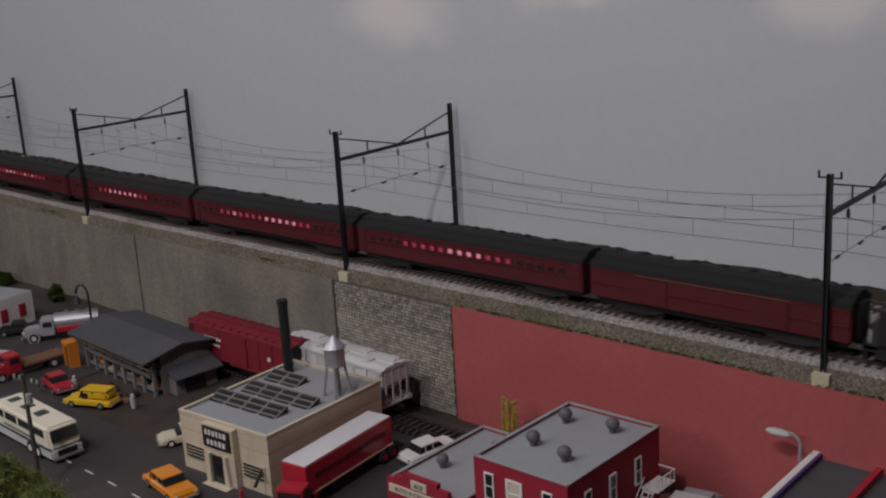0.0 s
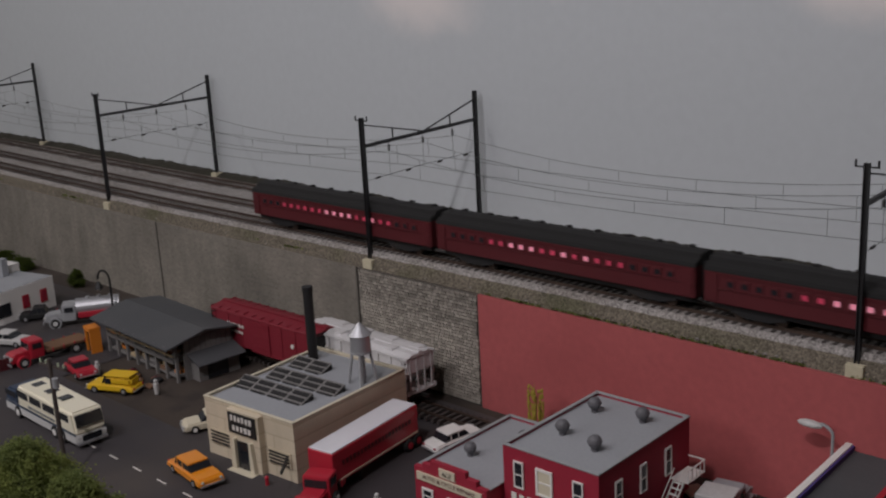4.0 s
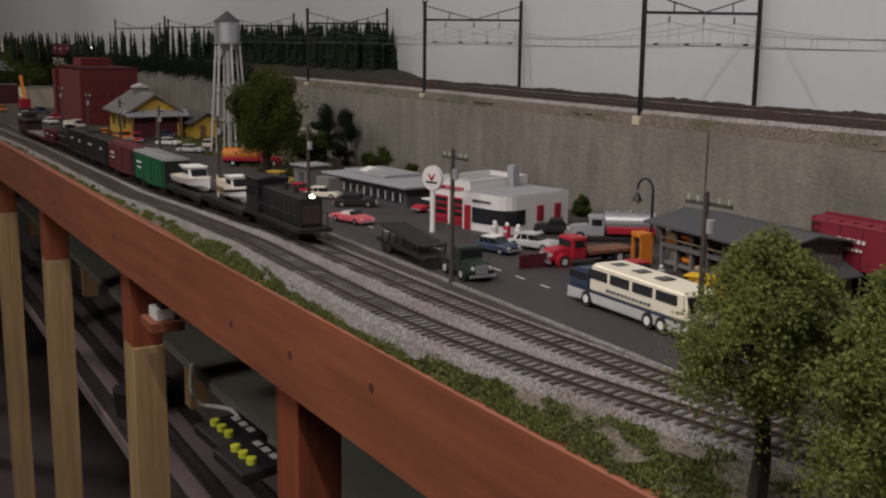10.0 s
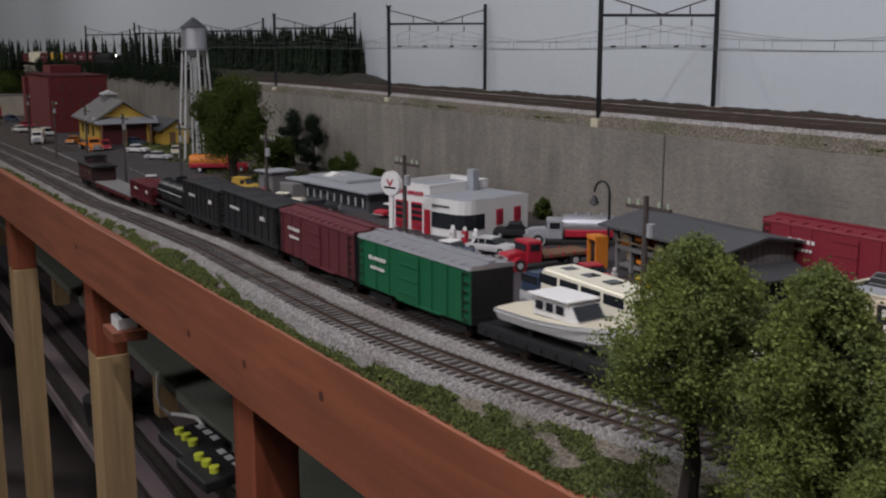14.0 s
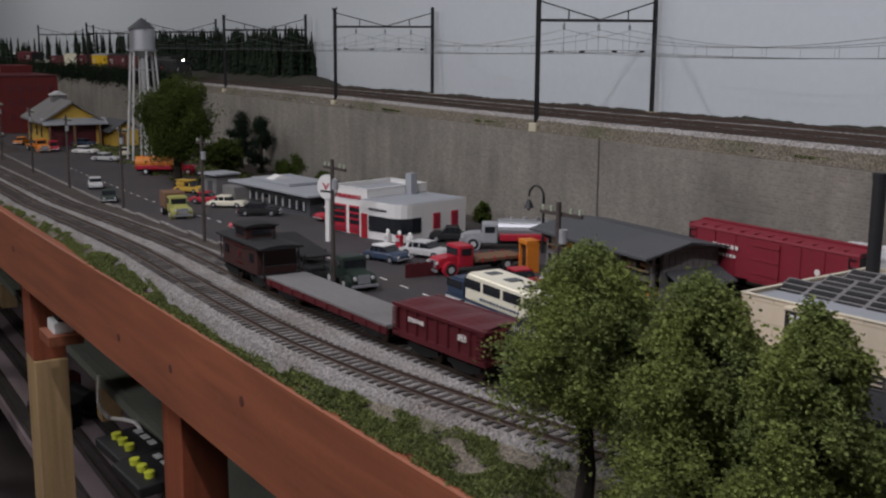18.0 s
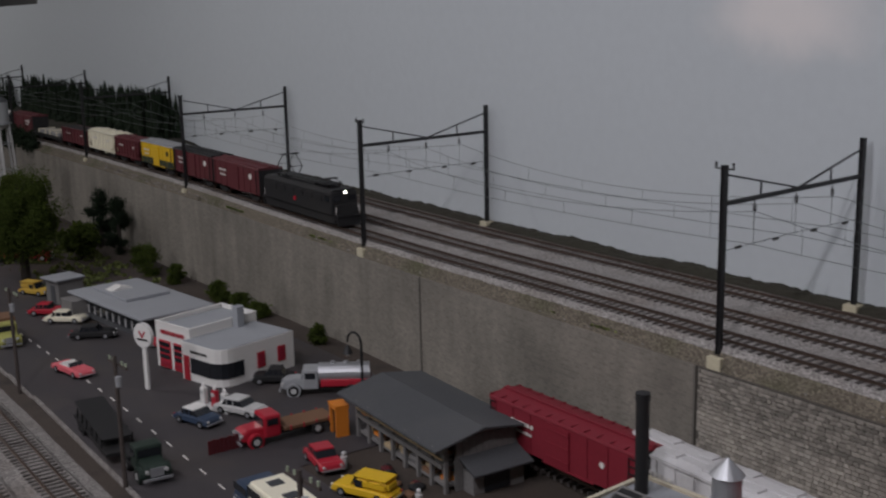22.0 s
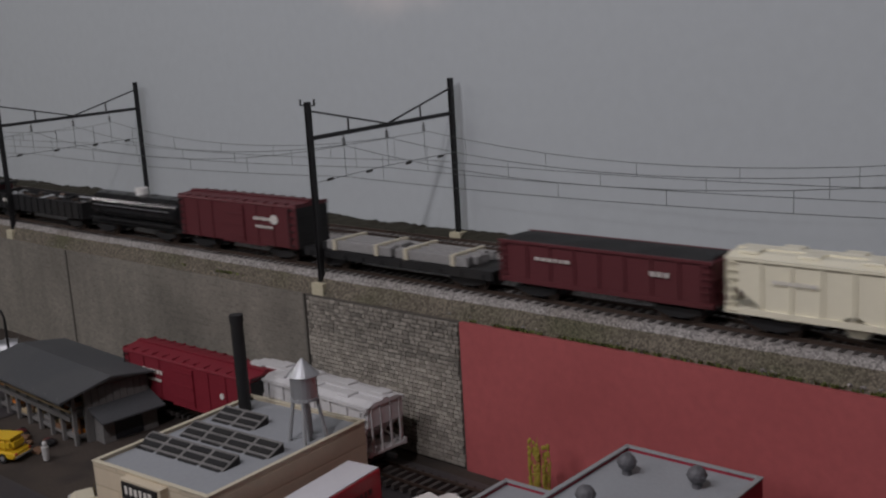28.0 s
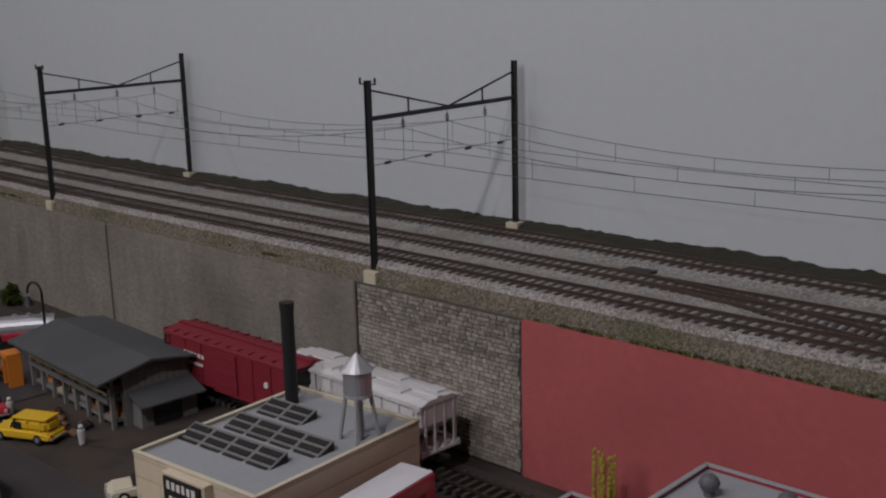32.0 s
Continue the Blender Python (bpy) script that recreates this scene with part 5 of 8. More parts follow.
bm = prism(B(), [(x * 0.97 + 0.003, y * 0.97 + 0.0015) for x, y in ring], 0.0405, 0.0412, "z")
part("roof", bm, "roof_grey", gs)
part("chimney", box(B(), 0.072, 0.066, 0.040, 0.010, 0.010, 0.024), "roof_grey", gs)
part("office_window", box(B(), 0.1005, -0.0124, 0.010, 0.035, 0.0014, 0.016), "glass", gs, "wide dark shop window")
part("corner_window", prism(B(), [(0.1182, -0.0128), *[(0.118 + 0.0188 * math.sin(a), 0.006 - 0.0188 * math.cos(a)) for a in (0.4, 0.8, 1.2, 1.57)], (0.1368, 0.020), (0.1360, 0.020), (0.118, -0.0120)], 0.010, 0.026, "z"), "glass", gs)
part("door", box(B(), 0.075, -0.0124, 0.001, 0.010, 0.0014, 0.026), "red", gs, "red office door")
for x in (0.0175, 0.046):
    d = part("garage_door", box(B(), x, -0.0006, 0.001, 0.022, 0.0014, 0.030), "red", gs, "red sectional garage door")
    for k in range(4):
        part("door_pane", box(B(), x, -0.0016, 0.0045 + k * 0.0068, 0.0195, 0.0008, 0.0042), "glass" if k > 0 else "brick_red", d)
for y in (0.045, 0.075):
    w = part("window", box(B(), 0.1364, y, 0.012, 0.0012, 0.011, 0.0165), "red", gs, "red-framed side window")
    part("pane", box(B(), 0.1371, y, 0.014, 0.0006, 0.0078, 0.0125), "brick_red", w)
letters(gs, 0.033, -0.0009, 0.0408, 0.046, 0.0046, 13, material="red", seed=10)
letters(gs, 0.098, -0.0129, 0.0330, 0.030, 0.0026, 11, material="loco_black", seed=11)
isl = thing("pump_island", "concrete island with red and white fuel pumps", "fuel pumps", pose(-1.205, 0.486, 0.0008, 0, 0, 17))
part("island", box(B(), 0, 0, 0, 0.05, 0.012, 0.002, bevel=0.0005), "pale_grey", isl)
for x, mat in ((-0.014, "white_paint"), (0.002, "red"), (0.016, "white_paint")):
    p = part("fuel_pump", box(B(), x, 0, 0.002, 0.0062, 0.005, 0.0165, bevel=0.0008), mat, isl)
    part("pump_globe", ball(B(), x, 0, 0.0205, 0.0026, 1, 0.5, 1, 2), "white_paint", p)
    part("pump_dial", box(B(), x, -0.0028, 0.0125, 0.0042, 0.0004, 0.0035), "pale_grey", p)
sn = thing("round_sign", "tall white round filling station sign on a post", "sign", pose(-1.298, 0.455, 0.0008, 0, 0, 22))
part("post", box(B(), 0, 0, 0, 0.0052, 0.0024, 0.045), "white_paint", sn)
disc = part("sign_disc", rod(B(), (0, -0.0016, 0.057), (0, 0.0016, 0.057), 0.0130, 28), "white_paint", sn)
part("rim", rod(B(), (0, -0.0018, 0.057), (0, -0.0014, 0.057), 0.0131, 28), "pale_grey", disc)
part("sign_face", rod(B(), (0, -0.0022, 0.057), (0, -0.0016, 0.057), 0.0122, 28), "white_paint", disc)
part("mark", prism(B(), [(-0.0048, 0.0615), (-0.003, 0.0615), (0, 0.0572), (0.003, 0.0615), (0.0048, 0.0615), (0.0010, 0.0548), (-0.0010, 0.0548)], -0.0027, -0.0022, "y"), "red", disc)
part("mark", box(B(), 0, -0.0025, 0.0520, 0.015, 0.0004, 0.0018), "loco_black", disc)

# Diner, hut, phone box, fences.
dn = thing("diner", "grey flat-roofed diner with a band of dark windows", "diner", pose(-1.690, 0.492, -0.009, 0, 0, 7))
part("body", box(B(), 0.105, 0.050, 0, 0.185, 0.085, 0.028, bevel=0.001), "roof_dark", dn)
part("window_band", box(B(), 0.120, 0.0068, 0.010, 0.14, 0.0016, 0.011), "glass", dn)
for k in range(9):
    part("mullion", box(B(), 0.052 + k * 0.017, 0.0056, 0.010, 0.0016, 0.0016, 0.011), "pale_grey", dn)
part("roof", box(B(), 0.105, 0.049, 0.028, 0.205, 0.100, 0.0030, bevel=0.0008), "roof_grey", dn)
part("roof_step", box(B(), 0.070, 0.055, 0.031, 0.100, 0.060, 0.004, bevel=0.0008), "roof_grey", dn)
part("skylight", prism(B(), [(0.030, 0.035), (0.060, 0.035), (0.045, 0.040)], 0.050, 0.068, "x"), "white_paint", dn)
part("annexe", box(B(), 0.030, 0.010, 0, 0.034, 0.050, 0.026, bevel=0.0006), "old_board", dn)
hu = thing("store_hut", "small dark grey hut with a flat grey roof", "hut", pose(-1.795, 0.490, -0.014, 0, 0, 12))
part("wall", box(B(), 0.02, 0.02, 0, 0.036, 0.036, 0.033), "old_board", hu)
part("roof", box(B(), 0.02, 0.019, 0.033, 0.044, 0.044, 0.0026, bevel=0.0005), "roof_grey", hu)
part("door", box(B(), 0.022, 0.0016, 0.001, 0.011, 0.0012, 0.024), "roof_dark", hu)
ph = thing("orange_booth", "orange booth with a dark doorway", "booth", pose(-1.073, 0.548, 0.0, 0, 0, -10))
for sx in (-0.0075, 0.0075):
    part("side", box(B(), sx, 0, 0, 0.0022, 0.012, 0.028), "orange", ph)
part("top", box(B(), 0, 0, 0.026, 0.0175, 0.0135, 0.004, bevel=0.0005), "orange", ph)
part("door_glass", box(B(), 0, -0.003, 0.001, 0.013, 0.001, 0.024), "glass", ph)
fn = thing("board_fence", "short weathered dark red board fence", "fence", pose(-1.099, 0.436, 0, 0, 0, 88))
for k in range(9):
    part("board", box(B(), k * 0.0036, 0, 0, 0.0032, 0.0012, 0.0135 + 0.0008 * (k % 2)), "tuscan", fn)
gl = thing("gooseneck_lamp", "black gooseneck street lamp by the filling station", "street lamp", pose(-1.137, 0.611, -0.021))
part("post", rod(B(), (0, 0, 0), (0, 0, 0.078), 0.0014, 8), "black_steel", gl)
bm = B()
prev = Vector((0, 0, 0.077))
for k in range(1, 11):
    a = k / 10 * math.pi
    here = Vector((-0.008 * (1 - math.cos(a)), -0.003 * (1 - math.cos(a)), 0.077 + 0.011 * math.sin(a)))
    rod(bm, prev, here, 0.0012, 8)
    prev = here
part("arm", bm, "black_steel", gl)
part("shade", rod(B(), (-0.016, -0.006, 0.0735), (-0.016, -0.006, 0.0655), 0.0016, 14, 0.0052), "black_steel", gl)
part("bulb", ball(B(), -0.016, -0.006, 0.0650, 0.0026, sub=2), "white_paint", gl)

# Utility poles along the street.
def utility_pole():
    p = thing("utility_pole", "dark wooden utility pole with crossarm and insulators", "utility pole", group="utility poles")
    part("post", rod(B(), (0, 0, -0.001), (0, 0, 0.110), 0.0021, 8, 0.0016), "pole_wood", p)
    c = part("crossarm", box(B(), 0, 0.0022, 0.1015, 0.034, 0.0018, 0.0022), "pole_wood", p)
    for x in (-0.015, -0.008, 0.008, 0.015):
        part("insulator", rod(B(), (x, 0.0022, 0.1037), (x, 0.0022, 0.1068), 0.0009, 6), "pale_green", c)
    part("transformer", rod(B(), (0.0042, 0, 0.086), (0.0042, 0, 0.094), 0.0026, 10), "grey_paint", p)
    return p


up = utility_pole()
POLES = [(-0.795, 0.366), (-1.078, 0.355), (-1.378, 0.350), (-1.712, 0.356), (-2.0, 0.352), (-2.238, 0.345), (-2.482, 0.337), (-2.8, 0.34)]
up.matrix_basis = pose(*POLES[0], 0.001, 0, 0, 8)
for x, y in POLES[1:]:
    copy_thing(up, pose(x, y, ground_z(x) + 0.001, 0, 0, 5))

# Water tower.
wt = thing("water_tower", "tall silver water tower on lattice legs", "water tower", pose(-2.36, 0.578, -0.016))
part("tank", rod(rod(B(), (0, 0, 0.205), (0, 0, 0.246), 0.0235, 28), (0, 0, 0.194), (0, 0, 0.205), 0.010, 28, 0.0235), "silver", wt)
part("roof", rod(B(), (0, 0, 0.246), (0, 0, 0.266), 0.0265, 28, 0.0012), "roof_dark", wt, "shallow conical dark roof")
part("riser", rod(B(), (0, 0, 0), (0, 0, 0.196), 0.0045, 10), "pale_grey", wt)
for a in range(6):
    c, s = math.cos(a * math.tau / 6), math.sin(a * math.tau / 6)
    c2, s2 = math.cos((a + 1) * math.tau / 6), math.sin((a + 1) * math.tau / 6)
    part("leg", rod(B(), (c * 0.037, s * 0.037, 0), (c * 0.0225, s * 0.0225, 0.207), 0.0022, 7), "pale_grey", wt)
    for z, r in ((0.06, 0.0325), (0.12, 0.028), (0.17, 0.0248)):
        part("brace", rod(B(), (c * r, s * r, z), (c2 * r, s2 * r, z), 0.0010, 5), "grey_paint", wt)
part("balcony", rod(B(), (0, 0, 0.2055), (0, 0, 0.208), 0.0275, 28), "grey_paint", wt)

# Far town: yellow depot, sheds, tall red elevator, low buildings.
yd = thing("yellow_depot", "yellow freight depot with grey gable roof and cupola", "depot", pose(-2.945, 0.474, -0.016, 0, 0, -2))
part("wall", box(B(), 0.115, 0.055, 0, 0.23, 0.11, 0.060), "house_yellow", yd)
part("roof", prism(B(), [(-0.014, 0.053), (0.055, 0.097), (0.124, 0.053), (0.124, 0.049), (0.055, 0.093), (-0.014, 0.049)], -0.014, 0.246, "x"), "old_board", yd)
part("gable", prism(B(), [(0.0, 0.058), (0.11, 0.058), (0.055, 0.0915)], 0.0, 0.2302, "x"), "house_yellow", yd)
part("platform_roof", prism(B(), [(0.228, 0.061), (0.258, 0.050), (0.258, 0.047), (0.228, 0.058)], -0.010, 0.125, "y"), "roof_grey", yd)
part("dark_doorway", box(B(), 0.2305, 0.055, 0.001, 0.0014, 0.098, 0.050), "tuscan", yd, "dark recess under the platform roof")
for y in (0.004, 0.055, 0.108):
    part("post", box(B(), 0.253, y, 0, 0.004, 0.004, 0.0465), "wood_brown", yd)
part("cupola", box(B(), 0.085, 0.055, 0.088, 0.036, 0.030, 0.016), "old_board", yd)
part("cupola_roof", prism(B(), [(0.036, 0.104), (0.055, 0.113), (0.074, 0.104)], 0.062, 0.108, "x"), "pale_grey", yd)
for x in (0.05, 0.12, 0.18):
    window(yd, x, -0.0008, 0.018, 0.012, 0.022, frame="loco_black")
ys = thing("yellow_shed", "small yellow shed with a dark pitched roof", "shed", pose(-2.765, 0.588, -0.016, 0, 0, 4))
part("wall", box(B(), 0.05, 0.028, 0, 0.10, 0.056, 0.036), "house_yellow", ys)
part("roof", prism(B(), [(-0.012, 0.033), (0.028, 0.056), (0.066, 0.033), (0.066, 0.030), (0.028, 0.053), (-0.012, 0.030)], -0.010, 0.11, "x"), "roof_dark", ys)
part("gable", prism(B(), [(0.001, 0.036), (0.055, 0.036), (0.028, 0.0505)], 0.0, 0.1, "x"), "house_yellow", ys)
part("door", box(B(), 0.1004, 0.020, 0.001, 0.0012, 0.013, 0.026), "wood_brown", ys)
re = thing("grain_elevator", "tall windowless dark red grain elevator", "elevator", pose(-3.50, 0.450, -0.016, 0, 0, 0))
part("main_block", box(B(), 0.19, 0.067, 0, 0.37, 0.134, 0.138, bevel=0.0012), "elevator_red", re)
part("pilaster", box(B(), 0.012, -0.004, 0, 0.04, 0.012, 0.130), "elevator_red", re)
part("pilaster", box(B(), 0.355, -0.003, 0, 0.04, 0.010, 0.134), "elevator_red", re)
part("headhouse", box(B(), 0.06, 0.085, 0.137, 0.11, 0.08, 0.024), "elevator_red", re)
part("coping", box(B(), 0.19, 0.067, 0.138, 0.376, 0.140, 0.003), "tuscan", re)
for k in range(5):
    for z in (0.03, 0.065, 0.10):
        part("vent_panel", box(B(), 0.3756, 0.022 + k * 0.023, z, 0.0010, 0.010, 0.018), "tuscan", re)

for i, (x, y, w, d, h, mat, roof, lab) in enumerate((
    (-4.05, 0.42, 0.16, 0.12, 0.06, "cream", "roof_dark", "cream shop with a dark flat roof in the far town"),
    (-4.02, 0.60, 0.20, 0.12, 0.08, "brick_red", "roof_grey", "red shop with a grey flat roof in the far town"),
    (-4.35, 0.30, 0.18, 0.14, 0.06, "tuscan", "roof_dark", "dark red shed in the far town"),
)):
    b = thing("far_building", lab, "building", pose(x, y, -0.016))
    parapet_block(b, 0, 0, w, d, h, mat, roof)
    for k in range(3):
        window(b, w * (k + 0.5) / 3, -0.0008, 0.01, w / 5, h * 0.4)
cr = thing("orange_crane", "orange lattice crane in the far town", "crane", pose(-3.78, 0.40, -0.016))
part("cab", box(B(), 0, 0, 0.006, 0.045, 0.03, 0.03, bevel=0.002), "red", cr)
part("jib", bar(B(), (0.01, 0, 0.03), (-0.06, 0, 0.10), 0.008, 0.006), "orange", cr)
part("tracks", box(B(), 0, 0, 0, 0.05, 0.032, 0.008, bevel=0.002), "rubber", cr)
for x, y, h, w, sd in ((-3.9, 0.24, 0.10, 0.11, 50), (-4.2, 0.15, 0.12, 0.12, 51), (-4.1, 0.27, 0.11, 0.10, 52), (-4.45, 0.05, 0.14, 0.15, 53), (-2.55, 0.66, 0.05, 0.06, 54), (-2.05, 0.62, 0.06, 0.06, 55), (-4.5, 0.5, 0.20, 0.2, 56), (-4.3, 0.55, 0.15, 0.16, 57), (-4.62, 0.10, 0.20, 0.17, 58), (-4.70, 0.28, 0.21, 0.18, 59), (-4.42, 0.22, 0.15, 0.14, 60)):
    clump_tree("far_tree", x, y, -0.016, h, w, "tree_dark", sd, "dark green tree in the far town", trunk=0.2, leaves=4200, leaf=0.0030)


# ---------------------------------------------------------------- road vehicles
def wheel(parent, x, y, r, w, hub="silver"):
    bm = rod(B(), (x, y - w / 2, r), (x, y + w / 2, r), r, 14)
    t = part("wheel", bm, "rubber", parent)
    side = -1 if y < 0 else 1
    part("hub", rod(B(), (x, y + side * w * 0.42, r), (x, y + side * w * 0.60, r), r * 0.52, 12), hub, t)


def saloon(label, paint, m, roof=None, top=True, L=0.052, W=0.0205, category="car", van=False, name="car"):
    c = thing(name, label, category, m, group="parked cars")
    r = 0.0037
    h = 0.0092
    body = prism(B(), [(-L / 2, 0.0026), (L / 2, 0.0026), (L / 2 + 0.0006, 0.0058), (L / 2 - 0.002, h), (L * 0.16, h + 0.0006), (-L * 0.2, h + 0.0004), (-L / 2 + 0.002, h - 0.0008), (-L / 2 - 0.0005, 0.006)], -W / 2, W / 2, "y")
    bmesh.ops.bevel(body, geom=body.edges[:], offset=0.0013, segments=3, affect="EDGES")
    part("body", body, paint, c)
    if top:
        x0, x1 = (-L * 0.46, L * 0.14) if van else (-L * 0.30, L * 0.17)
        t = 0.0185 if van else 0.0152
        gl = prism(B(), [(x0, h - 0.0006), (x1 + 0.003, h - 0.0006), (x1 - 0.003, t - 0.0008), (x0 + (0.0005 if van else 0.004), t - 0.0008)], -W * 0.42, W * 0.42, "y")
        if van:
            bmesh.ops.bevel(gl, geom=gl.edges[:], offset=0.0026, segments=3, affect="EDGES")
        part("side_glass", gl, paint if van else "glass", c)
        rf = box(B(), (x0 + x1) / 2 + 0.0003, 0, t - 0.0010, (x1 - x0) - 0.006 if not van else (x1 - x0) - 0.002, W * 0.80, 0.0016, bevel=0.0006)
        part("roof", rf, roof or paint, c)
        for x in (x0 + 0.0065, (x0 + x1) / 2 + 0.002):
            for sy in (-1, 1):
                part("pillar", bar(B(), (x, sy * W * 0.422, h - 0.0004), (x, sy * W * 0.405, t - 0.0006), 0.0008, 0.0011), paint, c)
        if van:
            part("windscreen", bar(B(), (x1 + 0.0023, 0, h), (x1 - 0.002, 0, t - 0.002), W * 0.7, 0.0012), "glass", c)
            for sy in (-1, 1):
                part("side_window", box(B(), x1 - 0.006, sy * W * 0.424, h + 0.001, 0.007, 0.0006, 0.0055), "glass", c)
    else:
        part("seat_well", box(B(), -L * 0.08, 0, h - 0.0005, L * 0.34, W * 0.74, 0.0013), "white_paint", c)
        part("seat", box(B(), -L * 0.14, 0, h, L * 0.07, W * 0.7, 0.0032, bevel=0.0008), "white_paint", c)
        part("seat", box(B(), 0.0, 0, h, L * 0.06, W * 0.7, 0.0030, bevel=0.0008), "white_paint", c)
        part("windscreen", bar(B(), (L * 0.14, 0, h), (L * 0.10, 0, h + 0.0048), W * 0.75, 0.0006), "glass", c)
    for x in (-L * 0.30, L * 0.32):
        for sy in (-1, 1):
            wheel(c, x, sy * W * 0.46, r, 0.0026, "white_paint" if paint in ("white_paint", "cream") else "silver")
    for x in (-L / 2 - 0.0008, L / 2 + 0.0010):
        part("bumper", box(B(), x, 0, 0.0035, 0.0014, W * 0.94, 0.0014, bevel=0.0004), "silver", c)
    for sy in (-1, 1):
        part("headlamp", rod(B(), (L / 2 - 0.0004, sy * W * 0.36, 0.0070), (L / 2 + 0.0010, sy * W * 0.36, 0.0070), 0.0012, 10), "pale_grey", c)
        part("tail_lamp", rod(B(), (-L / 2 + 0.0004, sy * W * 0.38, 0.0068), (-L / 2 - 0.0008, sy * W * 0.38, 0.0068), 0.0009, 8), "red", c)
    return c


def lorry(label, paint, m, L=0.085, bed="flat", bed_paint="wood_brown", name="lorry", tall=0.0, skirt=None):
    c = thing(name, label, "truck", m, group="parked trucks")
    W = 0.026
    part("chassis", box(B(), 0, 0, 0.0050, L, 0.010, 0.0030), "loco_black", c)
    nose = prism(B(), [(L / 2 - 0.022, 0.006), (L / 2, 0.006), (L / 2 + 0.0004, 0.013), (L / 2 - 0.004, 0.0158), (L / 2 - 0.022, 0.0168)], -W * 0.36, W * 0.36, "y")
    bmesh.ops.bevel(nose, geom=nose.edges[:], offset=0.0012, segments=2, affect="EDGES")
    part("bonnet", nose, paint, c)
    cab = box(B(), L / 2 - 0.028, 0, 0.006, 0.016, W * 0.86, 0.0200, bevel=0.0018)
    cb = part("cab", cab, paint, c)
    part("windscreen", box(B(), L / 2 - 0.0198, 0, 0.0170, 0.0010, W * 0.70, 0.0062), "glass", cb)
    for sy in (-1, 1):
        part("side_window", box(B(), L / 2 - 0.028, sy * W * 0.432, 0.0170, 0.010, 0.0008, 0.0060), "glass", cb)
        f = rod(B(), (L / 2 - 0.0115, sy * W * 0.40 - 0.003, 0.0058), (L / 2 - 0.0115, sy * W * 0.40 + 0.003, 0.0058), 0.0072, 16)
        part("mudguard", f, paint, c)
        part("headlamp", rod(B(), (L / 2 - 0.003, sy * W * 0.30, 0.0115), (L / 2 + 0.0012, sy * W * 0.30, 0.0115), 0.0016, 10), "pale_grey", c)
        wheel(c, L / 2 - 0.0115, sy * W * 0.44, 0.0055, 0.004, "pale_grey")
        wheel(c, -L / 2 + 0.018, sy * W * 0.42, 0.0055, 0.006, "pale_grey")
    part("grille", box(B(), L / 2 + 0.0002, 0, 0.007, 0.0012, W * 0.42, 0.0070), "silver", c)
    part("bumper", box(B(), L / 2 + 0.0022, 0, 0.0042, 0.0016, W * 0.92, 0.0024, bevel=0.0004), "silver", c)
    x0, x1 = -L / 2, L / 2 - 0.038
    if bed == "flat":
        b = part("flat_bed", box(B(), (x0 + x1) / 2, 0, 0.0100, x1 - x0, W, 0.0026), bed_paint, c)
        for k in range(8):
            part("stake", box(B(), x0 + (x1 - x0) * (k // 2 + 0.5) / 4, (-1 if k % 2 else 1) * W / 2, 0.0095, 0.0014, 0.0008, 0.0045), paint, b)
    elif bed == "tank":
        part("tank", rod(B(), (x0, 0, 0.0195), (x1 + 0.002, 0, 0.0195), 0.0105, 20), bed_paint, c)
        part("tank_skirt", box(B(), (x0 + x1) / 2, 0, 0.0088, x1 - x0, W * 0.92, 0.0070, bevel=0.0012), skirt or paint, c)
        for k in range(3):
            part("tank_dome", rod(B(), (x0 + 0.010 + k * 0.013, 0, 0.029), (x0 + 0.010 + k * 0.013, 0, 0.0315), 0.0024, 12), bed_paint, c)
    else:
        part("box_body", box(B(), (x0 + x1) / 2, 0, 0.0088, x1 - x0, W * 0.98, 0.020 + tall, bevel=0.001), bed_paint, c)
    return c


saloon("orange taxi with a pale roof sign on the street", "taxi_orange", pose(-0.722, 0.440, 0.0015, 0, 0, -8), L=0.060, W=0.0225)
saloon("bright yellow panel van by the lumber shed", "yellow", pose(-0.948, 0.500, 0.001, 0, 0, 205), van=True, L=0.054)
saloon("red pickup car parked by the lumber shed", "red", pose(-1.022, 0.503, 0.001, 0, 0, -10), L=0.048)
saloon("cream saloon half hidden behind the feed works", "cream", pose(-0.795, 0.508, 0.001, 0, 0, 245))
saloon("white saloon parked beside the repair garage", "white_paint", pose(-0.592, 0.612, 0.001, 0, 0, 80))
saloon("pink open convertible on the street", "pink", pose(-1.408, 0.413, ground_z(-1.408) + 0.0015, 0, 0, 12), top=False, L=0.058)
saloon("black saloon beside the diner", "loco_black", pose(-1.545, 0.478, ground_z(-1.545) + 0.0015, 0, 0, 60))
saloon("cream sedan parked by the diner", "bus_cream", pose(-1.650, 0.476, ground_z(-1.65) + 0.0015, 0, 0, 48))
saloon("small red sedan parked behind a cream sedan", "red", pose(-1.712, 0.470, ground_z(-1.71) + 0.0015, 0, 0, 50), L=0.046)
saloon("mustard yellow van beside the store hut", "house_yellow", pose(-1.850, 0.492, -0.0148, 0, 0, 30), van=True, L=0.048)
saloon("dark blue sedan with a white roof at the fuel pumps", "navy", pose(-1.178, 0.458, 0.0012, 0, 0, 18), roof="white_paint", L=0.046)
saloon("silver-white sedan at the fuel pumps", "pale_grey", pose(-1.176, 0.500, 0.0012, 0, 0, 25))
saloon("red and white estate car by the diner", "red", pose(-1.455, 0.540, ground_z(-1.455) + 0.0012, 0, 0, 100), roof="white_paint")
saloon("black vintage car beside the filling station", "loco_black", pose(-1.238, 0.566, 0.0012, 0, 0, 235), L=0.042)
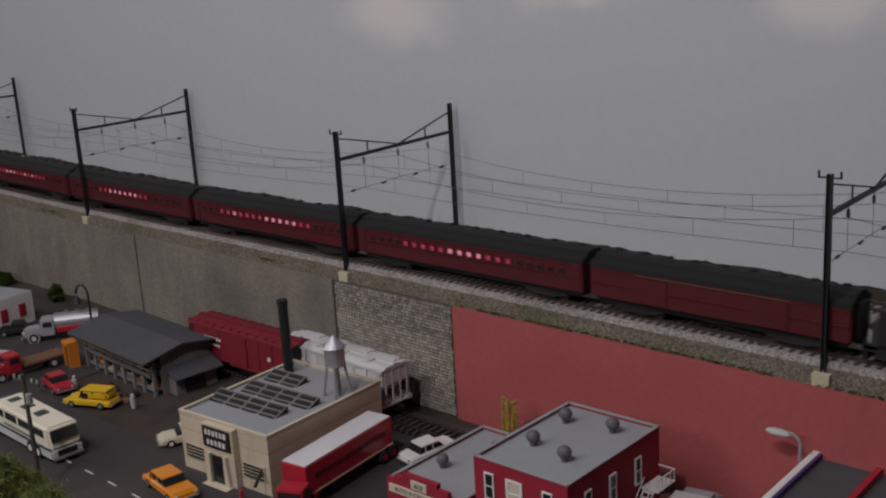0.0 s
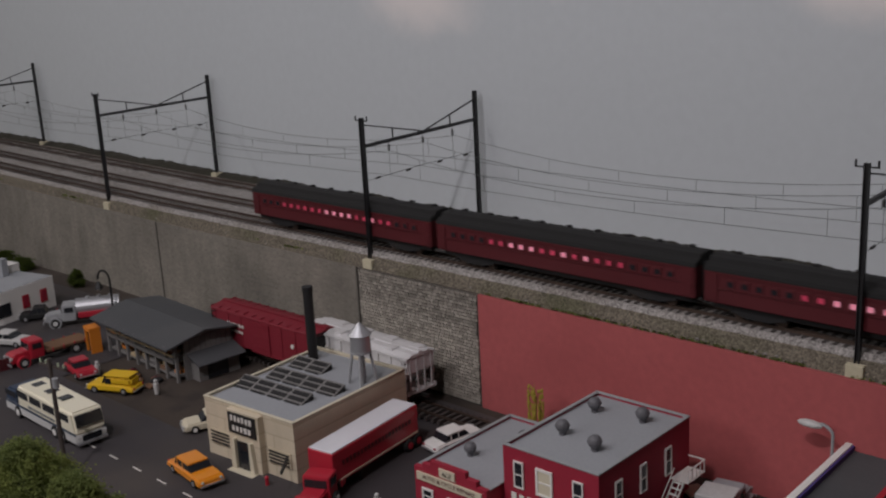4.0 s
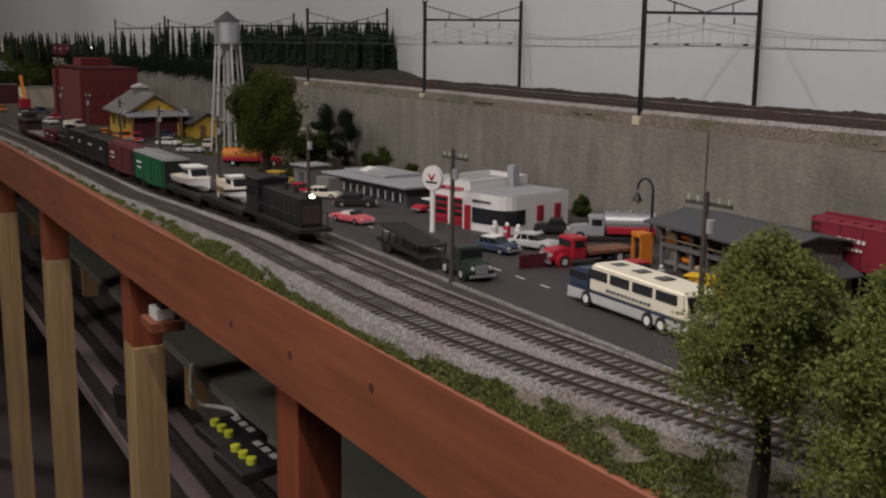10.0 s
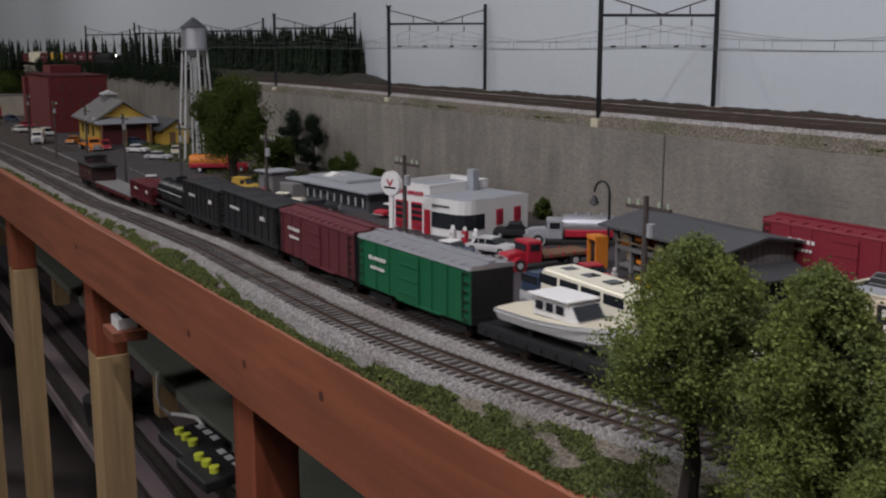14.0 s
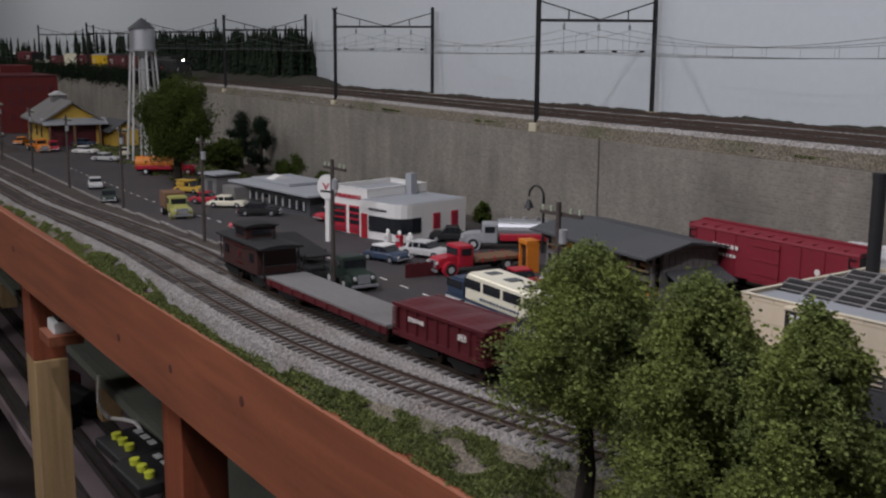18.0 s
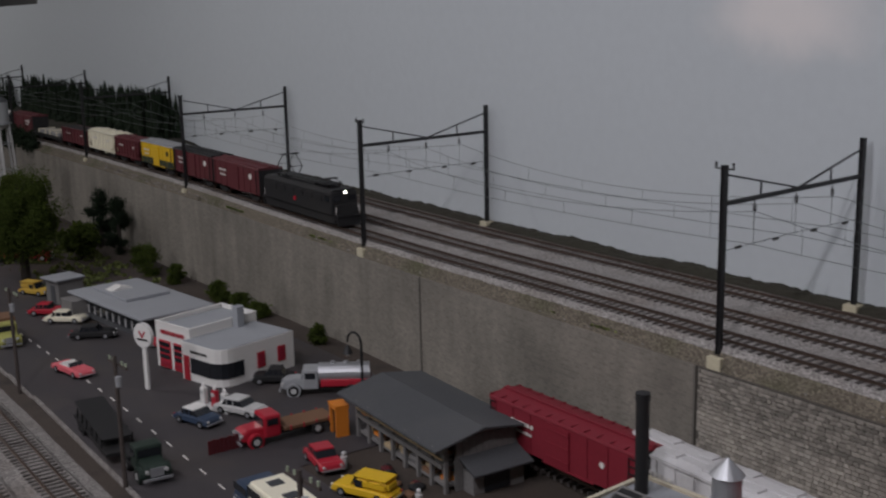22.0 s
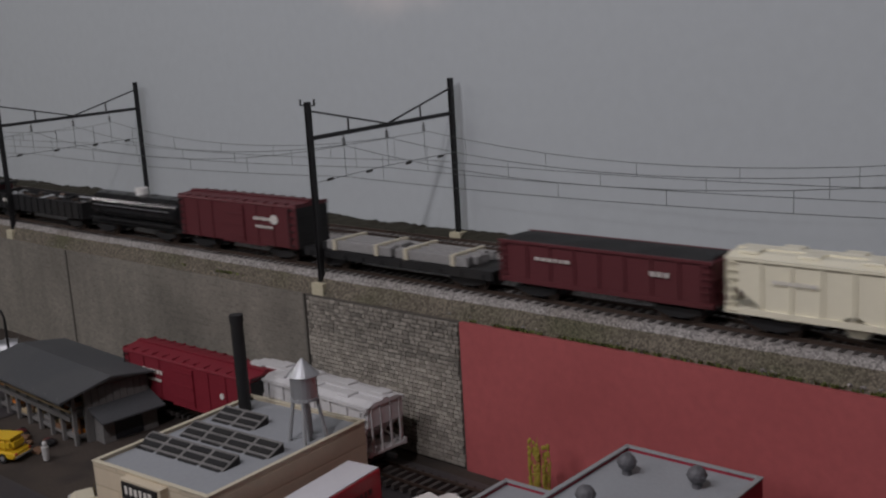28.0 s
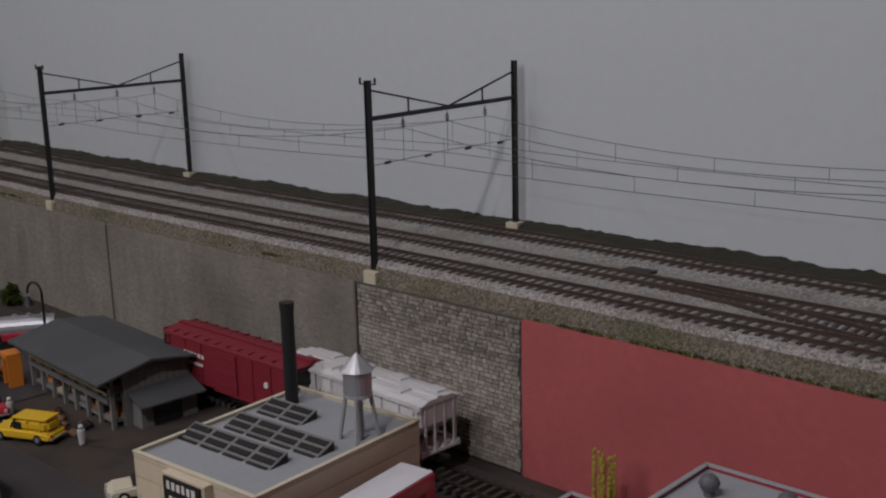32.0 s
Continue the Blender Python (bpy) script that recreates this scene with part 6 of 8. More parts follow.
saloon("grey saloon on the far street", "pale_grey", pose(-1.975, 0.385, -0.0148, 0, 0, -12))
saloon("dark green saloon on the far street", "dark_green", pose(-1.82, 0.365, -0.0148, 0, 0, -12))
saloon("pale green car beside the red shop", "pale_green", pose(-0.375, 0.640, 0.001, 0, 0, 60), L=0.045)
lorry("red flatbed lorry with a brown bed", "red", pose(-1.099, 0.507, 0.001, 0, 0, 268), L=0.088)
lorry("pale grey fuel tanker with red skirt and silver tank", "grey_paint", pose(-1.178, 0.594, 0.001, 0, 0, 236), L=0.086, bed="tank", bed_paint="silver", skirt="red")
lorry("brown-topped olive stake lorry on the street", "olive", pose(-1.600, 0.391, ground_z(-1.6) + 0.0015, 0, 0, -5), L=0.070, bed="box", bed_paint="wood_brown")
lorry("grey box van beside the red panel", "grey_paint", pose(-0.352, 0.640, 0.001, 0, 0, 100), L=0.06, bed="box", bed_paint="pale_grey", tall=0.002)
lorry("red tanker under the big tree", "red", pose(-2.10, 0.535, -0.0152, 0, 0, 60), L=0.10, bed="tank", bed_paint="orange")
rnd = random.Random(77)
for i, (x, y) in enumerate(((-2.52, 0.50), (-2.62, 0.46), (-2.45, 0.56), (-2.70, 0.54), (-2.80, 0.43), (-3.05, 0.42), (-3.2, 0.38), (-3.35, 0.42), (-3.5, 0.36), (-3.6, 0.42), (-3.75, 0.33), (-2.36, 0.50), (-2.2, 0.56))):
    paint, word = (("white_paint", "white"), ("red", "red"), ("cream", "cream"), ("navy", "dark blue"), ("orange", "orange"), ("pale_grey", "grey"))[i % 6]
    saloon(f"{word} car parked in the far town", paint, pose(x, y, -0.0150, 0, 0, rnd.uniform(-40, 60)), van=i % 4 == 1)
lorry("white lorry in the far town", "white_paint", pose(-2.86, 0.366, -0.0150, 0, 0, -12), L=0.08, bed="box", bed_paint="cream")
lorry("orange flatbed lorry before the depot", "orange", pose(-2.62, 0.43, -0.0150, 0, 0, 5), L=0.09, bed_paint="orange")

# Motor coach.
bs = thing("motor_coach", "cream and silver motor coach with raised rear deck", "bus", pose(-0.918, 0.420, 0.0015, 0, 0, -1))
L, W = 0.140, 0.029
low = prism(B(), [(-L / 2, 0.0035), (L / 2, 0.0035), (L / 2 + 0.0008, 0.009), (L / 2 - 0.0004, 0.0125), (-L / 2, 0.0125)], -W / 2, W / 2, "y")
bmesh.ops.bevel(low, geom=low.edges[:], offset=0.0012, segments=2, affect="EDGES")
part("lower_body", low, "pale_grey", bs, "fluted silver lower body")
up2 = prism(B(), [(-L * 0.30, 0.0125), (L / 2 - 0.0004, 0.0125), (L / 2 - 0.004, 0.0330), (-L * 0.27, 0.0345), (-L * 0.29, 0.031)], -W / 2, W / 2, "y")
bmesh.ops.bevel(up2, geom=up2.edges[:], offset=0.0020, segments=3, affect="EDGES")
part("upper_body", up2, "bus_cream", bs, "cream upper deck")
rear = prism(B(), [(-L / 2 + 0.0005, 0.0125), (-L * 0.301, 0.0125), (-L * 0.301, 0.0275), (-L / 2 + 0.006, 0.0265)], -W * 0.49, W * 0.49, "y")
bmesh.ops.bevel(rear, geom=rear.edges[:], offset=0.0018, segments=2, affect="EDGES")
part("rear_deck", rear, "navy", bs, "blue-grey lower end deck")
for sy in (-1, 1):
    for k in range(4):
        part("side_window", box(B(), -L * 0.215 + k * 0.0260, sy * W * 0.498, 0.0225, 0.0225, 0.0008, 0.0072, bevel=0.0003), "glass", bs)
    part("deck_window", box(B(), -L * 0.40, sy * W * 0.488, 0.0190, 0.022, 0.0008, 0.0058), "glass", bs)
    part("stripe", box(B(), 0.0, sy * W * 0.503, 0.0122, L * 0.98, 0.0006, 0.0014), "navy", bs)
    for k in range(3):
        part("flute", box(B(), 0.0, sy * W * 0.502, 0.0052 + k * 0.0020, L * 0.96, 0.0006, 0.0006), "pale_grey", bs)
    for x in (-L * 0.31, L * 0.21, L * 0.315):
        wheel(bs, x, sy * W * 0.46, 0.0060, 0.0040, "white_paint")
letters(bs, 0.006, -W * 0.506, 0.0172, 0.052, 0.0022, 12, material="navy", seed=20)
part("windscreen", bar(B(), (L / 2 - 0.0005, 0, 0.0195), (L / 2 - 0.0030, 0, 0.0300), W * 0.86, 0.0012), "glass", bs)
part("front_grille", box(B(), L / 2 + 0.0006, 0, 0.0065, 0.0010, W * 0.62, 0.0052), "glass", bs)
part("bumper", box(B(), L / 2 + 0.0014, 0, 0.0036, 0.0018, W * 0.98, 0.0026, bevel=0.0005), "silver", bs)
for k in range(3):
    part("roof_hatch", box(B(), -L * 0.17 + k * 0.026, 0, 0.0336, 0.010, 0.011, 0.0010), "glass", bs)

# Black car-carrier lorry and the red semi-trailer.
cc = lorry("dark green lorry cab towing a black low trailer", "dark_green", pose(-1.098, 0.380, 0.0015, 0, 0, -4), L=0.060, bed="flat", bed_paint="loco_black", name="carrier_lorry")
tr = thing("carrier_trailer", "black low car-carrier trailer with open frame", "trailer", pose(-1.184, 0.374, 0.0015, 0, 0, -4))
part("deck", box(B(), 0, 0, 0.008, 0.115, 0.027, 0.003), "loco_black", tr)
part("upper_deck", box(B(), -0.004, 0, 0.0205, 0.095, 0.026, 0.0014, ry=4), "loco_black", tr)
for k in range(6):
    for sy in (-1, 1):
        part("upright", bar(B(), (-0.045 + k * 0.017, sy * 0.013, 0.010), (-0.041 + k * 0.017, sy * 0.013, 0.0210), 0.0010, 0.0014), "loco_black", tr)
for x in (-0.040, -0.028):
    for sy in (-1, 1):
        wheel(tr, x, sy * 0.0115, 0.0055, 0.004, "loco_black")

se = thing("semi_trailer", "red semi-trailer with a white roof beside the feed works", "trailer", pose(-0.621, 0.538, 0.001, 0, 0, 98))
part("van_body", box(B(), 0, 0, 0.0105, 0.110, 0.0255, 0.0262, bevel=0.0012), "red", se)
part("roof", box(B(), 0, 0, 0.0365, 0.108, 0.0240, 0.0014, bevel=0.0005), "gloss_white", se, "glossy white roof")
for sy in (-1, 1):
    part("stripe", box(B(), 0.002, sy * 0.0130, 0.0125, 0.104, 0.0006, 0.0010), "cream", se)
    for x in (0.040, 0.052):
        wheel(se, x, sy * 0.0125, 0.0056, 0.005, "red")
letters(se, 0.0, -0.0132, 0.026, 0.090, 0.0042, 20, material="tuscan", seed=21)
letters(se, 0.0, 0.0132, 0.026, 0.090, 0.0042, 20, rz=180, material="tuscan", seed=21)
part("landing_gear", box(B(), -0.02, 0, 0, 0.003, 0.02, 0.0108), "loco_black", se)
lorry("red tractor unit before the semi-trailer", "red", pose(-0.602, 0.470, 0.001, 0, 0, 296), L=0.046, bed="flat", bed_paint="loco_black", name="tractor_unit")
hb = thing("fire_hydrant", "small red hydrant by the works' corner", "hydrant", pose(-0.662, 0.467, 0.001))
part("barrel", rod(B(), (0, 0, 0), (0, 0, 0.006), 0.0016, 10), "red", hb)
part("cap", ball(B(), 0, 0, 0.0062, 0.0018, sub=2), "red", hb)
pm = thing("trackside_scrap", "pile of dark scrap by the lumber shed", "scrap", pose(-0.955, 0.530, 0))
for i in range(12):
    part("lump", ball(B(), rnd.uniform(-0.03, 0.03), rnd.uniform(-0.008, 0.012), 0.002, rnd.uniform(0.003, 0.006), 1.3, 1, 0.6), rnd.choice(("coal", "tuscan", "bark", "wood_brown")), pm)
for x, y, a in ((-0.560, 0.492, 10), (-1.003, 0.512, 0), (-0.905, 0.520, 30)):
    f = B()
    rod(f, (0, 0, 0), (0, 0, 0.011), 0.0022, 8, 0.0030)
    ball(f, 0, 0, 0.0135, 0.0020, sub=2)
    ob = solid("figurine", f, "pale_grey", "tiny pale standing model figure", "figurine", "")
    ob.matrix_basis = pose(x, y, 0.001, 0, 0, a)


# ---------------------------------------------------------------- benchwork below the front board
def post(x, paint_to, label):
    y = FASCIA.by_x(x) + 0.031
    p = thing("bench_post", label, "post", pose(x, y, 0), group="bench posts")
    part("painted_top", box(B(), 0, 0, paint_to, 0.052, 0.040, -0.026 - paint_to, bevel=0.0012), "redwood_post", p)
    part("bare_leg", box(B(), 0.003, 0.0006, FLOOR, 0.0560, 0.0404, paint_to - FLOOR - 0.0005, bevel=0.0012), "pine", p)
    return p


for x, pt in ((-1.158, -0.50), (-1.70, -0.190), (-2.30, -0.185), (-2.86, -0.18), (-3.42, -0.17), (-3.9, -0.17), (-0.60, -0.4), (-0.05, -0.4)):
    post(x, pt, "red-stained wooden bench post" if pt < -0.3 else "wooden bench post, red above and bare pine below")
lb = thing("power_block", "small white plug block on a red wooden bracket", "power block", pose(-1.573, 0.240, -0.127))
part("bracket", box(B(), 0.0, 0.0, -0.014, 0.052, 0.040, 0.012, bevel=0.001), "redwood", lb)
part("block", box(B(), 0, 0.0, -0.002, 0.034, 0.024, 0.014, bevel=0.002), "white_paint", lb)
part("plug", box(B(), 0.004, 0.002, 0.012, 0.026, 0.016, 0.004, bevel=0.001), "loco_black", lb)
sf = thing("lower_shelf", "grey-green lower shelf behind the posts", "shelf", pose(0, 0, 0), kind="structure")
part("board", box(B(), -1.9, 0.595, -0.264, 4.6, 0.516, 0.014), "shelf_green", sf)
part("edge", box(B(), -1.9, 0.3315, -0.2640, 4.6, 0.010, 0.0135), "shelf_green", sf)
for k in range(9):
    part("bracket", box(B(), -3.6 + k * 0.42, 0.375, -0.365, 0.03, 0.03, 0.10), "pine", sf)
lo = thing("lower_bench", "dark carpeted lower bench under the layout", "bench", pose(0, 0, 0), kind="structure")
part("top", box(B(), -1.6, 0.60, -0.50, 4.2, 0.60, 0.02), "carpet", lo)
for k in range(3):
    tk = thing("storage_track", "dark spare track on the lower bench", "railway track", pose(0, 0.32 + k * 0.06, -0.478), group="storage tracks")
    for o in (-0.0083, 0.0083):
        part("rail", box(B(), -1.9, o, 0, 4.4, 0.001, 0.0022), "rail", tk)
    bm = B()
    for i in range(480):
        box(bm, -4.0 + i * 0.009, 0, -0.002, 0.003, 0.03, 0.002)
    tagged(part("tie_rest", bm, "tie", tk), kind="stuff")
for i, (x, y) in enumerate(((-1.494, 0.294), (-1.404, 0.290))):
    cb = thing("switch_panel", "black switch panel with yellow push buttons", "control panel", pose(x, y, -0.262, 6, 0, 4), group="switch panels")
    part("case", box(B(), 0, 0, 0, 0.086, 0.056, 0.012, bevel=0.002), "loco_black", cb)
    part("clamp", box(B(), 0, 0.030, -0.002, 0.02, 0.03, 0.006), "loco_black", cb)
    for k in range(3):
        part("button", rod(B(), (-0.022 + k * 0.022, -0.008, 0.012), (-0.022 + k * 0.022, -0.008, 0.0185), 0.0058, 14), "lime", cb, "yellow push button")
        part("tag", box(B(), -0.022 + k * 0.022, 0.018, 0.012, 0.014, 0.008, 0.0008), "pale_grey", cb)
wr = thing("white_cable", "white cable drooping below the shelf edge", "cable", pose(0, 0, 0))
bm = B()
pts = [(-1.752, 0.322, -0.245), (-1.753, 0.320, -0.281), (-1.737, 0.320, -0.290), (-1.70, 0.320, -0.289), (-1.629, 0.319, -0.269), (-1.562, 0.318, -0.252), (-1.52, 0.312, -0.247)]
for a, b in zip(pts, pts[1:]):
    rod(bm, a, b, 0.0026, 8)
part("lead", bm, "white_paint", wr)
bk = thing("black_bin", "small black bin on the lower bench", "bin", pose(-2.25, 0.36, -0.48))
part("body", rod(B(), (0, 0, 0), (0, 0, 0.05), 0.042, 18, 0.048), "loco_black", bk)
sl = thing("toy_engine", "dark red and black engine stored on the lower bench", "toy engine", pose(-2.32, 0.42, -0.478, 0, 0, 10))
part("boiler", rod(B(), (-0.05, 0, 0.03), (0.05, 0, 0.03), 0.016, 14), "loco_black", sl)
part("cab", box(B(), -0.055, 0, 0.008, 0.04, 0.036, 0.05, bevel=0.002), "tuscan", sl)
part("footplate", box(B(), 0, 0, 0.006, 0.14, 0.034, 0.006), "loco_black", sl)


# ---------------------------------------------------------------- rolling stock: x ahead, z from the rail top
def bogies(c, L, axles=2, spread=0.5, gap=0.021, inset=0.026):
    for sx in (-1, 1):
        x = sx * (L / 2 - inset)
        half = gap * (axles - 1) / 2
        t = part("bogie", box(B(), x, 0, 0.0035, 2 * half + 0.010, 0.012, 0.005), "loco_black", c)
        for sy in (-1, 1):
            part("side_frame", prism(B(), [(x - half - 0.006, 0.006), (x - half * 0.5, 0.0025), (x + half * 0.5, 0.0025), (x + half + 0.006, 0.006), (x + half + 0.005, 0.0085), (x - half - 0.005, 0.0085)], sy * 0.0118 - 0.001, sy * 0.0118 + 0.001, "y"), "loco_black", t)
            for k in range(axles):
                xa = x - half + gap * k
                part("wheel", rod(B(), (xa, sy * 0.0083 - 0.0012, 0.0055), (xa, sy * 0.0083 + 0.0012, 0.0055), 0.0055, 14), "rail", t)
        part("coupler", box(B(), sx * (L / 2 + 0.002), 0, 0.008, 0.010, 0.003, 0.003), "loco_black", c)


def ladder(c, x, y, z0, z1, rungs=5, material="loco_black"):
    rail = part("ladder", box(B(), x - 0.003, y, z0, 0.0006, 0.0007, z1 - z0), material, c)
    for k in range(rungs):
        part("rung", box(B(), x, y, z0 + (z1 - z0) * k / (rungs - 1), 0.0060, 0.0009, 0.0007), material, rail)


def box_car(label, paint, L=0.150, H=0.044, roof=None, letters_at=(0.25,), emblem=None, lower=None, name="boxcar", group="freight cars"):
    c = thing(name, label, "freight car", group=group)
    W = 0.034
    z0 = 0.0125
    part("underframe", box(B(), 0, 0, 0.0095, L * 0.96, 0.018, 0.003), "loco_black", c)
    part("body", box(B(), 0, 0, z0, L, W, H - 0.004, bevel=0.0006), paint, c)
    part("roof", prism(B(), [(-W / 2 - 0.0006, z0 + H - 0.0045), (W / 2 + 0.0006, z0 + H - 0.0045), (W / 2, z0 + H - 0.0028), (0, z0 + H), (-W / 2, z0 + H - 0.0028)], -L / 2 - 0.0004, L / 2 + 0.0004, "x"), roof or paint, c)
    part("roof_walk", box(B(), 0, 0, z0 + H, L * 1.0, 0.005, 0.0010), roof or paint, c)
    n = 12
    for k in range(n + 1):
        part("roof_rib", box(B(), -L / 2 + L * k / n, 0, z0 + H - 0.0028, 0.0010, W * 0.98, 0.0014), roof or paint, c)
    if lower:
        for sy in (-1, 1):
            part("lower_band", box(B(), 0, sy * (W / 2 + 0.0003), z0, L * 0.998, 0.0008, 0.0125), lower, c)
    for sy in (-1, 1):
        y = sy * (W / 2 + 0.0005)
        d = part("door", box(B(), 0.0, sy * (W / 2 + 0.0008), z0 + 0.001, 0.026, 0.0012, H - 0.0075), paint, c)
        for k in range(3):
            part("door_rib", box(B(), 0.0, sy * (W / 2 + 0.0016), z0 + 0.006 + k * 0.011, 0.026, 0.0006, 0.0012), paint, d)
        part("door_track", box(B(), 0.012, sy * (W / 2 + 0.0008), z0 - 0.0006, 0.056, 0.0016, 0.0012), paint, c)
        for k in range(8):
            x = -L / 2 + 0.008 + (L - 0.016) * k / 7
            if abs(x) > 0.016:
                part("side_rib", box(B(), x, y, z0, 0.0008, 0.0005, H - 0.005), paint, c)
        for sx in (-1, 1):
            ladder(c, sx * (L / 2 - 0.005), sy * (W / 2 + 0.0010), z0 + 0.003, z0 + H - 0.007, 6)
        turn = 0 if sy < 0 else 180
        for i, u in enumerate(letters_at):
            letters(c, -u * L * sy * -1, sy * (W / 2 + 0.0009), z0 + H * 0.60, L * 0.17, 0.0034, 6, rz=turn, seed=i + 2)
            letters(c, -u * L * sy * -1, sy * (W / 2 + 0.0009), z0 + H * 0.42, L * 0.14, 0.0026, 6, rz=turn, seed=i + 5)
        if emblem:
            part("emblem", rod(B(), (-sy * L * 0.33, sy * W * 0.48, z0 + H * 0.60), (-sy * L * 0.33, sy * (W / 2 + 0.0008), z0 + H * 0.60), 0.0046, 20), emblem, c)
    for sx in (-1, 1):
        bm = B()
        for k in range(7):
            box(bm, sx * (L / 2 + 0.0004), 0, z0 + 0.004 + k * 0.0052, 0.0008, W * 0.9, 0.0012)
        part("end_rib", bm, "loco_black", c)
        part("end_panel", box(B(), sx * (L / 2 + 0.0002), 0, z0, 0.0006, W * 0.98, H - 0.005), "loco_black", c)
        part("brake_wheel", rod(B(), (sx * (L / 2 + 0.001), 0.008, z0 + H * 0.7), (sx * (L / 2 + 0.002), 0.008, z0 + H * 0.7), 0.0034, 14), "loco_black", c)
    bogies(c, L)
    return c


def hopper(label, paint, L=0.140, H=0.040, load="coal", cover=False, windows=False, name="hopper_car"):
    c = thing(name, label, "freight car", group="freight cars")
    W = 0.035
    z0 = 0.015
    body = prism(B(), [(-L / 2 + 0.001, z0 + H), (L / 2 - 0.001, z0 + H), (L / 2 - 0.001, z0 + H * 0.55), (L * 0.30, z0 - 0.004), (L * 0.10, z0 - 0.004), (0, z0 + 0.006), (-L * 0.10, z0 - 0.004), (-L * 0.30, z0 - 0.004), (-L / 2 + 0.001, z0 + H * 0.55)], -W / 2 + 0.001, W / 2 - 0.001, "y")
    part("hopper_body", body, paint, c)
    for sy in (-1, 1):
        part("side_sill", box(B(), 0, sy * W * 0.47, 0.0120, L, 0.0025, 0.0042), paint, c)
        for k in range(9):
            part("side_post", box(B(), -L / 2 + 0.004 + (L - 0.008) * k / 8, sy * (W / 2 - 0.0004), z0 - 0.001, 0.0016, 0.0018, H), paint, c)
        part("top_chord", box(B(), 0, sy * (W / 2 - 0.0006), z0 + H - 0.0015, L, 0.0022, 0.0022), paint, c)
        letters(c, sy * L * 0.22, sy * (W / 2 + 0.0008), z0 + H * 0.62, L * 0.18, 0.0030, 6, rz=0 if sy < 0 else 180, seed=3)
        letters(c, -sy * L * 0.28, sy * (W / 2 + 0.0008), z0 + H * 0.60, L * 0.09, 0.0045, 3, rz=0 if sy < 0 else 180, seed=9)
        if not cover:
            part("side_sheet", box(B(), 0, sy * (W / 2 - 0.0012), z0 + 0.001, L * 0.98, 0.0010, H - 0.002), paint, c)
    for sx in (-1, 1):
        for y in (-0.013, -0.0045, 0.0045, 0.013):
            part("end_post", bar(B(), (sx * (L / 2 - 0.001), y, 0.0125), (sx * (L / 2 - 0.001), y, z0 + H), 0.0010, 0.0014), paint, c)
        part("end_platform", box(B(), sx * (L / 2 - 0.010), 0, 0.0125, 0.020, W * 0.9, 0.0018), paint, c)
        ladder(c, sx * (L / 2 - 0.004), -W / 2 - 0.0006, 0.014, z0 + H - 0.003, 7, paint)
    if cover:
        part("roof", prism(B(), [(-W / 2, z0 + H), (W / 2, z0 + H), (W * 0.3, z0 + H + 0.003), (-W * 0.3, z0 + H + 0.003)], -L / 2, L / 2, "x"), paint, c)
        for k in range(8):
            part("hatch", box(B(), -L * 0.42 + k * L * 0.12, 0.008 if k % 2 else -0.008, z0 + H + 0.0022, 0.012, 0.010, 0.0022, bevel=0.0005), paint, c)
        part("roof_walk", box(B(), 0, 0, z0 + H + 0.003, L, 0.005, 0.0012), paint, c)
        for k in range(3):
            part("outlet", prism(B(), [(-L * 0.28 + k * L * 0.28 - 0.009, z0 - 0.002), (-L * 0.28 + k * L * 0.28 + 0.009, z0 - 0.002), (-L * 0.28 + k * L * 0.28 + 0.004, 0.005), (-L * 0.28 + k * L * 0.28 - 0.004, 0.005)], -0.011, 0.011, "y"), paint, c)
    else:
        rows = []
        for i in range(15):
            rows.append([(-L / 2 + 0.003 + (L - 0.006) * i / 14, -W / 2 + 0.002 + (W - 0.004) * j / 6, z0 + H + 0.0004 + (0.0025 * math.sin(math.pi * j / 6) * (0.6 + 0.4 * math.sin(i * 1.4)) + 0.001 * noise.noise((i, j, 3)))) for j in range(7)])
        part("load", sheet(B(), rows), load, c, "heaped dark load")
    bogies(c, L)
    return c


def flat_car(label, paint, L=0.155, deck="wood_brown", name="flat_car"):
    c = thing(name, label, "freight car", group="freight cars")
    W = 0.034
    part("deck", box(B(), 0, 0, 0.0130, L, W, 0.0022), deck, c)
    for sy in (-1, 1):
        part("side_sill", box(B(), 0, sy * W * 0.48, 0.0092, L, 0.0018, 0.0050), paint, c)
        for k in range(10):
            part("stake_pocket", box(B(), -L / 2 + 0.008 + (L - 0.016) * k / 9, sy * (W / 2 + 0.0003), 0.0095, 0.0022, 0.0018, 0.0040), paint, c)
    part("centre_sill", box(B(), 0, 0, 0.0065, L * 0.6, 0.010, 0.006), "loco_black", c)
    for k in range(24):
        part("plank", box(B(), -L / 2 + L * (k + 0.5) / 24, 0, 0.0152, L / 24 - 0.0005, W * 0.98, 0.0004), deck, c)
    bogies(c, L)
    return c


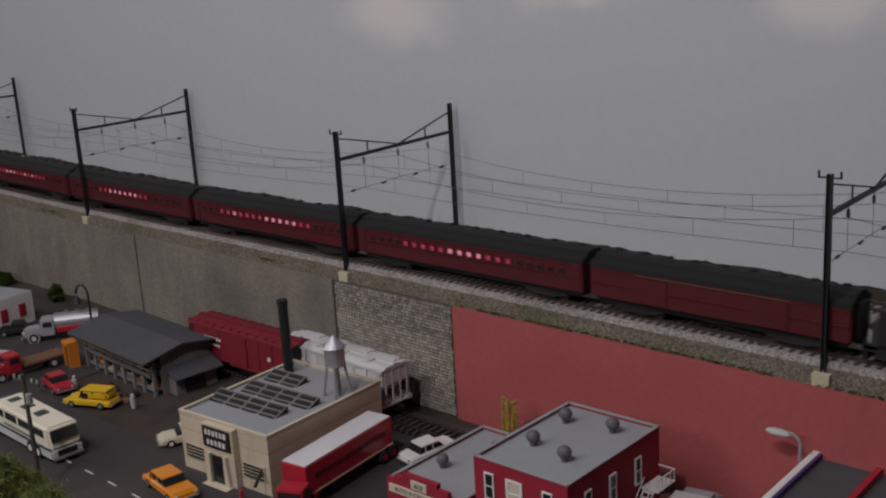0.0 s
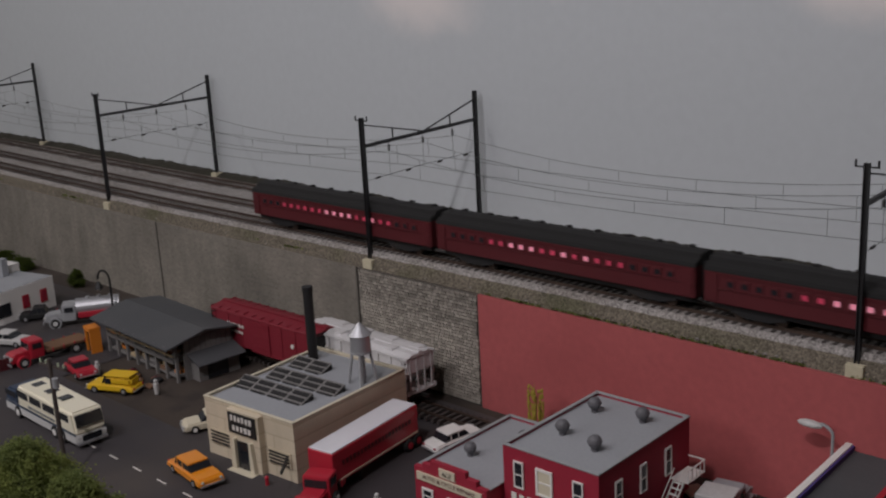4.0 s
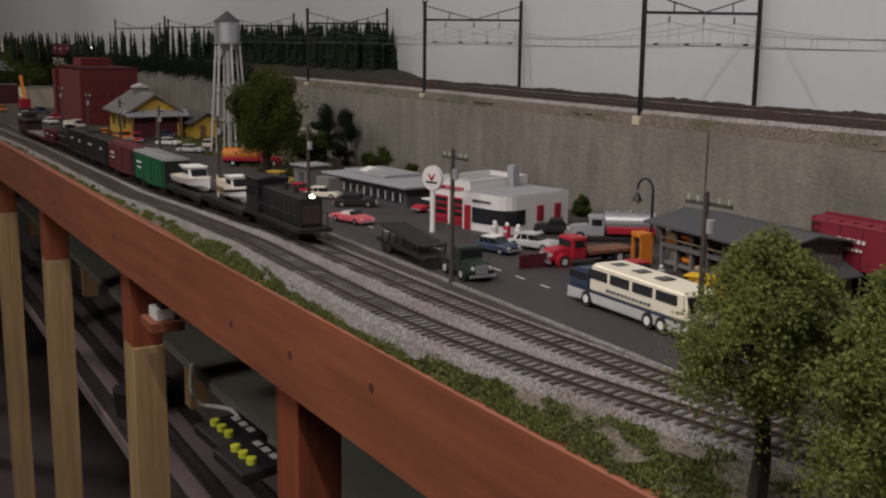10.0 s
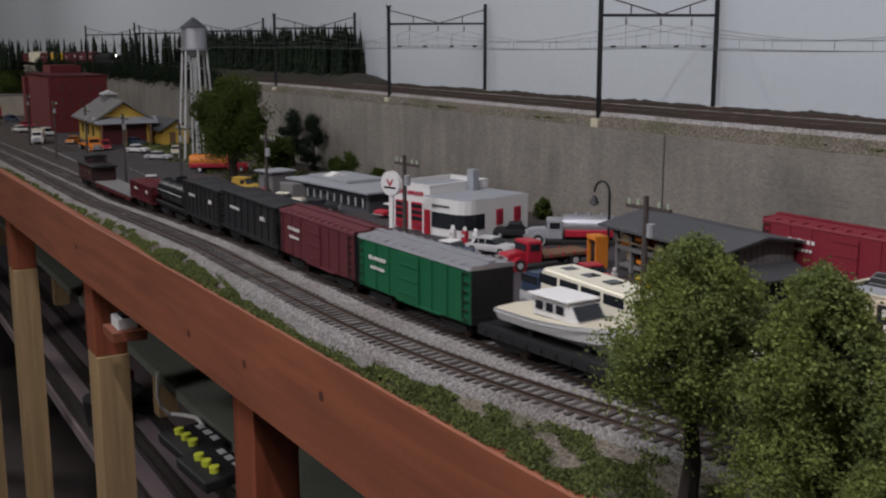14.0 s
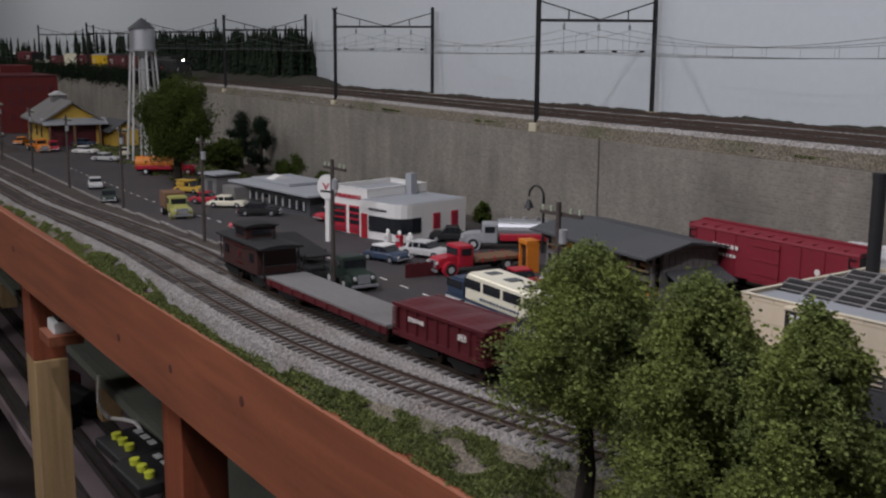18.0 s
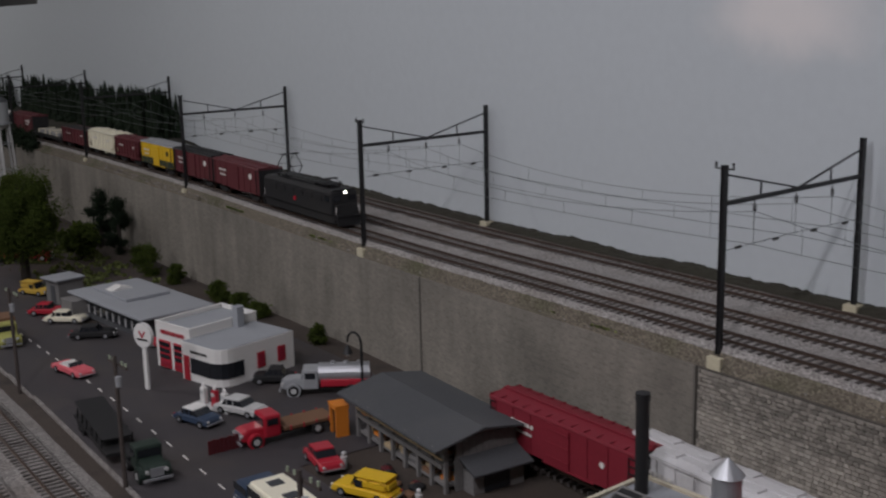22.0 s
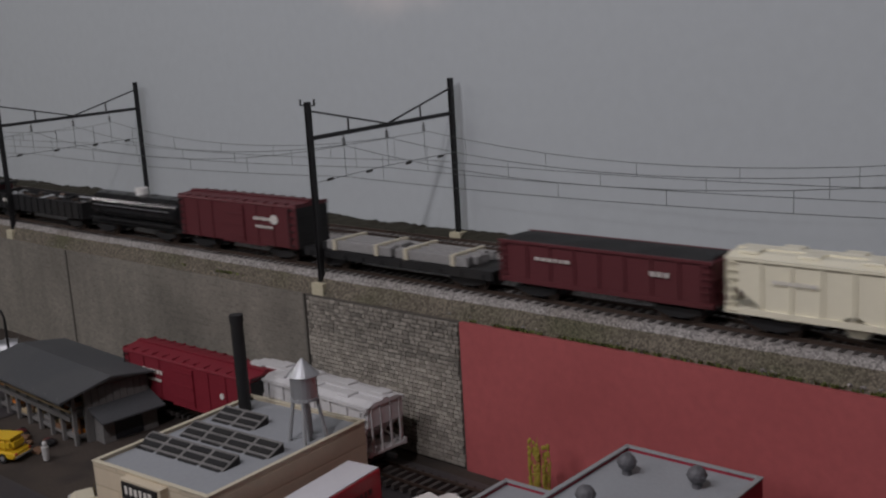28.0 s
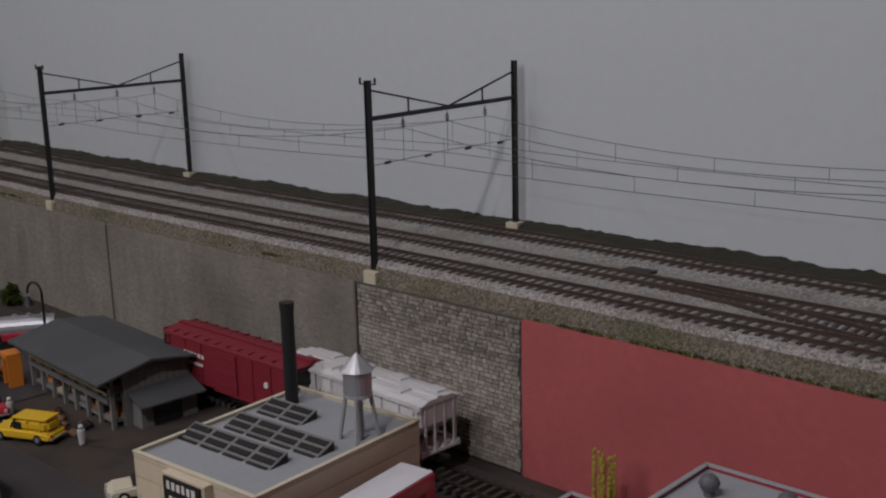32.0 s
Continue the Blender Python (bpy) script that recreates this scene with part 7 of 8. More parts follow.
def tank_car(label, L=0.125, paint="tank_black", dome="tank_black", name="tank_car"):
    c = thing(name, label, "freight car", group="freight cars")
    part("underframe", box(B(), 0, 0, 0.010, L, 0.024, 0.003), "loco_black", c)
    bm = rod(B(), (-L / 2 + 0.006, 0, 0.030), (L / 2 - 0.006, 0, 0.030), 0.0150, 26)
    part("tank", bm, paint, c)
    for sx in (-1, 1):
        part("tank_end", ball(B(), sx * (L / 2 - 0.006), 0, 0.030, 0.0149, 0.28, 1, 1, 3), paint, c)
    part("dome", rod(B(), (0, 0, 0.043), (0, 0, 0.0515), 0.0062, 18), dome, c)
    for k in range(4):
        part("band", rod(B(), (-L * 0.36 + k * L * 0.24, 0, 0.030), (-L * 0.36 + k * L * 0.24 + 0.0010, 0, 0.030), 0.0153, 26), paint, c)
    for sy in (-1, 1):
        part("running_board", box(B(), 0, sy * 0.0155, 0.0165, L * 0.92, 0.004, 0.0010), "loco_black", c)
        part("handrail", rod(B(), (-L * 0.42, sy * 0.0158, 0.032), (L * 0.42, sy * 0.0158, 0.032), 0.0004, 5), "silver", c)
    bogies(c, L)
    return c


def caboose(label, paint, L=0.105, roof="loco_black", name="caboose", ink="pale_grey"):
    c = thing(name, label, "caboose", group="freight cars")
    W = 0.034
    part("underframe", box(B(), 0, 0, 0.010, L, 0.028, 0.0032), "loco_black", c)
    part("body", box(B(), 0, 0, 0.0130, L * 0.76, W, 0.0270, bevel=0.0006), paint, c)
    arc = lambda w, z, h: [(-w / 2, z), (w / 2, z), (w / 2, z + h * 0.4), (w * 0.25, z + h * 0.85), (0, z + h), (-w * 0.25, z + h * 0.85), (-w / 2, z + h * 0.4)]
    part("roof", prism(B(), arc(W + 0.003, 0.0398, 0.0042), -L * 0.49, L * 0.49, "x"), roof, c)
    part("cupola", box(B(), -L * 0.06, 0, 0.0425, L * 0.24, W * 0.78, 0.0125, bevel=0.0006), paint, c)
    part("cupola_roof", prism(B(), arc(W * 0.88, 0.0548, 0.0034), -L * 0.20, L * 0.08, "x"), roof, c)
    part("stove_pipe", rod(B(), (L * 0.18, 0.006, 0.043), (L * 0.18, 0.006, 0.053), 0.0013, 8), "loco_black", c)
    for sy in (-1, 1):
        for x in (-L * 0.27, L * 0.27):
            part("side_window", box(B(), x, sy * (W / 2 + 0.0003), 0.025, 0.0075, 0.0008, 0.0085), "glass", c)
        part("cupola_window", box(B(), -L * 0.06, sy * W * 0.392, 0.0465, 0.016, 0.0008, 0.0055), "glass", c)
        letters(c, 0.0, sy * (W / 2 + 0.0006), 0.0195, 0.018, 0.0018, 7, rz=0 if sy < 0 else 180, material=ink, seed=4)
        letters(c, 0.0, sy * (W / 2 + 0.0006), 0.0365, 0.030, 0.0014, 12, rz=0 if sy < 0 else 180, material=ink, seed=5)
        part("emblem", rod(B(), (0, sy * W * 0.48, 0.0285), (0, sy * (W / 2 + 0.0007), 0.0285), 0.0032, 18), ink, c)
    for sx in (-1, 1):
        part("platform", box(B(), sx * L * 0.44, 0, 0.0115, L * 0.12, W, 0.0018), "loco_black", c)
        for sy in (-1, 1):
            part("platform_post", rod(B(), (sx * L * 0.475, sy * W * 0.44, 0.012), (sx * L * 0.475, sy * W * 0.44, 0.0405), 0.0006, 6), "loco_black", c)
        part("end_rail", rod(B(), (sx * L * 0.475, -W * 0.44, 0.0235), (sx * L * 0.475, W * 0.44, 0.0235), 0.0006, 6), "loco_black", c)
        part("cupola_end_window", box(B(), -L * 0.06 + sx * L * 0.1225, 0, 0.0465, 0.0008, 0.016, 0.0055), "glass", c)
    bogies(c, L, inset=0.020)
    return c


def gondola(label, paint, L=0.190, load="coal", name="gondola_car"):
    c = thing(name, label, "freight car", group="freight cars")
    W, H = 0.035, 0.020
    part("floor", box(B(), 0, 0, 0.0120, L, W, 0.0025), paint, c)
    for sy in (-1, 1):
        part("side", box(B(), 0, sy * (W / 2 - 0.0008), 0.0125, L, 0.0014, H), paint, c)
        for k in range(14):
            part("side_post", box(B(), -L / 2 + 0.006 + (L - 0.012) * k / 13, sy * (W / 2 + 0.0003), 0.0125, 0.0016, 0.0014, H), paint, c)
        letters(c, sy * L * 0.30, sy * (W / 2 + 0.0014), 0.024, 0.022, 0.004, 3, rz=0 if sy < 0 else 180, seed=8)
    for sx in (-1, 1):
        part("end", box(B(), sx * (L / 2 - 0.0008), 0, 0.0125, 0.0014, W, H), paint, c)
    rnd = random.Random(3)
    for k in range(26):
        part("scrap", box(B(), rnd.uniform(-L * 0.45, L * 0.45), rnd.uniform(-0.011, 0.011), 0.026 + rnd.uniform(0, 0.006), rnd.uniform(0.008, 0.02), rnd.uniform(0.002, 0.008), 0.0022, rnd.uniform(0, 180), rnd.uniform(-20, 20), rnd.uniform(-20, 20)), rnd.choice(("coal", "grey_paint", "rail", "loco_black")), c)
    part("load_bed", box(B(), 0, 0, 0.016, L - 0.006, W - 0.004, 0.010), load, c)
    bogies(c, L)
    return c


def coach(label, L=0.278, lit=(3, 12), baggage=False, name="passenger_coach"):
    c = thing(name, label, "passenger car", group="passenger cars")
    W = 0.0345
    part("underframe", box(B(), 0, 0, 0.0075, L * 0.96, 0.026, 0.006), "loco_black", c)
    part("body", box(B(), 0, 0, 0.0125, L, W, 0.0290, bevel=0.0008), "tuscan", c)
    prof = [(-W / 2 - 0.0005, 0.0408), (W / 2 + 0.0005, 0.0408), (W * 0.47, 0.0445), (W * 0.30, 0.0472), (W * 0.24, 0.0505), (0, 0.0518), (-W * 0.24, 0.0505), (-W * 0.30, 0.0472), (-W * 0.47, 0.0445)]
    part("roof", prism(B(), prof, -L / 2, L / 2, "x"), "roof_black", c, "black clerestory roof")
    for k in range(9):
        part("roof_vent", box(B(), -L * 0.44 + k * L * 0.11, 0.006, 0.0508, 0.005, 0.004, 0.0022, bevel=0.0006), "roof_black", c)
    n = 21
    glim = random.Random(int(L * 1e4) + lit[0] * 7 + lit[1])
    for sy in (-1, 1):
        y = sy * (W / 2 + 0.0002)
        part("belt_rail", box(B(), 0, sy * (W / 2 + 0.0004), 0.0255, L * 0.995, 0.0008, 0.0009), "tuscan", c)
        part("letter_board", box(B(), 0, sy * (W / 2 + 0.0004), 0.0382, L * 0.995, 0.0006, 0.0020), "tuscan", c)
        if baggage:
            for x in (-L * 0.24, L * 0.22):
                part("baggage_door", box(B(), x, sy * (W / 2 + 0.0006), 0.0140, 0.030, 0.0010, 0.0230), "tuscan", c)
            letters(c, 0, sy * (W / 2 + 0.0009), 0.0392, L * 0.6, 0.0012, 26, rz=0 if sy < 0 else 180, material="wood_brown", seed=12)
            continue
        for k in range(n):
            x = -L * 0.42 + L * 0.84 * k / (n - 1)
            on = lit[0] <= k <= lit[1]
            w = part("window_frame", box(B(), x, y, 0.0272, 0.0074, 0.0010, 0.0086), "tuscan", c)
            edge = min(k - lit[0], lit[1] - k)
            pane = "glass" if not on else "dim_window" if edge < 2 or glim.random() < 0.5 else "lit_window"
            part("pane", box(B(), x, sy * (W / 2 + 0.0006), 0.0290, 0.0046, 0.0006, 0.0045), pane, w)
        for sx in (-1, 1):
            part("vestibule_door", box(B(), sx * L * 0.475, sy * (W / 2 + 0.0004), 0.0150, 0.0085, 0.0008, 0.0235), "tuscan", c)
    for sx in (-1, 1):
        part("diaphragm", box(B(), sx * (L / 2 + 0.0015), 0, 0.0130, 0.0030, 0.013, 0.0300), "loco_black", c)
    bogies(c, L, axles=3, gap=0.0165, inset=0.042)
    return c


def electric_loco(label, name="electric_locomotive"):
    c = thing(name, label, "locomotive")
    L, W = 0.205, 0.0350
    part("frame", box(B(), 0, 0, 0.0090, L, 0.030, 0.0055), "loco_black", c)
    body = box(B(), 0, 0, 0.0145, L * 0.90, W, 0.0330, bevel=0.0022)
    part("body", body, "loco_black", c)
    part("roof", prism(B(), [(-W * 0.5, 0.0470), (W * 0.5, 0.0470), (W * 0.38, 0.0508), (-W * 0.38, 0.0508)], -L * 0.44, L * 0.44, "x"), "loco_black", c)
    part("roof_box", box(B(), 0, 0, 0.0505, L * 0.34, W * 0.5, 0.0040, bevel=0.0008), "loco_black", c)
    for k in range(5):
        part("roof_hatch", box(B(), -L * 0.13 + k * L * 0.065, 0, 0.0543, L * 0.045, W * 0.34, 0.0012, bevel=0.0003), "loco_green", c)
    for sx in (-1, 1):
        for sy in (-1, 1):
            part("roof_insulator", rod(B(), (sx * L * 0.33, sy * 0.007, 0.0500), (sx * L * 0.33, sy * 0.007, 0.0550), 0.0011, 8), "insulator", c)
        part("hood_step", prism(B(), [(-W * 0.42, 0.0145), (W * 0.42, 0.0145), (W * 0.36, 0.0300), (-W * 0.36, 0.0300)], sx * L * 0.448, sx * L * 0.486, "x"), "loco_black", c)
    for sy in (-1, 1):
        for k in range(6):
            part("side_grille", box(B(), -L * 0.30 + k * L * 0.12, sy * (W / 2 + 0.0003), 0.0335, 0.016, 0.0008, 0.0085), "loco_black", c)
        part("side_window", box(B(), L * 0.40, sy * (W / 2 + 0.0003), 0.0345, 0.010, 0.0008, 0.0080), "glass", c)
        part("emblem", box(B(), -0.002, sy * (W / 2 + 0.0006), 0.0235, 0.0055, 0.0008, 0.0060), "red", c, "small red emblem plate")
        for k in range(9):
            part("wheel", rod(B(), (-L * 0.42 + k * L * 0.105, sy * 0.0083 - 0.0012, 0.0080 if 2 < k < 6 else 0.0058), (-L * 0.42 + k * L * 0.105, sy * 0.0083 + 0.0012, 0.0080 if 2 < k < 6 else 0.0058), 0.0080 if 2 < k < 6 else 0.0058, 14), "rail", c)
        part("side_frame", box(B(), 0, sy * 0.0135, 0.0040, L * 0.92, 0.0022, 0.0080), "loco_black", c)
        for sx in (-1, 1):
            part("handrail", rod(B(), (sx * L * 0.478, sy * W * 0.40, 0.0120), (sx * L * 0.478, sy * W * 0.40, 0.0270), 0.0006, 6), "lettering", c)
    for sx in (-1, 1):
        part("end_deck", box(B(), sx * L * 0.475, 0, 0.0105, L * 0.05, 0.030, 0.0030), "loco_black", c)
        part("pilot", prism(B(), [(-0.014, 0.002), (0.014, 0.002), (0.016, 0.0110), (-0.016, 0.0110)], sx * L * 0.492 - 0.0015, sx * L * 0.492 + 0.0015, "x"), "loco_black", c)
        for sy in (-1, 1):
            part("cab_window", box(B(), sx * (L * 0.45 + 0.0003), sy * 0.0095, 0.0350, 0.0008, 0.0095, 0.0075), "glass", c)
    hl = part("headlight", rod(B(), (L * 0.450, 0, 0.0475), (L * 0.462, 0, 0.0475), 0.0034, 16), "loco_black", c)
    part("headlight_lens", rod(B(), (L * 0.4615, 0, 0.0475), (L * 0.4635, 0, 0.0475), 0.0020, 16), "headlight", hl, "bright lit headlight")
    # Pantographs: the hind one raised, the leading one folded.
    for x, up in ((-L * 0.24, 0.030), (L * 0.26, 0.0050)):
        p = part("pantograph", box(B(), x, 0, 0.0545, 0.036, 0.020, 0.0012), "loco_black", c)
        bm = B()
        for sy in (-1, 1):
            for sx in (-1, 1):
                rod(bm, (x + sx * 0.006, sy * 0.009, 0.0555), (x + sx * 0.0185, sy * 0.008, 0.0558 + up * 0.45), 0.0005, 5)
                rod(bm, (x + sx * 0.0185, sy * 0.008, 0.0558 + up * 0.45), (x + sx * 0.003, sy * 0.007, 0.0560 + up), 0.0005, 5)
        for sx in (-1, 1):
            rod(bm, (x + sx * 0.0185, -0.008, 0.0558 + up * 0.45), (x + sx * 0.0185, 0.008, 0.0558 + up * 0.45), 0.0005, 5)
        part("pantograph_arm", bm, "loco_black", p)
        part("pantograph_shoe", box(B(), x, 0, 0.0560 + up, 0.0085, 0.024, 0.0012, bevel=0.0004), "loco_black", p)
    for k in range(6):
        part("roof_insulator", rod(B(), (-L * 0.10 + k * 0.008, 0.006, 0.0545), (-L * 0.10 + k * 0.008, 0.006, 0.0580), 0.0010, 8), "insulator", c)
    return c


def switcher(label, name="diesel_switcher"):
    c = thing(name, label, "locomotive")
    L = 0.156
    part("frame", box(B(), 0, 0, 0.0105, L, 0.034, 0.0040), "loco_black", c)
    hood = box(B(), 0.016, 0, 0.0145, 0.104, 0.0230, 0.0290, bevel=0.0016)
    part("hood", hood, "loco_black", c)
    cab = part("cab", box(B(), -0.053, 0, 0.0145, 0.034, 0.0345, 0.0345, bevel=0.0010), "loco_black", c)
    part("cab_roof", prism(B(), [(-0.0185, 0.0488), (0.0185, 0.0488), (0.0185, 0.0500), (0, 0.0530), (-0.0185, 0.0500)], -0.0725, -0.034, "x"), "loco_black", c)
    for sy in (-1, 1):
        for x in (-0.060, -0.047):
            part("cab_window", box(B(), x, sy * 0.0174, 0.0330, 0.0095, 0.0008, 0.0090), "glass", cab)
        part("front_window", box(B(), -0.0356, sy * 0.0143, 0.0345, 0.0008, 0.0048, 0.0080), "glass", cab)
        for k in range(7):
            part("hood_door", box(B(), -0.024 + k * 0.013, sy * 0.0117, 0.0190, 0.0110, 0.0006, 0.0190), "loco_black", c)
        part("handrail", rod(B(), (-0.034, sy * 0.0160, 0.0270), (0.072, sy * 0.0160, 0.0270), 0.0004, 5), "loco_green", c)
        for k in range(6):
            part("stanchion", rod(B(), (-0.030 + k * 0.020, sy * 0.0160, 0.0145), (-0.030 + k * 0.020, sy * 0.0160, 0.0270), 0.0004, 5), "loco_green", c)
        for sx in (-1, 1):
            part("end_rail", rod(B(), (sx * L * 0.485, sy * 0.013, 0.0140), (sx * L * 0.485, sy * 0.013, 0.0290), 0.0005, 5), "loco_green", c)
            part("step", box(B(), sx * L * 0.475, sy * 0.0150, 0.0030, 0.006, 0.004, 0.0010), "loco_black", c)
    part("radiator", box(B(), 0.0684, 0, 0.0180, 0.0008, 0.0180, 0.0180), "rail", c)
    for x in (0.002, 0.030):
        part("exhaust_stack", rod(B(), (x, 0, 0.0430), (x, 0, 0.0500), 0.0022, 12), "loco_black", c)
    part("bell", ball(B(), 0.050, 0, 0.0460, 0.0020, sub=2), "wood_brown", c)
    hl = part("headlight", box(B(), 0.0660, 0, 0.0420, 0.0060, 0.0072, 0.0058, bevel=0.0008), "loco_black", c)
    part("headlight_lens", rod(B(), (0.0688, 0, 0.0450), (0.0702, 0, 0.0450), 0.0020, 16), "headlight", hl, "bright lit headlight")
    part("fuel_tank", box(B(), 0, 0, 0.0035, 0.040, 0.026, 0.0070, bevel=0.0010), "loco_black", c)
    bogies(c, L, gap=0.027, inset=0.040)
    return c


def boat(label, racing=False, name="model_boat"):
    c = thing(name, label, "boat", group="boats on flat cars")
    L, W = (0.072, 0.026) if racing else (0.108, 0.033)
    rows = []
    for i in range(13):
        u = i / 12
        half = W / 2 * (1 - max(0, (u - 0.45) / 0.55) ** 2.2) + 0.0002
        sheer = 0.0140 + 0.0055 * max(0, u - 0.3) ** 1.2 * 1.6
        x = -L / 2 + L * u
        keel = 0.0 + 0.007 * max(0, (u - 0.7) / 0.3) ** 2
        rows.append([(x, -half, sheer), (x, -half * 0.82, sheer * 0.45 + keel * 0.5), (x, 0, keel), (x, half * 0.82, sheer * 0.45 + keel * 0.5), (x, half, sheer)])
    part("hull", sheet(B(), rows), "white_paint", c)
    part("deck", sheet(B(), [[r[0], ((r[0][0]), 0, r[0][2] + 0.0008), r[4]] for r in rows]), "cream", c)
    bm = B()
    bm.faces.new([bm.verts.new(p) for p in rows[0]])
    part("transom", bm, "wood_brown", c)
    for sy in (-1, 1):
        st = [[(r[0][0], r[0][1] * (1.02 if True else 1) * (1 if sy < 0 else -1), r[0][2] - dz) for dz in (0.0015, 0.0040 if racing else 0.0026)] for r in rows]
        part("side_stripe", sheet(B(), st), "loco_black" if racing else "pale_grey", c)
    cab = prism(B(), [(-L * 0.22, 0.0150), (L * 0.16, 0.0155), (L * 0.08, 0.0265), (-L * 0.22, 0.0275)], -W * 0.34, W * 0.34, "y")
    bmesh.ops.bevel(cab, geom=cab.edges[:], offset=0.0010, segments=2, affect="EDGES")
    cb = part("cabin", cab, "white_paint", c)
    part("cabin_roof", box(B(), -L * 0.08, 0, 0.0272, L * 0.34, W * 0.78, 0.0014, bevel=0.0005), "white_paint", cb)
    for sy in (-1, 1):
        for k in range(3):
            part("cabin_window", box(B(), -L * 0.16 + k * L * 0.085, sy * W * 0.345, 0.0195, L * 0.065, 0.0008, 0.0052), "glass", cb)
    part("windscreen", bar(B(), (L * 0.147, 0, 0.0180), (L * 0.097, 0, 0.0255), W * 0.6, 0.0010), "glass", cb)
    if racing:
        part("tail_panel", box(B(), -L * 0.34, 0, 0.006, L * 0.34, W * 0.90, 0.0165, bevel=0.001), "cream", c)
        part("tail_fin", prism(B(), [(-L * 0.52, 0.002), (-L * 0.44, 0.002), (-L * 0.47, 0.026), (-L * 0.54, 0.026)], -W * 0.46, -W * 0.42, "y"), "cream", c)
        part("side_mark", box(B(), -L * 0.30, -W * 0.52, 0.0100, 0.026, 0.0006, 0.0050), "wood_brown", c)
    part("cradle", box(B(), -L * 0.25, 0, -0.0005, 0.004, W * 0.6, 0.006), "loco_black", c)
    part("cradle", box(B(), L * 0.20, 0, -0.0005, 0.004, W * 0.5, 0.006), "loco_black", c)
    return c


def bundles(label, L=0.150, name="timber_load"):
    c = thing(name, label, "freight load")
    rnd = random.Random(6)
    for i in range(2):
        for k in range(7):
            part("pole", box(B(), (-0.25 + 0.5 * i) * L + rnd.uniform(-0.003, 0.003), -0.0135 + k * 0.0045, 0.0, L * 0.46, 0.0040, 0.0065 + rnd.uniform(-0.001, 0.001), bevel=0.0008), "load_grey", c)
        for u in (-0.15, 0.15):
            part("strap", box(B(), (-0.25 + 0.5 * i + u) * L, 0, 0.0001, 0.0030, 0.0345, 0.0082), "cream", c)
    return c


# Standing cars on the siding at the wall's foot.
sd = thing("siding_track", "dark siding track at the retaining wall's foot", "railway track", kind="structure")
for o in (-0.0083, 0.0083):
    part("rail", box(B(), -0.72, 0.645 + o, 0.0063, 0.75, 0.001, 0.0022), "rail", sd)
bm = B()
for i in range(90):
    box(bm, -1.08 + i * 0.0078, 0.645, 0.0030, 0.0028, 0.03, 0.0033)
tagged(part("tie_rest", bm, "tie", sd), kind="stuff")
sb = box_car("bright red boxcar standing on the wall siding", "boxcar_red", L=0.166, H=0.039, emblem=None)
sb.matrix_basis = pose(-0.863, 0.638, 0.0085, 0, 0, 1)
part("emblem", rod(B(), (0.048, -0.0165, 0.030), (0.048, -0.0178, 0.030), 0.0024, 18), "lettering", sb)
hp = hopper("pale grey covered hopper standing on the wall siding", "hopper_white", L=0.150, H=0.032, cover=True)
hp.matrix_basis = pose(-0.737, 0.650, 0.0085, 0, 0, -2)


# ---------------------------------------------------------------- trains: (thing, its length, lift) from the head backwards
def passenger_train():
    cars = [(electric_loco("dark electric locomotive at the head of the passenger train"), 0.205, 0)]
    cars.append((coach("dark red baggage car with a black roof", 0.213, baggage=True, name="baggage_car"), 0.213, 0))
    for i in range(5):
        cars.append((coach("dark red passenger coach with glowing pink windows", (0.266, 0.266, 0.276, 0.270, 0.270)[i], lit=((4, 15), (3, 16), (5, 14), (4, 16), (3, 17))[i]), (0.266, 0.266, 0.276, 0.270, 0.270)[i], 0))
    return cars


def local_freight():
    cars = [(switcher("black diesel switcher with a bright headlight"), 0.156, 0)]
    cars.append((flat_car("black flat car carrying a racing boat", "loco_black", 0.142, "loco_black"), 0.142, 0))
    cars.append((flat_car("black flat car carrying a cabin cruiser", "loco_black", 0.137, "loco_black"), 0.137, 0))
    cars.append((box_car("green boxcar with a silver roof", "green", 0.149, 0.043, roof="silver", letters_at=(0.30,)), 0.149, 0))
    cars.append((box_car("oxide red boxcar with large pale lettering", "oxide", 0.146, 0.043, letters_at=(0.28,)), 0.146, 0))
    cars.append((hopper("black hopper car heaped with coal", "loco_black", 0.150, 0.036), 0.150, 0))
    cars.append((hopper("black lettered hopper car heaped with coal", "loco_black", 0.120, 0.036), 0.120, 0))
    cars.append((tank_car("glossy black tank car", 0.108), 0.108, 0))
    cars.append((hopper("short dark red hopper car", "tuscan", 0.094, 0.019, load="tuscan"), 0.094, 0))
    cars.append((flat_car("long dark red flat car with a grey deck", "tuscan", 0.178, "old_board"), 0.178, 0))
    cars.append((caboose("dark weathered brown caboose", "caboose_brown", 0.097, ink="tuscan"), 0.097, 0))
    return cars


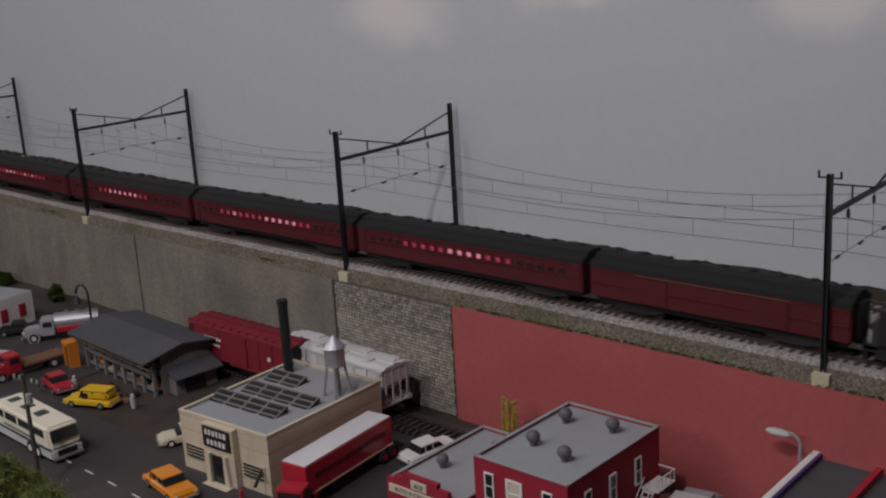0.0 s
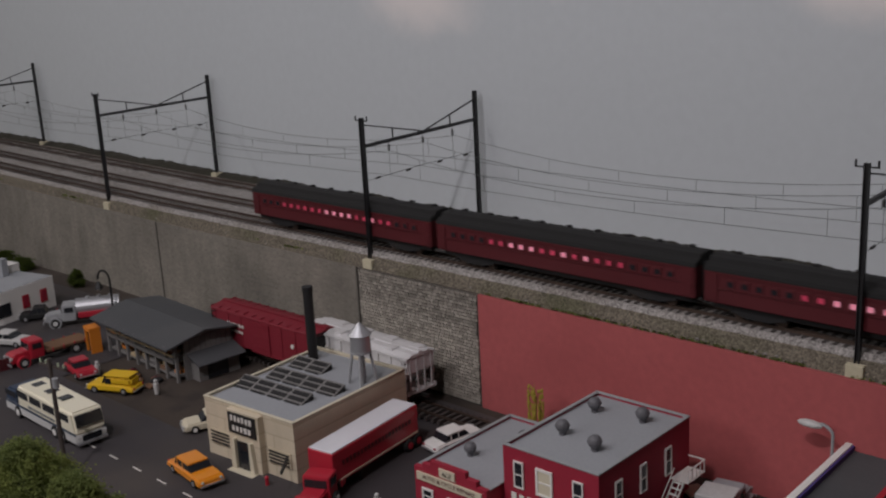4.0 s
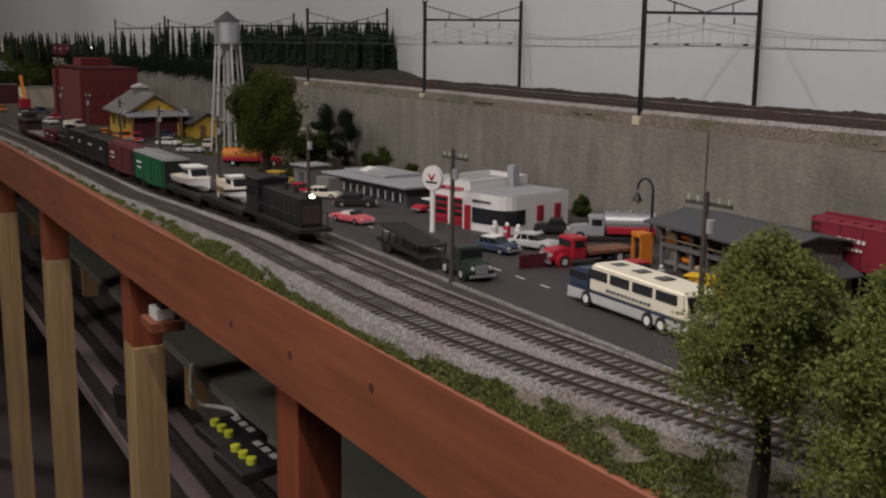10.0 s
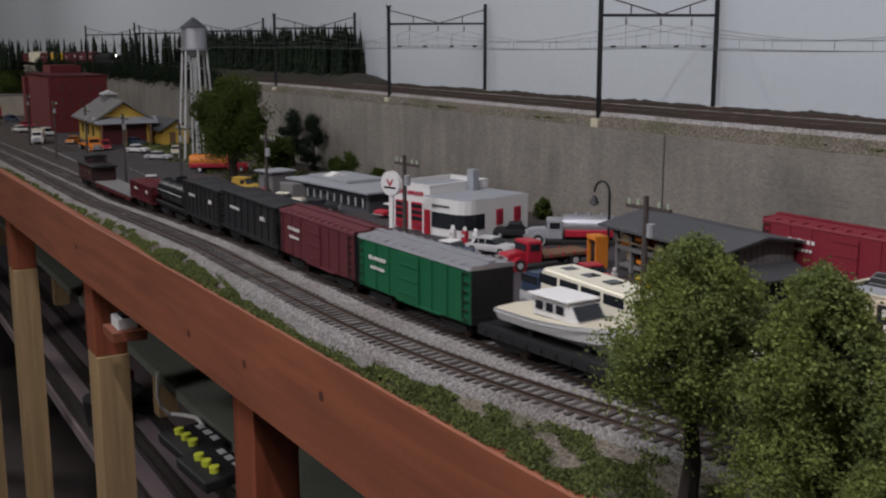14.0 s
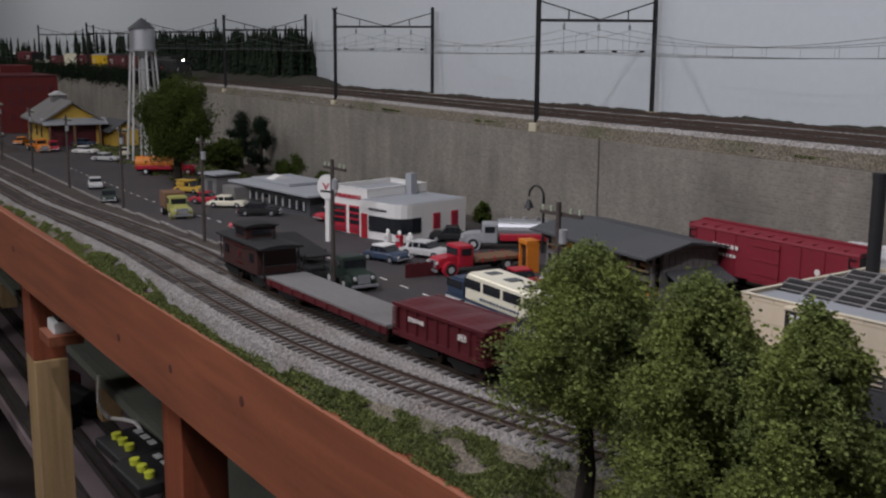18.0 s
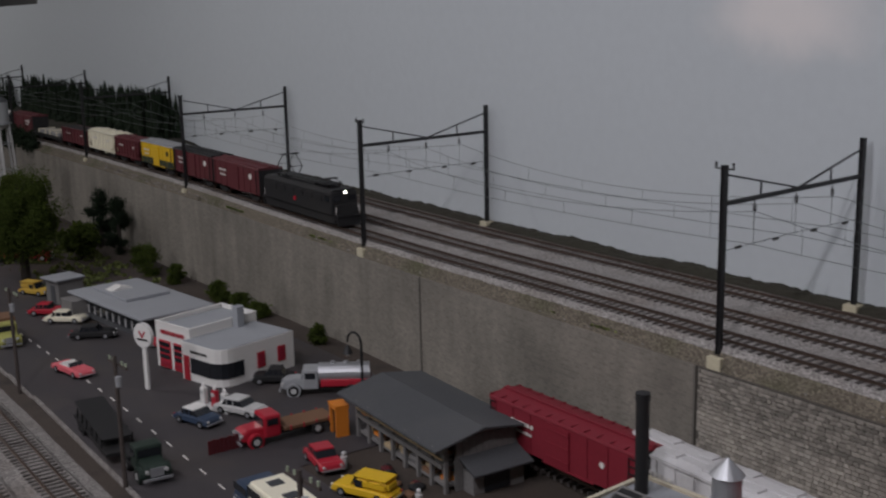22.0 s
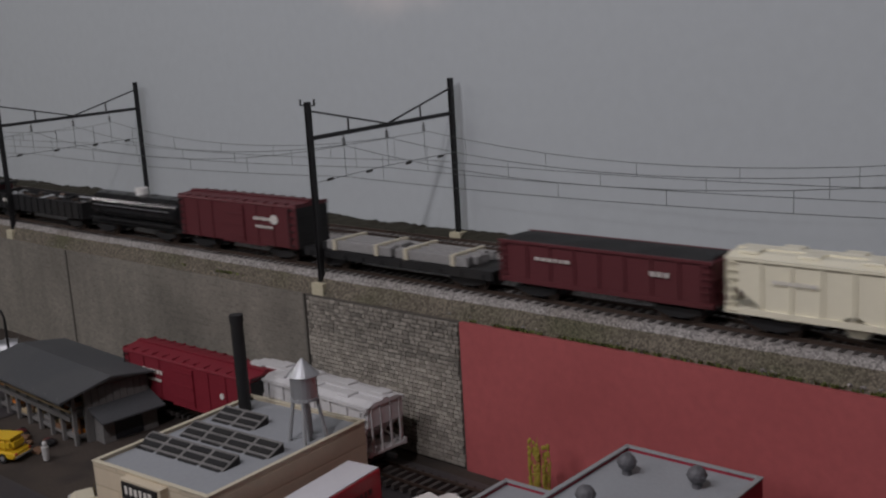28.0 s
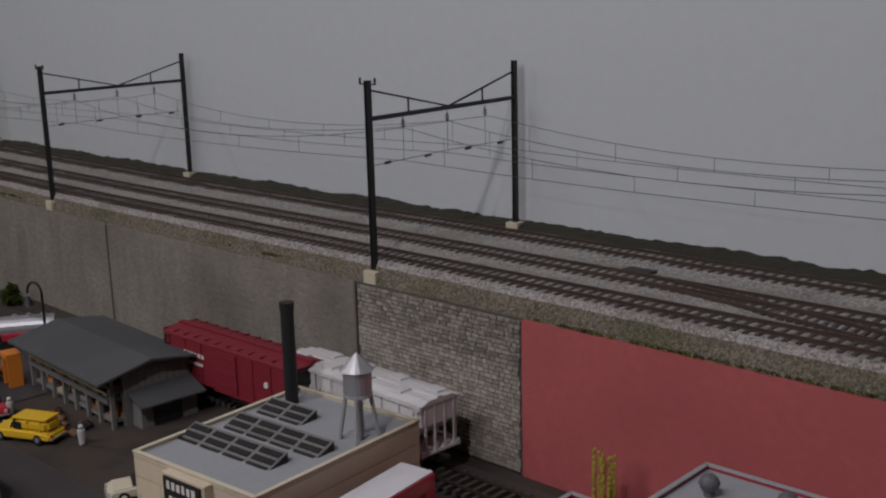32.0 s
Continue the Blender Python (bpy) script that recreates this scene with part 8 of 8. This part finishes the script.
def through_freight():
    cars = [(electric_loco("black electric locomotive with a raised pantograph"), 0.205, 0)]
    cars.append((box_car("oxide red boxcar with a round emblem", "oxide", 0.160, 0.044, emblem="lettering", letters_at=(0.27,)), 0.160, 0))
    cars.append((box_car("oxide red boxcar with a pale script emblem", "oxide", 0.152, 0.045, roof="loco_black", emblem="lettering", letters_at=(0.30,)), 0.152, 0))
    cars.append((box_car("yellow refrigerator car with a dark green base", "yellow", 0.146, 0.044, roof="grey_paint", lower="dark_green", emblem="loco_black", letters_at=(0.30,), name="refrigerator_car"), 0.146, 0))
    cars.append((hopper("maroon covered hopper with round hatches", "oxide", 0.126, 0.034, cover=True), 0.126, 0))
    cars.append((hopper("cream-white covered hopper with open ends", "bus_cream", 0.146, 0.036, cover=True), 0.146, 0))
    cars.append((hopper("oxide red hopper heaped with black coal", "oxide", 0.156, 0.034), 0.156, 0))
    cars.append((flat_car("black flat car loaded with grey bundles", "loco_black", 0.190, "loco_black"), 0.190, 0))
    cars.append((box_car("dark red boxcar with a pale shield emblem", "oxide", 0.157, 0.044, emblem="lettering", letters_at=(-0.25,)), 0.157, 0))
    cars.append((tank_car("black tank car with a white dome", 0.150, dome="white_paint"), 0.150, 0))
    cars.append((gondola("long black gondola loaded with scrap", "loco_black", 0.194), 0.194, 0))
    cars.append((caboose("dark red caboose with a black roof", "oxide", 0.110), 0.110, 0))
    return cars


GAP = 0.0075


def squash(car, k):
    """Lowers a car's body above its underframe by a factor."""
    for ob in car.children_recursive:
        for v in ob.data.vertices:
            if v.co.z > 0.010:
                v.co.z = 0.010 + (v.co.z - 0.010) * k


def run(cars, line, rail, head, extra=()):
    """Keys every car of a train that follows a line; head gives (seconds, place of the leading end)."""
    ts = sorted({0.5 * i for i in range(65)})
    back = 0.0
    for k, (car, length, lift) in enumerate(cars):
        things = [(car, 0.0, 0.0)] + [(ob, dx, dz) for n, ob, dx, dz in extra if n == k]
        for ob, dx, dz in things:
            rows = []
            for t in ts:
                s = float(np.interp(t, [a for a, _ in head], [b for _, b in head])) - back - length / 2 + dx
                x, y, h = line.at(s)
                ax, ay, _ = line.at(s - length * 0.35)
                bx, by, _ = line.at(s + length * 0.35)
                rows.append((t, pose((ax + bx) / 2, (ay + by) / 2, rail + dz + (ground_z(x) if rail < 0.1 else 0.0), 0, 0, math.degrees(math.atan2(by - ay, bx - ax)))))
            walk(ob, rows)
        back += length + GAP


TRAIN_P, TRAIN_L, TRAIN_T = passenger_train(), local_freight(), through_freight()
for train, factors in ((TRAIN_P, (0.84,) + (0.87,) * 6), (TRAIN_L, (0.97, 1, 1, 0.92, 0.92, 0.93, 0.93, 0.93, 0.93, 1, 0.80)), (TRAIN_T, (0.80, 0.84, 0.84, 0.84, 0.82, 0.82, 0.74, 1, 0.84, 0.86, 0.80, 0.76))):
    for (car, length, lift), k in zip(train, factors):
        squash(car, k)
BOATS = (boat("white racing boat with black stripes on a flat car", True), boat("white cabin cruiser resting on a flat car"))
LOAD = bundles("strapped grey bundles lying on a flat car")


def motions():
    # Leading ends by length along each line.
    run(TRAIN_P, UPPER[0], RAIL_UP, [(0, -0.056), (6.0, 1.304), (18.0, 4.02), (19, 4.15), (32, 4.15)])
    run(TRAIN_L, LOWER[1], RAIL_LOW, [(0, -3.352), (9.0, -1.463), (12.0, -0.848), (14.5, -0.329), (19.0, 0.579), (21.5, 1.032), (32, 1.072)],
        [(1, BOATS[0], 0.009, 0.0155), (2, BOATS[1], 0.002, 0.0155)])
    run(TRAIN_T, UPPER[0], RAIL_UP, [(0, -4.6), (6, -4.6), (12.0, -3.98), (13.0, -3.79), (14.5, -3.49), (16.7, -2.93), (18.0, -2.615), (19.0, -2.345), (20.0, -2.022), (21.2, -1.605), (22.0, -1.337), (23.0, -0.985), (24.0, -0.645), (24.8, -0.384), (25.3, -0.214), (28.0, 0.540), (29.0, 0.808), (30.0, 1.068), (31.0, 1.338), (32.0, 1.603)],
        [(7, LOAD, 0.0, 0.0158)])


# ---------------------------------------------------------------- stones of the wall's facing bay
def facing():
    random.seed(12)
    x0, x1 = -0.7845, -0.6275
    row_h, count = 0.0032, 0
    meshes = []
    for v in range(6):
        bm = B()
        made = bmesh.ops.create_cube(bm, size=1.0)
        for w in bm.verts:
            w.co += Vector((random.uniform(-0.07, 0.07), random.uniform(-0.12, 0.12), random.uniform(-0.09, 0.09)))
        bmesh.ops.bevel(bm, geom=bm.edges[:], offset=0.12, segments=1, affect="EDGES")
        me = bpy.data.meshes.new("stone")
        bm.to_mesh(me)
        bm.free()
        me.materials.append(M["stone"])
        meshes.append(me)
    rest = B()
    y = WALL.by_x(-0.7) - 0.0012
    z = 0.104
    r = 0
    while z > 0.001:
        x = x0 - random.random() * 0.004
        while x < x1 - 0.001:
            w = min(random.uniform(0.0038, 0.0068), x1 - x)
            if x + w > x0 + 0.002 and w > 0.002:
                left = max(x, x0)
                m = pose((left + x + w) / 2, y, z + row_h / 2) @ Matrix.Diagonal((x + w - left - 0.0006, 0.0026, row_h - 0.0006, 1))
                if count < 300:
                    shared("stone", random.choice(meshes), wall_stone, m)
                    count += 1
                else:
                    made = bmesh.ops.create_cube(rest, size=1.0, matrix=m)
            x += w
        z -= row_h
        r += 1
    tagged(part("lower_stones", rest, "stone", wall_stone), kind="stuff")


facing()
motions()
